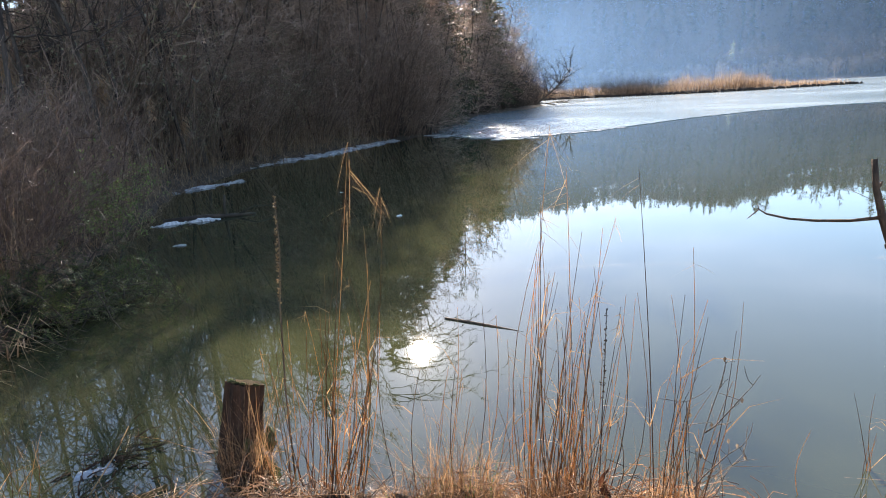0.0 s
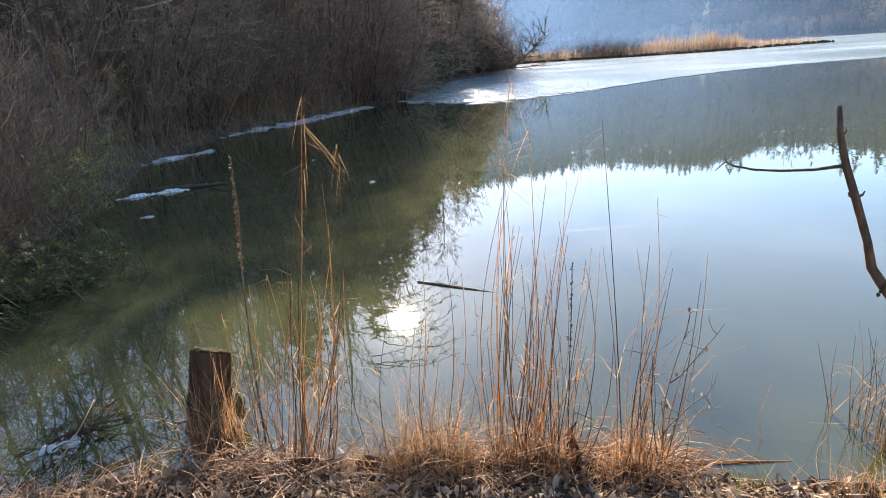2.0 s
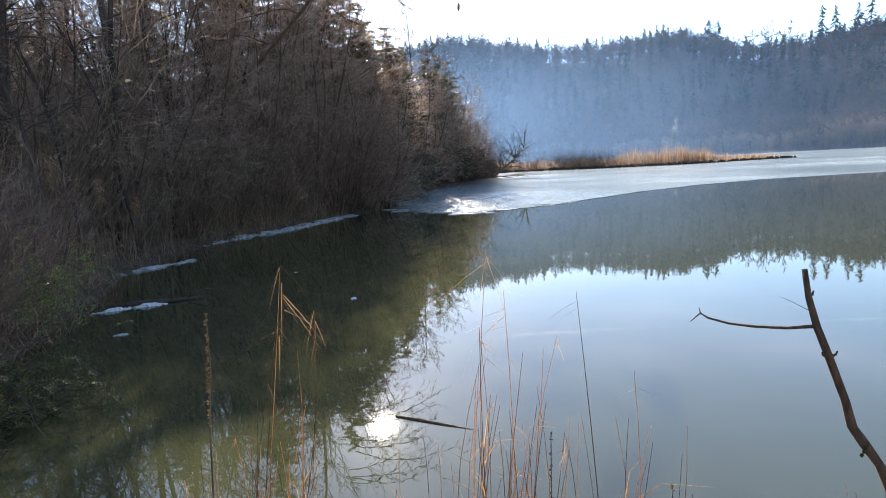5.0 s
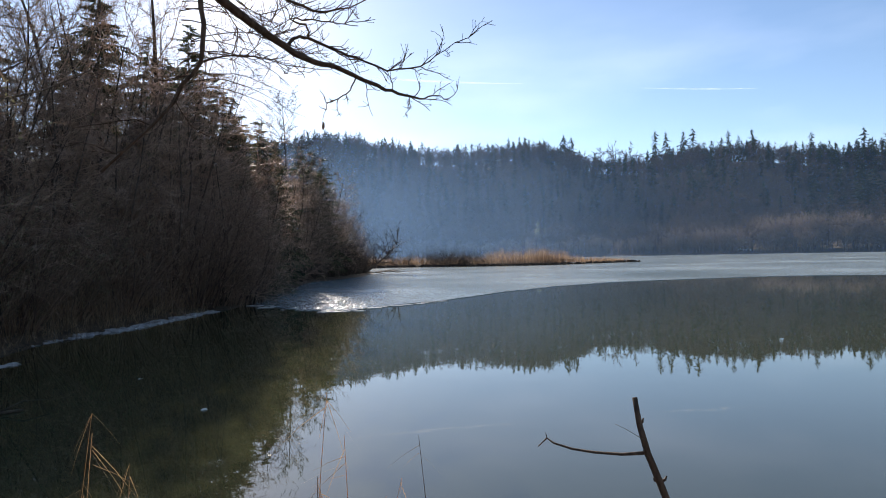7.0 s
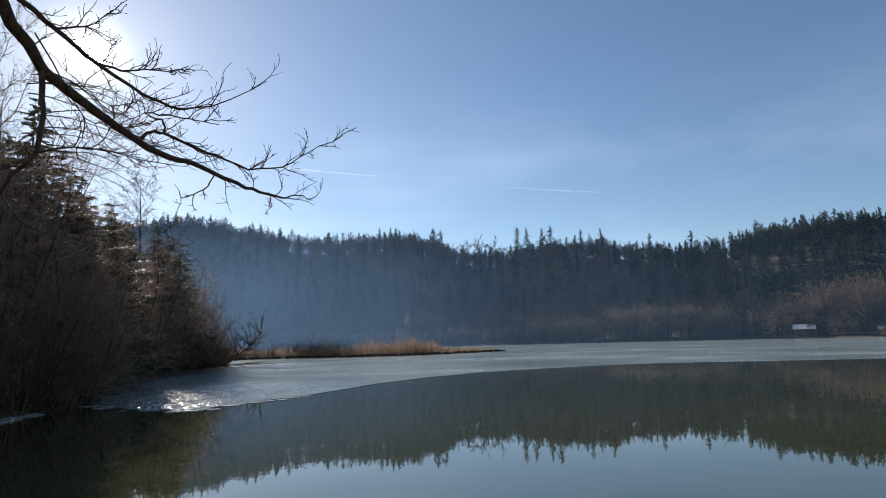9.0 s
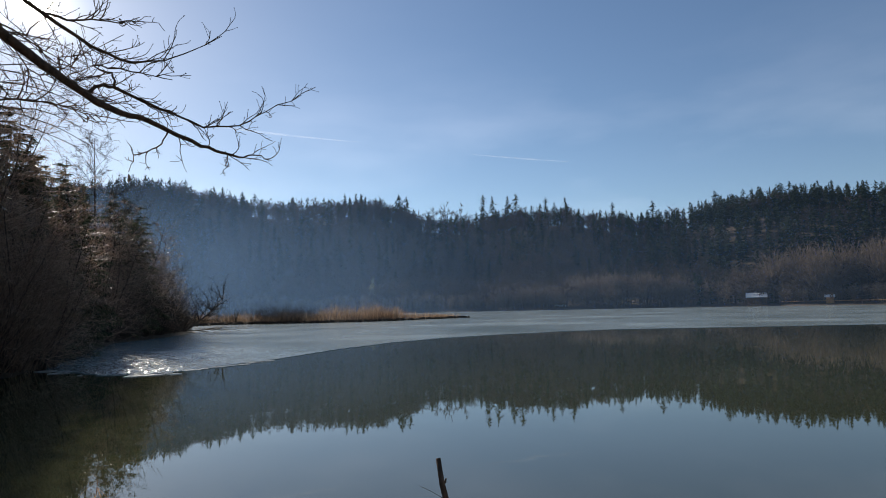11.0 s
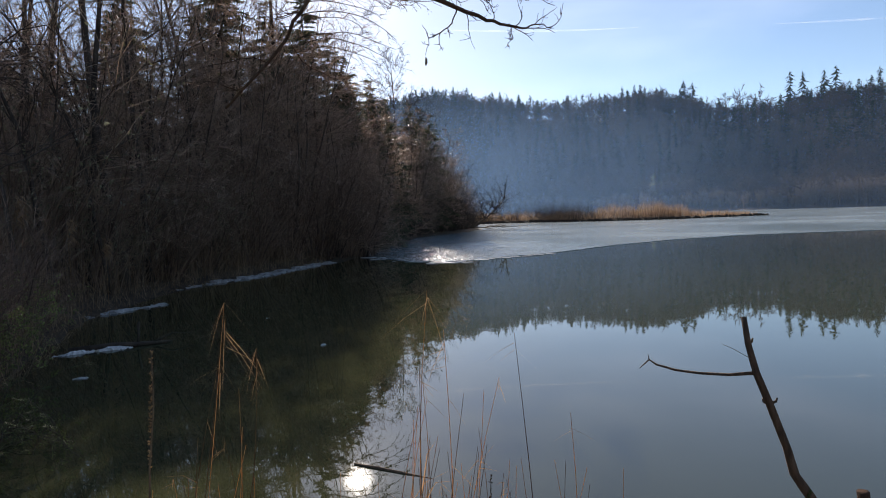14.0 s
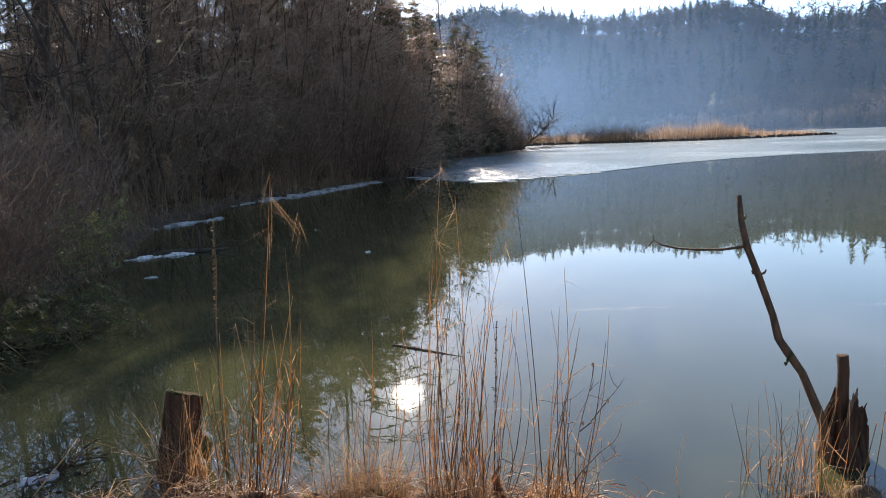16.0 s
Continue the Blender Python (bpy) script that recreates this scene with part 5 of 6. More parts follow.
def build_near_bushes():
    a, b, c = shrub(101, 1.9, 64, "red_twig", spread=0.9, width=0.42), shrub(102, 1.5, 60, "red_twig", spread=1.1, width=0.42), shrub(103, 2.4, 34, "twig", 12, "privet_leaf", 0.5, 0.5)
    for k, (x, y, me, size) in enumerate(((-5.6, 6.6, a, 1.0), (-5.1, 6.0, b, 0.9), (-6.5, 8.2, a, 1.15), (-6.2, 7.2, b, 1.2), (-7.2, 9.6, a, 1.2), (-7.0, 10.2, b, 0.9), (-6.9, 11.2, a, 1.0), (-5.2, 4.8, b, 0.9), (-6.4, 5.6, a, 1.2), (-7.6, 7.4, a, 1.4), (-4.9, 4.0, b, 0.62), (-5.6, 3.6, a, 0.7))):
        plant("brown_bush", "leafless brown bush arching over the bank", "bush", me, at(x, y, k * 1.3, size), "low bushes on the bank")
    plant("privet_bush", "thin bush with few green leaves on the bank", "bush", c, at(-5.6, 8.9, 0.4, 0.62))


build_near_bushes()


def lumpy_ice(name, label, line, width, height, seed, mat="rim_ice"):
    """A ragged, humped rim of half-melted ice along a line; its low places drown in the water."""
    rng = np.random.default_rng(seed)
    line = np.array(line, float)
    marks = np.concatenate([[0], np.cumsum(np.hypot(*np.diff(line, axis=0).T))])
    step = max(0.035, min(0.09, marks[-1] / 40))
    u = np.arange(0, marks[-1], step)
    mid = np.column_stack([np.interp(u, marks, line[:, 0]), np.interp(u, marks, line[:, 1])])
    d = np.gradient(mid, axis=0)
    n = np.column_stack([-d[:, 1], d[:, 0]]) / np.hypot(d[:, 0], d[:, 1])[:, None]
    rows = max(7, int(width / step))
    w = np.linspace(-0.5, 0.5, rows)
    taper = np.sin(np.linspace(0.15, np.pi - 0.15, len(u))) ** 0.4
    humps = np.zeros((len(u), rows))
    for wave, size in ((1.3, 0.5), (0.55, 0.4), (0.2, 0.12)):
        a, b, c = rng.uniform(0, 6.28, 3)
        humps += size * np.sin(u[:, None] * 6.28 / wave + a + 2 * np.sin(w[None] * width * 3 / wave + b)) * np.cos(w[None] * width * 5 / wave + c)
    side = 1 - (2 * np.abs(w)[None]) ** 2 * (1.15 + 0.3 * np.sin(u * 5.1)[:, None])
    z = height * (side * (0.7 + 1.0 * humps) * taper[:, None] - 0.2) + rng.normal(0, 0.2 * height, humps.shape)
    z[:, 0] = z[:, -1] = -0.02
    z[0] = z[-1] = -0.02
    z = np.clip(z, -0.02, height * 0.75)
    slide = rng.normal(0, 0.045 * min(1, width / 0.4), (len(u), rows, 1))
    xy = mid[:, None] + n[:, None] * (w[None, :, None] * width + slide)
    s = Shape()
    i, j = np.meshgrid(np.arange(len(u) - 1), np.arange(rows - 1), indexing="ij")
    s.put(np.dstack([xy, z]).reshape(-1, 3), np.stack([i * rows + j, (i + 1) * rows + j, (i + 1) * rows + j + 1, i * rows + j + 1], -1).reshape(-1, 4))
    return tagged(new(name, s.mesh(name, mat, False)), label, "ice", "ice along the bank")


lumpy_ice("ice_shelf", "ragged humped ice rim along the shaded bank", [(-7.3, 20.0), (-6.7, 21.4), (-6.0, 22.5), (-5.4, 23.5), (-5.0, 25.0), (-4.5, 26.5), (-4.0, 27.9), (-3.4, 29.2)], 0.95, 0.12, 5)
lumpy_ice("ice_shelf", "low grey ice rim in the shaded cove", [(-8.5, 15.3), (-8.0, 16.9), (-7.7, 18.4), (-7.3, 19.8)], 0.7, 0.08, 9)
lumpy_ice("ice_shelf", "thin torn white ice rim below bare bushes", [(-7.5, 14.1), (-7.1, 14.8), (-6.7, 15.6), (-6.15, 16.3)], 0.42, 0.08, 6)
lumpy_ice("ice_floe", "narrow white ice floe beside a sunken branch", [(-5.75, 10.15), (-5.4, 10.4), (-5.0, 10.6), (-4.6, 10.76)], 0.17, 0.075, 7, "old_snow")
lumpy_ice("ice_floe", "small white ice scrap floating near the bank", [(-4.55, 8.62), (-4.45, 8.68), (-4.32, 8.71)], 0.07, 0.03, 8)
lumpy_ice("ice_floe", "small white ice scrap adrift on open water", [(-1.32, 10.2), (-1.25, 10.24), (-1.16, 10.26)], 0.06, 0.03, 10, "old_snow")
lumpy_ice("ice_floe", "small white ice scrap adrift on open water", [(-2.95, 13.26), (-2.87, 13.3), (-2.8, 13.33)], 0.06, 0.03, 11, "old_snow")


# ---- the overhanging tree ----
def build_overhang():
    rng = np.random.default_rng(111)
    tree = empty("overhanging_tree", (-3.6, 0.4, gz(-3.6, 0.4) - 0.1))
    o = np.array([-3.6, 0.4, gz(-3.6, 0.4) - 0.1])
    s = Shape()
    spine = np.array([(0, 0, 0), (0.05, 0.05, 1.5), (0.0, 0.15, 3.2), (0.15, 0.3, 5.0), (0.1, 0.35, 7.0), (0.25, 0.3, 9.5)])
    s.tube(spine, [0.22, 0.17, 0.15, 0.13, 0.1, 0.03], 9)
    part("trunk", s, "bark", tree)

    def limb(points, r0, r1, twigs, reach, name="limb"):
        pts = np.array(points, float) - o
        fine = [pts[0]]
        for a, b in zip(pts[:-1], pts[1:]):
            for f in (0.34, 0.67, 1.0):
                fine.append(a + (b - a) * f + (rng.normal(0, 0.008, 3) if f < 1 else 0))
        fine = np.array(fine)
        sh = Shape()
        sh.tube(fine, np.linspace(r0, r1, len(fine)), 6)
        for k in range(twigs):
            i = int(len(fine) * (0.25 + 0.75 * (k + rng.uniform(0, 1)) / (twigs + 1)))
            i = min(max(1, i), len(fine) - 1)
            d = fine[i] - fine[i - 1]
            d = d / np.linalg.norm(d) + rng.choice([-1, 1]) * 0.9 * across(rng, d) + np.array([0.15, 0, 0.2])
            tw = wander(rng, fine[i], d / np.linalg.norm(d), reach * rng.uniform(0.4, 1.0), 5, 0.22, 0.07)
            sh.tube(tw, np.linspace(0.0045, 0.0022, 6), 4, False)
            for _ in range(4):
                j = rng.integers(1, 6)
                e = tw[j] - tw[j - 1]
                e = e / np.linalg.norm(e) + 0.8 * across(rng, e) + np.array([0, 0, 0.25])
                t2 = wander(rng, tw[j], e / np.linalg.norm(e), reach * rng.uniform(0.12, 0.35), 3, 0.2, 0.1)
                sh.tube(t2, [0.003, 0.0025, 0.002, 0.0018], 3, False)
                sh.tube([t2[3] - 0.4 * (t2[3] - t2[2]) * 0.2, t2[3], t2[3] + (t2[3] - t2[2]) * 0.15], [0.0025, 0.0045, 0.001], 4, False)
        return part(name, sh, "stick_bark", tree)

    limb([(-3.45, 0.75, 5.6), (-2.2, 2.2, 6.3), (-1.2, 3.4, 5.6), (-0.56, 4.05, 4.49), (-0.38, 4.32, 4.22), (-0.28, 4.46, 4.17), (-0.08, 4.59, 4.06), (0.15, 4.72, 3.95), (0.38, 4.86, 3.88), (0.56, 5.0, 3.89), (0.9, 5.13, 3.8), (1.1, 5.26, 3.77), (1.3, 5.32, 3.75), (1.42, 5.35, 3.79), (1.6, 5.4, 3.77)], 0.048, 0.003, 18, 0.34)
    limb([(-0.38, 4.32, 4.22), (-0.34, 4.26, 3.9), (-0.36, 4.25, 3.65), (-0.53, 4.3, 3.4), (-1.0, 4.4, 2.95)], 0.02, 0.009, 8, 0.5)
    limb([(-1.2, 3.4, 5.6), (-0.8, 4.1, 5.1), (-0.54, 4.4, 4.69), (-0.35, 4.5, 4.58), (-0.1, 4.6, 4.42), (0.19, 4.7, 4.28), (0.46, 4.8, 4.25), (0.66, 4.9, 4.34), (1.1, 5.0, 4.67)], 0.024, 0.003, 20, 0.36)
    limb([(0.15, 4.72, 3.95), (0.24, 4.78, 4.03), (0.33, 4.84, 4.06), (0.53, 4.9, 4.0), (0.7, 4.96, 3.97), (0.97, 5.02, 3.89), (1.26, 5.08, 3.96), (1.49, 5.14, 4.13), (1.82, 5.2, 4.35)], 0.015, 0.003, 26, 0.3)
    limb([(0.33, 4.84, 4.06), (0.32, 4.83, 4.16), (0.2, 4.85, 4.2), (0.37, 4.88, 4.22), (0.55, 4.92, 4.22), (0.73, 4.95, 4.22)], 0.009, 0.003, 9, 0.3)
    limb([(-0.1, 4.6, 4.42), (0.04, 4.68, 4.43), (0.18, 4.75, 4.5), (0.35, 4.82, 4.54), (0.49, 4.9, 4.65)], 0.009, 0.003, 12, 0.26)
    limb([(-0.35, 4.5, 4.58), (-0.19, 4.6, 4.68), (-0.07, 4.7, 4.86)], 0.009, 0.003, 9, 0.3)
    limb([(-0.36, 4.25, 3.65), (-0.19, 4.43, 3.76), (0.02, 4.62, 3.81), (0.23, 4.8, 3.82)], 0.008, 0.003, 12, 0.36)
    limb([(0.72, 5.06, 3.85), (0.69, 5.28, 3.79), (0.59, 5.35, 3.73), (0.49, 5.42, 3.71), (0.46, 5.5, 3.58)], 0.007, 0.0025, 5, 0.18)
    limb([(1.18, 5.28, 3.78), (1.22, 5.33, 3.69), (1.18, 5.4, 3.62)], 0.005, 0.002, 5, 0.12)
    limb([(-0.45, 4.45, 4.5), (-0.2, 5.0, 4.16), (-0.02, 5.1, 4.13), (0.26, 5.2, 4.06)], 0.006, 0.002, 16, 0.5)
    limb([(-0.38, 4.32, 4.22), (-0.2, 4.8, 4.3), (0.05, 5.2, 4.3), (0.3, 5.5, 4.2)], 0.006, 0.002, 14, 0.5)
    s = Shape()
    c = np.array((0.46, 5.5, 3.53)) - o
    s.tube([c + (0, 0, 0.035), c + (0.006, 0, 0.015), c + (0.004, 0, -0.02), c + (0, 0, -0.045)], [0.002, 0.012, 0.014, 0.002], 6)
    part("dead_leaf", s, "litter", tree, "one curled dead leaf")
    return tagged(tree, "bare tree with a budding limb over water", "tree")


build_overhang()


# ---- the near bank ----
def build_litter():
    rng = np.random.default_rng(121)
    s = Shape()
    for k in range(15500):
        x, y = rng.uniform(-3.6, 3.2), 2.75 - abs(rng.normal(0, 0.55))
        if k >= 12500:
            x, y = rng.uniform(-5, 5), rng.uniform(-4, 2.2)
        z = gz(x, y)
        if z < 0.0:
            continue
        size = rng.uniform(0.007, 0.026)
        a, tilt = rng.uniform(0, 6.28), rng.normal(0, 0.7, 2)
        u = np.array([math.cos(a), math.sin(a), tilt[0]])
        w = np.array([-math.sin(a), math.cos(a), tilt[1]])
        c = np.array([x, y, z + rng.uniform(0.004, 0.04)])
        curl = rng.uniform(-0.5, 0.9) * size
        up = np.array([0, 0, curl])
        s.put([c - u * size, c - u * size * 0.3 + w * size * 0.55 + up, c + u * size * 0.5 + w * size * 0.45 + up, c + u * size * 1.1 + up * 0.4, c + u * size * 0.5 - w * size * 0.45 + up, c - u * size * 0.3 - w * size * 0.55 + up, c + u * size * 0.1], [(0, 1, 2, 6), (6, 2, 3, 4), (0, 6, 4, 5)])
    tagged(new("leaf_litter", s.mesh("leaf_litter", "litter")), "brown curled dead leaves covering the near bank", "leaves", kind="stuff")
    s = Shape()
    for _ in range(4200):
        x, y = rng.uniform(-3.4, 3.0), 2.78 - abs(rng.normal(0, 0.45))
        z = gz(x, y)
        if z < -0.03:
            continue
        z = max(z, 0.01)
        a, l = rng.uniform(0, 6.28), rng.uniform(0.08, 0.34)
        d = np.array([math.cos(a), math.sin(a), 0])
        c = np.array([x, y, z + rng.uniform(0.005, 0.03)])
        s.blade([c, c + d * l * 0.5 + np.array([0, 0, rng.uniform(0.0, 0.06)]), c + d * l + np.array([0, 0, rng.uniform(-0.01, 0.05)])], rng.uniform(0.0012, 0.003), (-d[1], d[0], 0.2))
    tagged(new("dead_grass", s.mesh("dead_grass", "straw", False)), "straw-coloured dead grass lying on the near bank", "grass", kind="stuff")
    s = Shape()
    for _ in range(420):
        x, y = rng.uniform(-3.2, 2.6), 2.7 - abs(rng.normal(0, 0.4))
        z = gz(x, y)
        if z < 0.02:
            continue
        a, l = rng.uniform(0, 6.28), rng.uniform(0.1, 0.5)
        p = wander(rng, (x, y, z + 0.015), (math.cos(a), math.sin(a), rng.uniform(-0.02, 0.1)), l, 4, 0.15)
        p[:, 2] = np.maximum(p[:, 2], z)
        s.tube(p, np.linspace(0.004, 0.0018, 5), 4)
    tagged(new("fallen_twigs", s.mesh("fallen_twigs", "dead_wood")), "thin dry twigs scattered on the near bank", "twigs", kind="stuff")


build_litter()


def build_bent_straw():
    """Broken reed straws lying criss-cross over the tussocks."""
    rng = np.random.default_rng(126)
    s = Shape()
    for _ in range(760):
        x, y = rng.choice([-1.15, -0.9, -0.05, 0.1, 0.45, 0.6, 0.85, 1.0]) + rng.normal(0, 0.16), 2.42 + rng.normal(0, 0.08)
        z = max(0.0, gz(x, y)) + abs(rng.normal(0, 0.09))
        a, l = rng.uniform(0, 6.28), rng.uniform(0.12, 0.4)
        d = np.array([math.cos(a), 0.5 * math.sin(a), rng.normal(0.1, 0.35)])
        c = np.array([x, y, z])
        mid = c + d * l * rng.uniform(0.4, 0.6)
        end = mid + (d + np.array([0, 0, -0.5 - rng.uniform(0, 0.5)])) * l * 0.5
        end[2] = max(end[2], 0.03)
        s.tube([c, mid, end], [0.0022, 0.002, 0.001], 3, False)
    tagged(new("bent_straw", s.mesh("bent_straw", "straw")), "broken pale reed straws lying across the tussocks", "straw", kind="stuff")


build_bent_straw()


def reed_stalk(rng, base, top, bend):
    """One dead reed: jointed stem that bows towards its tip."""
    base, top = np.array(base, float), np.array(top, float)
    pts = [base + (top - base) * f + bend * math.sin(f * math.pi) for f in np.linspace(0, 1, 7)]
    s = Shape()
    s.tube(pts, np.linspace(rng.uniform(0.0021, 0.0034), 0.0009, 7), 4, False)
    return s, np.array(pts)


def seed_head(rng, tip, fall, size):
    """Drooping spray of thin dry bristles."""
    s = Shape()
    for _ in range(int(3 + size * 14)):
        q = tip - np.array([0, 0, rng.uniform(0, size * 0.8)])
        d = np.array([fall[0] + rng.normal(0, 0.7), fall[1] + rng.normal(0, 0.4), rng.uniform(-1.6, -0.2)])
        d /= np.linalg.norm(d)
        l = size * rng.uniform(0.5, 1.2)
        s.blade([q, q + d * l * 0.5, q + d * l - np.array([0, 0, 0.08 * l])], 0.0012, across(rng, d))
    return s


def build_reed_clump(seed, label, stalks, group="reed clumps on the bank", leafy=True):
    """stalks: rows of base x, y, top x, y, z, and the seed head's size."""
    rng = np.random.default_rng(seed)
    bx, by = np.mean([r[0] for r in stalks]), np.mean([r[1] for r in stalks])
    origin = np.array([bx, by, max(0.0, gz(bx, by))])
    clump = empty("reed_clump", origin)
    for x, y, tx, ty, tz, head in stalks:
        z = gz(x, y) - 0.03
        sh, pts = reed_stalk(rng, np.array([x, y, z]) - origin, np.array([tx, ty, tz]) - origin, rng.normal(0, 0.045, 3) * np.array([1, 1, 0]))
        stalk = part("reed_stalk", sh, "reed", clump)
        for _ in range(rng.integers(0, 3) if leafy else 0):
            i = rng.integers(1, 5)
            d = np.array([rng.normal(0, 0.7), rng.normal(0, 0.5), 1.3])
            d /= np.linalg.norm(d)
            l = rng.uniform(0.1, 0.3)
            lf = Shape()
            lf.blade([pts[i], pts[i] + d * l * 0.6, pts[i] + d * l + np.array([d[0], d[1], -0.4]) * l * 0.5], 0.0022, across(rng, d))
            part("leaf", lf, "straw", stalk, "", False)
        for _ in range(3 if head > 0.15 else 0):
            i = rng.integers(4, 7)
            d = np.array([rng.normal(0.05, 0.28), rng.normal(0, 0.2), -0.8])
            d /= np.linalg.norm(d)
            l = rng.uniform(0.12, 0.28)
            lf = Shape()
            lf.blade([pts[i] + d * l * f + np.array([0, 0, 0.05 * l * math.sin(f * 3)]) for f in (0, 0.15, 0.35, 0.6, 0.8, 1.0)], 0.001, across(rng, d))
            part("leaf", lf, "plume", stalk, "", False)
        if head:
            part("seed_head", seed_head(rng, pts[-1], np.array([rng.normal(0, 0.5), rng.normal(0, 0.3), 0.2]), head), "plume", stalk, "feathery tan seed head", False)
    return tagged(clump, label, "reeds", group)


def fan(seed, n, x0, x1, y0, y1, z0, z1, lean, spread, heads):
    rng = np.random.default_rng(seed)
    rows = []
    for k in range(n):
        x, y, h = rng.uniform(x0, x1), rng.uniform(y0, y1), z0 + (z1 - z0) * rng.uniform(0, 1) ** 1.4
        f = (x - (x0 + x1) / 2)
        rows.append((x, y, x + lean * h + f * 0.25 + rng.normal(0, spread) * h, y + rng.normal(0.02, 0.05) * h, h, rng.uniform(0.06, 0.14) if rng.uniform() < heads else 0))
    return rows


build_reed_clump(131, "tall thin tan reeds with feathery drooping tops", [(-0.8, 2.62, -0.5, 2.5, 1.83, 0.26), (-0.78, 2.62, -0.38, 2.5, 1.64, 0.2), (-0.76, 2.6, -0.53, 2.5, 1.6, 0.16)] + fan(132, 30, -0.86, -0.6, 2.52, 2.66, 0.6, 1.5, 0.12, 0.06, 0.3))
build_reed_clump(133, "dense stand of tall orange-tan dead reeds", [(0.34, 2.48, 0.32, 2.42, 1.86, 0.22), (0.36, 2.46, 0.38, 2.4, 1.7, 0.2), (0.3, 2.5, 0.28, 2.42, 1.55, 0.16)] + fan(134, 44, 0.18, 0.4, 2.4, 2.54, 0.55, 1.5, 0.07, 0.07, 0.18) + fan(234, 30, 0.36, 0.54, 2.36, 2.5, 0.4, 1.2, 0.06, 0.06, 0.15))
build_reed_clump(135, "sparse tan reeds leaning over the water", [(0.78, 2.4, 0.66, 2.38, 1.68, 0.14), (0.8, 2.38, 0.87, 2.34, 1.36, 0.12)] + fan(136, 30, 0.7, 0.94, 2.28, 2.4, 0.35, 1.2, 0.1, 0.08, 0.2))
build_reed_clump(137, "few thin reeds at the water's edge", fan(138, 16, -0.42, 0.1, 2.48, 2.62, 0.5, 1.2, 0.1, 0.08, 0.15))
build_reed_clump(139, "short thin reeds beside the old post", fan(140, 26, -1.02, -0.7, 2.58, 2.75, 0.35, 1.0, 0.06, 0.1, 0.1))
build_reed_clump(141, "short tan reeds beside the broken stump", fan(142, 48, 1.98, 2.3, 2.5, 2.8, 0.2, 0.6, 0.08, 0.1, 0.05))


build_reed_clump(145, "few dark reed stalks standing in open water", [(1.6, 2.62, 1.57, 2.62, 0.36, 0), (2.05, 2.85, 1.9, 2.85, 0.42, 0), (1.95, 2.75, 1.93, 2.74, 0.2, 0)], leafy=False)
build_reed_clump(143, "thin wispy dead stems at water's edge", fan(144, 16, -2.95, -2.35, 2.45, 2.7, 0.3, 0.85, 0.05, 0.16, 0.1))


def build_tussock(seed, x, y, r, h, n, green, label, shag=0.5):
    rng = np.random.default_rng(seed)
    z = max(0.0, gz(x, y))
    ob = empty("sedge_tussock", (x, y, z))
    dry, fresh = Shape(), Shape()
    for k in range(int(n * 2.2)):
        a, q = rng.uniform(0, 6.28), rng.uniform(0, 1) ** 0.5 * r
        base = np.array([math.cos(a) * q, math.sin(a) * q * 0.6, max(-0.02, gz(x + math.cos(a) * q, y + math.sin(a) * q * 0.6)) - z - 0.02])
        l = h * rng.uniform(0.5, 1.45)
        out = np.array([math.cos(a), math.sin(a), 0]) * rng.uniform(-0.2, 0.7) + rng.normal(0, 0.4, 3) * np.array([1, 1, 0])
        droop = rng.uniform(0.55, 1.25) if rng.uniform() < shag else rng.uniform(0.0, 0.6)
        kink = rng.normal(0, 0.12, 3) * l * np.array([1, 1, 0.3])
        pts = [base + out * l * f * f * 0.5 + kink * max(0.0, f - 0.55) + np.array([0, 0, l * (f - droop * 0.85 * f * f)]) for f in (0, 0.3, 0.55, 0.8, 1.0)]
        (fresh if rng.uniform() < green else dry).blade(pts, rng.uniform(0.001, 0.0024), across(rng, out + np.array([0, 0, 0.01])))
    part("dry_grass", dry, "straw", ob, "", False)
    if fresh.n:
        part("green_grass", fresh, "green_blade", ob, "fresh green blades", False)
    core = Shape()
    u = np.linspace(0, 2 * np.pi, 12, endpoint=False)
    rings = [np.column_stack([r * k * np.cos(u) * (1 + 0.15 * np.sin(3 * u)), 0.6 * r * k * np.sin(u), np.full(12, zz)]) for k, zz in ((0.75, -0.08), (0.62, 0.02), (0.4, 0.02 + 0.16 * h), (0.05, 0.03 + 0.2 * h))]
    core.put(np.vstack(rings), [(i * 12 + j, i * 12 + (j + 1) % 12, (i + 1) * 12 + (j + 1) % 12, (i + 1) * 12 + j) for i in range(3) for j in range(12)])
    part("root_mound", core, "soil", ob)
    return tagged(ob, label, "grass", "sedge tussocks on the bank")


build_tussock(151, -0.1, 2.46, 0.2, 0.46, 430, 0.09, "arching orange-tan sedge tussock with some green blades", 0.7)
build_tussock(152, 0.38, 2.42, 0.15, 0.32, 300, 0.0, "dry orange-tan sedge tussock at the reeds' foot")
build_tussock(153, 0.8, 2.32, 0.16, 0.3, 280, 0.0, "dry orange-tan sedge tussock at the reeds' foot")
build_tussock(154, -0.72, 2.57, 0.12, 0.2, 70, 0.0, "dry tan sedge tussock beside thin reeds")
build_tussock(155, -1.28, 2.84, 0.15, 0.5, 170, 0.0, "dry tan sedge grown round the old post", 0.25)
build_tussock(156, 1.72, 2.16, 0.12, 0.17, 130, 0.02, "small dry tan sedge tussock at bank's edge")
build_tussock(157, 2.2, 2.5, 0.17, 0.28, 120, 0.0, "dry tan sedge tussock before the broken stump")
build_tussock(161, 2.5, 2.58, 0.14, 0.18, 60, 0.0, "dry tan sedge tussock before the broken stump")
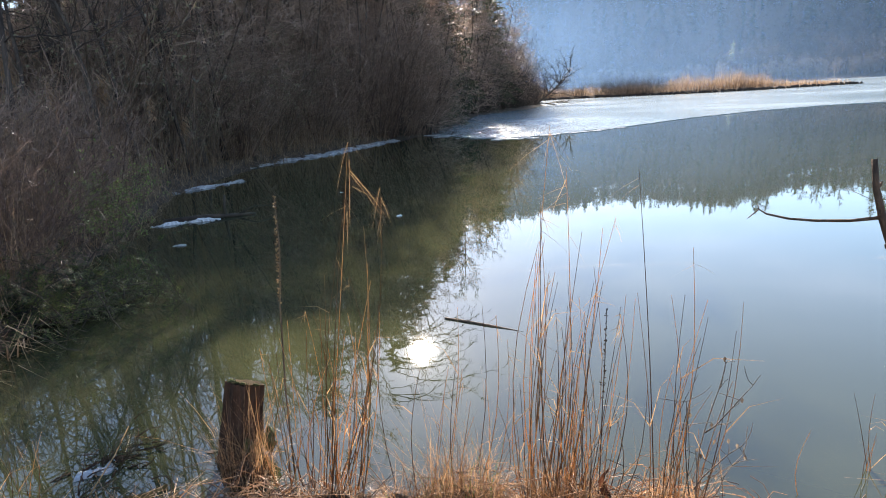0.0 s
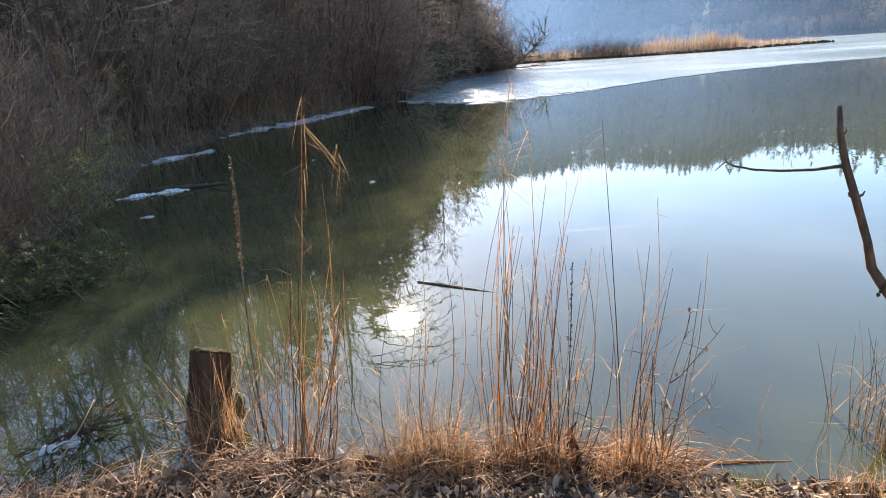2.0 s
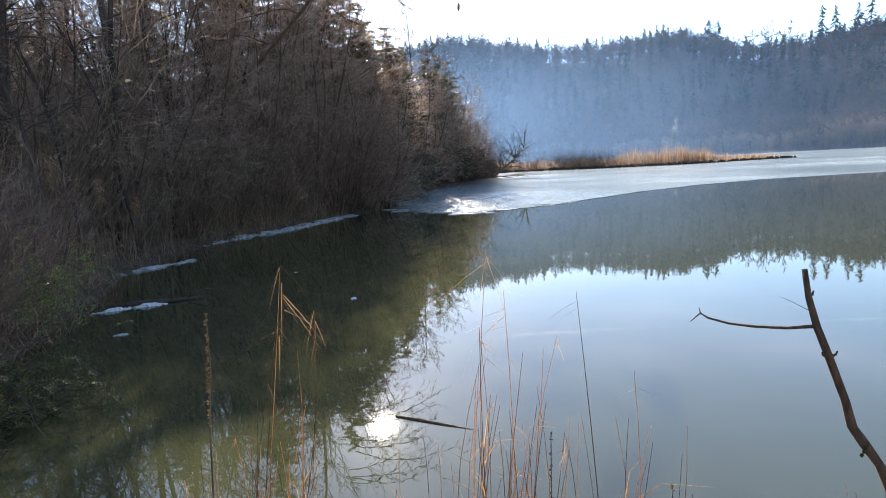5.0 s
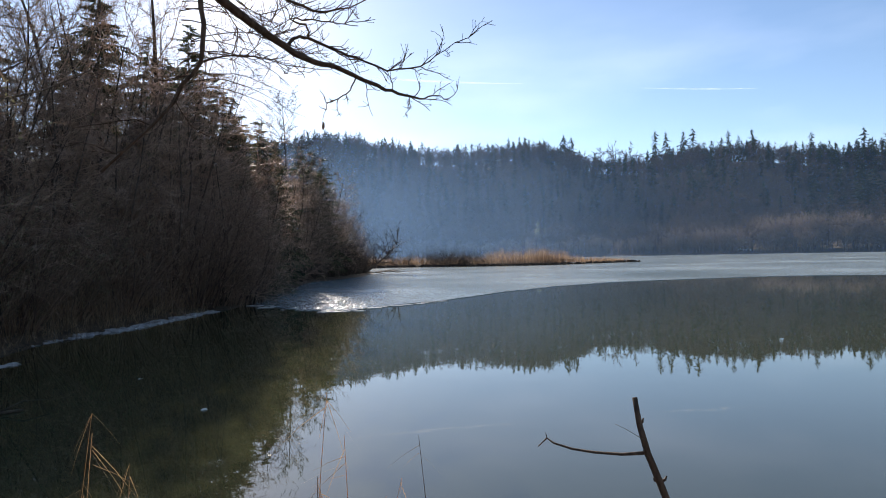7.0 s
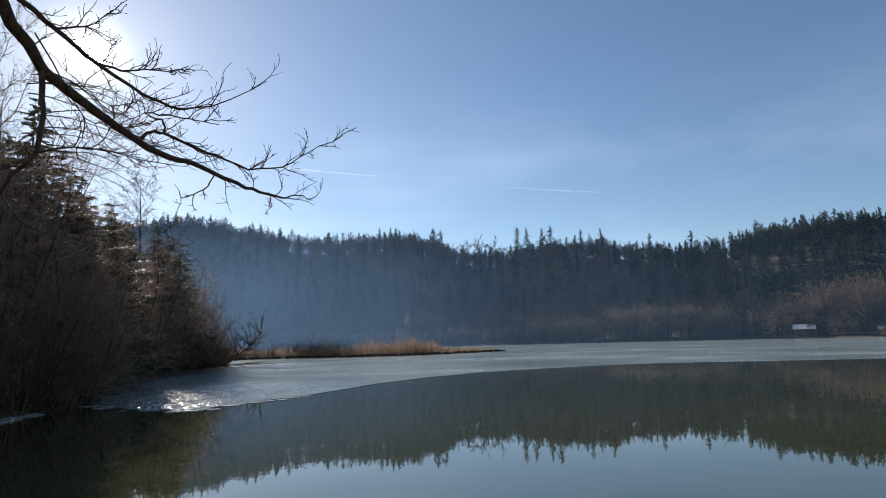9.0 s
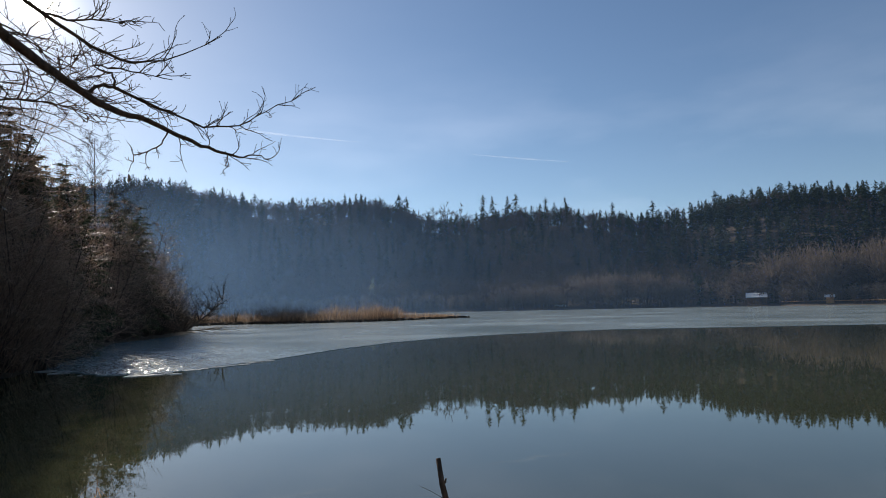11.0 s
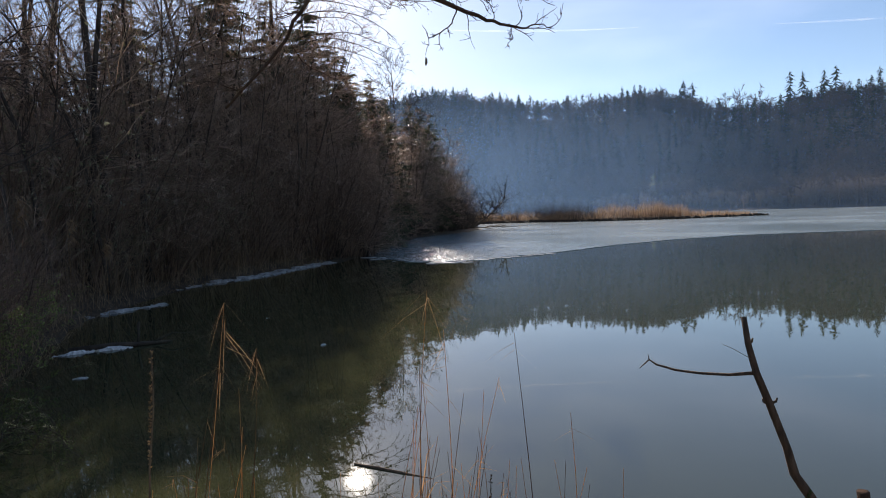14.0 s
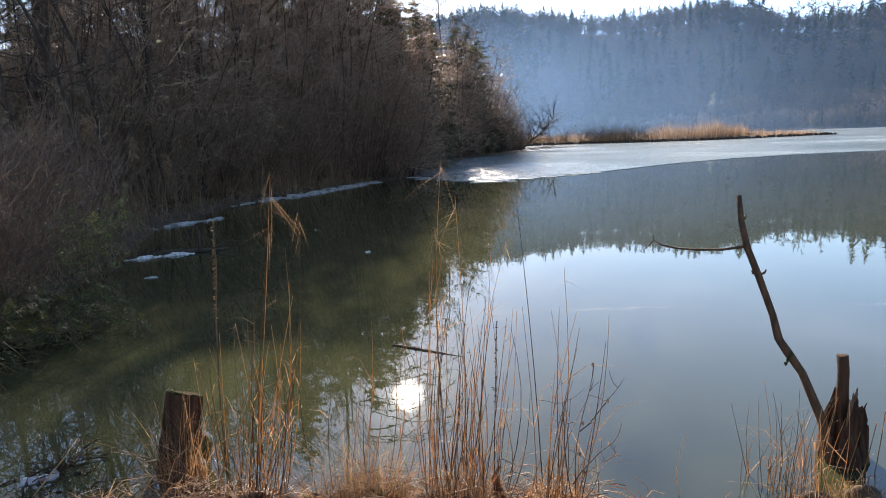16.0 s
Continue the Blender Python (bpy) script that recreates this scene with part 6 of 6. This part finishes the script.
build_tussock(158, -0.42, 2.52, 0.12, 0.24, 90, 0.02, "low dry tan sedge tussock on the bank")
build_tussock(159, 1.28, 2.2, 0.08, 0.1, 120, 0.7, "small tuft of fresh green grass")
build_tussock(160, -2.0, 2.42, 0.2, 0.14, 160, 0.0, "low dry grass tuft at the water's edge")


def build_post():
    """Weathered stump of a post, split by weather, standing at the water's edge."""
    rng = np.random.default_rng(161)
    ob = empty("old_post", (-1.36, 3.06, -0.2))
    s = Shape()
    sides = 20
    u = np.linspace(0, 1, 9)
    lump = 1 + 0.12 * np.sin(np.arange(sides) * 2.4)[None, :] - 0.16 * (np.arange(sides) % 5 == 2)[None, :] + rng.normal(0, 0.03, (9, sides)) + 0.04 * np.sin(np.arange(sides) * 5.3)[None, :]
    pts = np.column_stack([-0.1 + 0.14 * u, 0 * u, u * 0.68])
    s.tube(pts, np.linspace(0.125, 0.095, 9), sides, True, lump)
    s.v[-1][:, 2] -= 0.36 * s.v[-1][:, 1] * np.clip((s.v[-1][:, 2] - 0.4) / 0.25, 0, 1)
    part("trunk", s, "rotten_wood", ob, "dark ridged weathered wood", False)
    s = Shape()
    a = np.arange(sides) * 2 * np.pi / sides
    ring = np.column_stack([0.042 + 0.093 * np.cos(a) * lump[8], 0.093 * np.sin(a) * lump[8], 0.687 - 0.0191 * np.cos(a) * lump[8] - 0.036 * np.sin(a) * lump[8]])
    s.put(np.vstack([ring, [[0.042, 0, 0.687]]]), [], [(i, (i + 1) % sides, sides) for i in range(sides)])
    part("cut_top", s, "cut_wood", ob, "dark mossy sawn top", False)
    for k in range(5):
        b = rng.uniform(3.6, 6.6)
        c = np.array([0.0 + 0.13 * math.cos(b), 0.12 * math.sin(b), rng.uniform(0.12, 0.3)])
        s = Shape()
        s.tube([c, c + (0.01, -0.01, 0.05), c + (0.0, -0.005, 0.11)], [0.015, 0.035, 0.01], 6)
        part("moss_cushion", s, "moss", ob, "olive moss cushion")
    for k in range(9):
        b = rng.uniform(2.9, 6.5)
        c = np.array([0.042 + 0.078 * math.cos(b), 0.078 * math.sin(b), 0.683 - 0.0191 * math.cos(b) - 0.03 * math.sin(b)])
        w = rng.uniform(0.012, 0.026)
        s = Shape()
        s.tube([c + (-w, 0, 0), c + (0, 0, 0.007), c + (w, 0.004, 0)], [0.003, 0.009, 0.003], 6)
        part("moss_cushion", s, "moss", ob, "olive moss cushion")
    return tagged(ob, "weathered dark wooden post stump at water's edge", "post")


build_post()


def build_broken_stump():
    rng = np.random.default_rng(171)
    ob = empty("broken_stump", (2.63, 2.96, -0.3))
    s = Shape()
    sides, rows = 34, 12
    a = np.arange(sides) * 2 * np.pi / sides
    # the rim is torn: high at the back beside the stub, with single teeth
    rim = 0.56 + 0.08 * np.cos(a - 1.9) + 0.05 * np.cos(3 * a) + rng.uniform(-0.05, 0.06, sides)
    ridge = 1 + 0.1 * np.sin(3 * a + 1) + 0.06 * np.sin(8 * a) + 0.04 * np.sin(13 * a + 2)
    verts = []
    for i in range(rows):
        f = i / (rows - 1)
        r = (0.136 - 0.012 * f - 0.04 * f ** 4) * ridge * (1 + rng.normal(0, 0.022, sides))
        verts.append(np.column_stack([r * np.cos(a), r * np.sin(a), f * rim]))
    for k, drop in ((0.72, 0.03), (0.4, 0.1)):
        verts.append(np.column_stack([0.082 * k * np.cos(a), 0.082 * k * np.sin(a), rim - drop + rng.normal(0, 0.025, sides)]))
    quads = [(i * sides + j, i * sides + (j + 1) % sides, (i + 1) * sides + (j + 1) % sides, (i + 1) * sides + j) for i in range(rows + 1) for j in range(sides)]
    s.put(np.vstack(verts + [[[0, 0, 0.5]]]), quads, [((rows + 1) * sides + j, (rows + 1) * sides + (j + 1) % sides, (rows + 2) * sides) for j in range(sides)])
    part("trunk", s, "rotten_wood", ob, "dark rotten splintered wood", False)
    s = Shape()
    s.tube([(-0.035, 0.0, 0.4), (-0.042, 0.0, 0.7), (-0.045, 0.0, 0.85), (-0.058, 0.0, 0.945)], [0.04, 0.034, 0.031, 0.031], 10, True, 1 + rng.normal(0, 0.05, (4, 10)))
    part("stub", s, "rotten_wood", ob, "upright dark sawn side stem")
    for x, y, z, h, w in ((-0.125, -0.03, 0.5, 0.27, 0.017), (-0.095, -0.05, 0.5, 0.23, 0.015), (-0.11, 0.02, 0.5, 0.17, 0.02), (0.0, -0.05, 0.48, 0.31, 0.036), (0.03, -0.04, 0.5, 0.24, 0.03), (-0.03, -0.07, 0.45, 0.26, 0.03), (0.065, -0.03, 0.48, 0.2, 0.02), (0.105, -0.02, 0.48, 0.23, 0.012), (0.1, -0.05, 0.44, 0.15, 0.02), (0.08, 0.05, 0.5, 0.15, 0.02), (0.02, 0.07, 0.5, 0.22, 0.03)):
        s = Shape()
        base = np.array([x * 0.84, y, z - 0.05])
        w *= 0.85
        s.tube([base, base + (rng.normal(0, 0.004), 0, h * 0.55), base + (rng.normal(0, 0.008), 0, h * 0.85), base + (rng.normal(0, 0.01), 0, h)], [w, w * 0.85, w * 0.5, 0.0015], 5)
        part("splinter", s, "rotten_wood", ob, "", False)
    for x, z, h in ((-0.065, 0.55, 0.16), (-0.05, 0.62, 0.13), (-0.03, 0.7, 0.08)):
        s = Shape()
        s.tube([(x, -0.092, z), (x + 0.012, -0.085, z + h * 0.5), (x + 0.02, -0.075, z + h)], [0.004, 0.009, 0.003], 4)
        part("splinter", s, "dead_wood", ob, "pale freshly torn splinter", False)
    for k in range(3):
        b = 4.0 + 0.5 * k
        vine = Shape()
        vine.tube([(0.175 * math.cos(b + g * 0.5), 0.175 * math.sin(b + g * 0.5), 0.06 + 0.5 * g + 0.05 * k) for g in np.linspace(0, 1, 6)], 0.003, 4, False)
        part("dry_stem", vine, "straw", ob)
    return tagged(ob, "rotten broken tree stump with splintered top", "stump")


build_broken_stump()


def build_forked_stick():
    rng = np.random.default_rng(181)
    ob = empty("forked_stick", (2.5, 2.95, -0.05))
    o = np.array([2.5, 2.95, -0.05])
    line = np.array([(2.56, 2.92, -0.15), (2.47, 2.93, 0.25), (2.34, 2.94, 0.55), (2.25, 2.95, 0.68), (2.2, 2.96, 0.76), (2.16, 2.96, 0.9), (2.06, 2.95, 1.14), (1.98, 2.93, 1.31), (1.96, 2.97, 1.45), (1.955, 3.0, 1.585)]) - o
    s = Shape()
    lump = 1 + rng.normal(0, 0.09, (10, 8))
    s.tube(line, [0.03, 0.027, 0.0245, 0.025, 0.023, 0.02, 0.019, 0.0185, 0.015, 0.014], 8, True, lump)
    for at_z, dx in ((1.02, 0.035), (1.05, -0.03), (1.45, 0.02), (0.7, -0.02), (1.37, -0.018)):
        k = int(np.argmin(np.abs(line[:, 2] + o[2] - at_z)))
        s.tube([line[k], line[k] + (dx, 0, 0.012), line[k] + (dx * 1.2, 0, 0.03)], [0.009, 0.007, 0.004], 5)
    part("stem", s, "stick_bark", ob)
    arm = np.array([(1.98, 2.93, 1.31), (1.9, 3.04, 1.275), (1.81, 3.18, 1.25), (1.73, 3.3, 1.24), (1.66, 3.4, 1.25), (1.635, 3.44, 1.27), (1.6, 3.49, 1.21)]) - o
    s = Shape()
    s.tube(arm, [0.0105, 0.0085, 0.0075, 0.0068, 0.006, 0.005, 0.003], 6)
    s.tube([arm[5], arm[5] + (0.0, 0.02, 0.03)], [0.004, 0.0015], 4)
    part("side_branch", s, "stick_bark", ob, "thin crooked side branch")
    s = Shape()
    s.tube(np.array([(1.96, 2.94, 1.38), (1.9, 3.0, 1.42), (1.86, 3.04, 1.44)]) - o, [0.002, 0.0015, 0.001], 3)
    part("twig", s, "twig", ob)
    s = Shape()
    for k in range(4):
        c = line[3] + (0.012 - 0.01 * k, -0.02, 0.01 - 0.02 * k)
        s.tube([c, c + (0, -0.005, -0.012), c + (0.002, -0.003, -0.025)], [0.006, 0.011, 0.002], 5)
    part("moss", s, "moss", ob, "tuft of yellow-green moss")
    return tagged(ob, "tall bare forked stick leaning by a stump", "branch")


build_forked_stick()


def build_floating():
    rng = np.random.default_rng(191)
    s = Shape()
    p = np.array([(-0.29, 5.21, 0.006), (-0.1, 5.11, 0.006), (0.12, 4.98, 0.003), (0.3, 4.88, 0.0), (0.44, 4.8, -0.003)])
    s.tube(p, [0.008, 0.014, 0.012, 0.007, 0.0015], 7, True, 1 + rng.normal(0, 0.12, (5, 7)))
    s.tube([p[1], p[1] + (0.05, -0.02, 0.02)], [0.005, 0.002], 4)
    tagged(new("floating_stick", s.mesh("floating_stick", "dead_wood")), "thin dark stick floating on the calm water", "stick")

    drift = empty("driftwood_heap", (-2.2, 2.98, 0.0))
    for k in range(70):
        s = Shape()
        a = rng.normal(0.95, 0.9)
        c = np.array([rng.normal(0, 0.12) , rng.normal(0, 0.2), rng.uniform(-0.005, 0.035)])
        d = np.array([math.cos(a), math.sin(a), rng.normal(0, 0.05)])
        pth = wander(rng, c, d, rng.uniform(0.06, 0.3), 4, 0.3)
        pth[:, 2] = np.clip(pth[:, 2], -0.01, 0.06)
        s.tube(pth, np.linspace(rng.uniform(0.002, 0.0065), 0.0015, 5), 4)
        part("twig", s, "rotten_wood", drift)
    s = Shape()
    s.tube([(-0.08, 0.42, 0.03), (0.05, 0.05, 0.06), (0.1, -0.34, 0.02)], [0.004, 0.0045, 0.004], 5)
    part("reed_stalk", s, "reed", drift, "pale broken reed stalk")
    tagged(drift, "heap of dark drift twigs at water's edge", "driftwood")
    lumpy_ice("ice_floe", "pale melting ice scrap among drift twigs", [(-2.34, 2.9), (-2.26, 2.92), (-2.18, 2.97), (-2.13, 3.02)], 0.1, 0.045, 12)
    tagged(outline_slab("weed_mat", [(-1.96, 2.67), (-1.84, 2.68), (-1.72, 2.78), (-1.74, 2.82), (-1.86, 2.77), (-1.97, 2.71)], -0.02, 0.003, "weed", 0.02, 13, 0.05), "ochre weed mat in the shallow water", "water weed")
    s = Shape()
    s.put([(-1.66, 3.12, 0.004), (-1.62, 3.145, 0.008), (-1.58, 3.14, 0.004), (-1.61, 3.115, 0.007)], [(0, 3, 2, 1)])
    tagged(new("fallen_leaf", s.mesh("fallen_leaf", "litter")), "single orange-brown leaf floating on water", "leaf")
    s = Shape()
    s.tube([(1.0, 2.5, 0.005), (1.2, 2.485, 0.012), (1.42, 2.47, 0.004), (1.6, 2.46, 0.0)], [0.003, 0.006, 0.005, 0.003], 6)
    tagged(new("floating_stick", s.mesh("floating_stick", "straw")), "pale thin stick afloat beside the bank", "stick")
    # branch lying half sunk off the wooded bank
    s = Shape()
    s.tube([(-5.6, 10.5, 0.03), (-5.0, 10.75, 0.05), (-4.5, 10.9, 0.03), (-4.1, 11.1, 0.02)], [0.05, 0.045, 0.035, 0.015], 7)
    s.tube([(-4.6, 10.88, 0.03), (-4.6, 10.9, 0.2), (-4.58, 10.9, 0.42)], [0.03, 0.026, 0.02], 6)
    s.tube([(-4.4, 10.95, 0.03), (-4.1, 11.1, 0.16), (-3.8, 11.3, 0.12)], [0.02, 0.014, 0.006], 5)
    tagged(new("sunken_branch", s.mesh("sunken_branch", "bark")), "dark branch half sunk off the wooded bank", "branch")


build_floating()


def build_twig_shrub():
    """Small leafless sapling with a few hanging dead leaves."""
    rng = np.random.default_rng(201)
    ob = empty("small_sapling", (0.9, 2.3, gz(0.9, 2.3)))
    o = np.array([0.9, 2.3, gz(0.9, 2.3)])
    s, lf = Shape(), Shape()
    stems = ([(0.9, 2.3, 0.12), (0.91, 2.28, 0.4), (0.93, 2.27, 0.6), (0.97, 2.26, 0.78), (0.985, 2.25, 0.9)], [(0.93, 2.27, 0.58), (1.0, 2.26, 0.66), (1.1, 2.25, 0.8)], [(0.9, 2.28, 0.3), (0.98, 2.27, 0.42), (1.08, 2.26, 0.52), (1.1, 2.25, 0.46)], [(0.9, 2.3, 0.15), (1.0, 2.28, 0.28), (1.05, 2.27, 0.42)], [(0.9, 2.3, 0.2), (0.86, 2.29, 0.5), (0.85, 2.28, 0.72)])
    for st in stems:
        p = np.array(st) - o
        fine = np.array([p[0]] + [a + (b - a) * f + (rng.normal(0, 0.004, 3) if f < 1 else 0) for a, b in zip(p[:-1], p[1:]) for f in (0.5, 1.0)])
        s.tube(fine, np.linspace(0.0034, 0.0013, len(fine)), 5)
        for k in range(6):
            i = rng.integers(1, len(fine))
            d = np.array([rng.normal(0.2, 0.6), rng.normal(0, 0.3), rng.uniform(0.1, 1)])
            tw = wander(rng, fine[i], d / np.linalg.norm(d), rng.uniform(0.05, 0.14), 3, 0.2)
            s.tube(tw, [0.0018, 0.0015, 0.0012, 0.001], 4, False)
            if rng.uniform() < 0.4:
                q = tw[3]
                lf.put([q, q + (0.008, 0, -0.01), q + (0.003, 0.004, -0.028), q + (-0.007, 0, -0.012)], [(0, 1, 2, 3)])
    part("twigwork", s, "twig", ob)
    part("dead_foliage", lf, "litter", ob, "small curled dead leaves", False)
    return tagged(ob, "small leafless sapling with few curled dead leaves", "sapling")


build_twig_shrub()


def build_mullein():
    rng = np.random.default_rng(211)
    ob = empty("dead_flower_stalk", (-1.05, 2.9, -0.1))
    s = Shape()
    p = np.array([(0, 0, 0), (0.01, 0, 0.6), (0.04, 0, 1.1), (0.075, 0, 1.4), (0.08, 0, 1.66)])
    s.tube(p, [0.006, 0.005, 0.0045, 0.004, 0.002], 5)
    part("stem", s, "dead_wood", ob)
    s = Shape()
    for k in range(90):
        f = rng.uniform(0, 1)
        c = p[2] + (p[4] - p[2]) * f
        a = rng.uniform(0, 6.28)
        d = np.array([math.cos(a), math.sin(a), 0.5]) * 0.011
        s.tube([c, c + d * 0.6, c + d], [0.002, 0.005, 0.001], 4, False)
    part("seed_spike", s, "plume", ob, "knobbly brown seed spike")
    return tagged(ob, "tall dead flower stalk with brown seed spike", "dead plant")


build_mullein()


def build_dock():
    rng = np.random.default_rng(221)
    ob = empty("dock_stalk", (0.52, 2.42, gz(0.52, 2.42) - 0.03))
    s = Shape()
    p = wander(rng, (0, 0, 0), (0.02, 0, 1), 1.05, 5, 0.03)
    s.tube(p, np.linspace(0.0034, 0.0015, 6), 5)
    part("stem", s, "rotten_wood", ob)
    s = Shape()
    for k in range(70):
        c = p[3] + (p[5] - p[3]) * rng.uniform(0, 1)
        d = rng.normal(0, 1, 3) * 0.004
        s.tube([c, c + d, c + d * 1.6], [0.001, 0.0026, 0.0008], 4, False)
    tagged(part("seed_spike", s, "rotten_wood", ob, "dark knobbly seeds"), "dark knobbly seeds", kind="stuff")
    for k in range(5):
        lf = Shape()
        d = np.array([rng.normal(0.15, 0.3), -0.2, rng.uniform(0.3, 0.8)])
        q = np.array([rng.normal(0.03 if k < 2 else 0.06, 0.04), -0.04, 0.08])
        if k < 2:
            d = np.array([0.02 + 0.06 * k, -0.05, 0.75])
        lf.blade([q + d * (0.42 if k < 2 else 0.28) * f + np.array([0.02 * math.sin(7 * f), 0, -0.06 * f * f]) for f in np.linspace(0, 1, 7)], 0.03 if k < 2 else 0.018, across(rng, d))
        part("dead_leaf", lf, "dock_leaf", ob, "curled rust-brown dead leaf", False)
    return tagged(ob, "dark dead dock stalk among tan reeds", "dead plant")


build_dock()
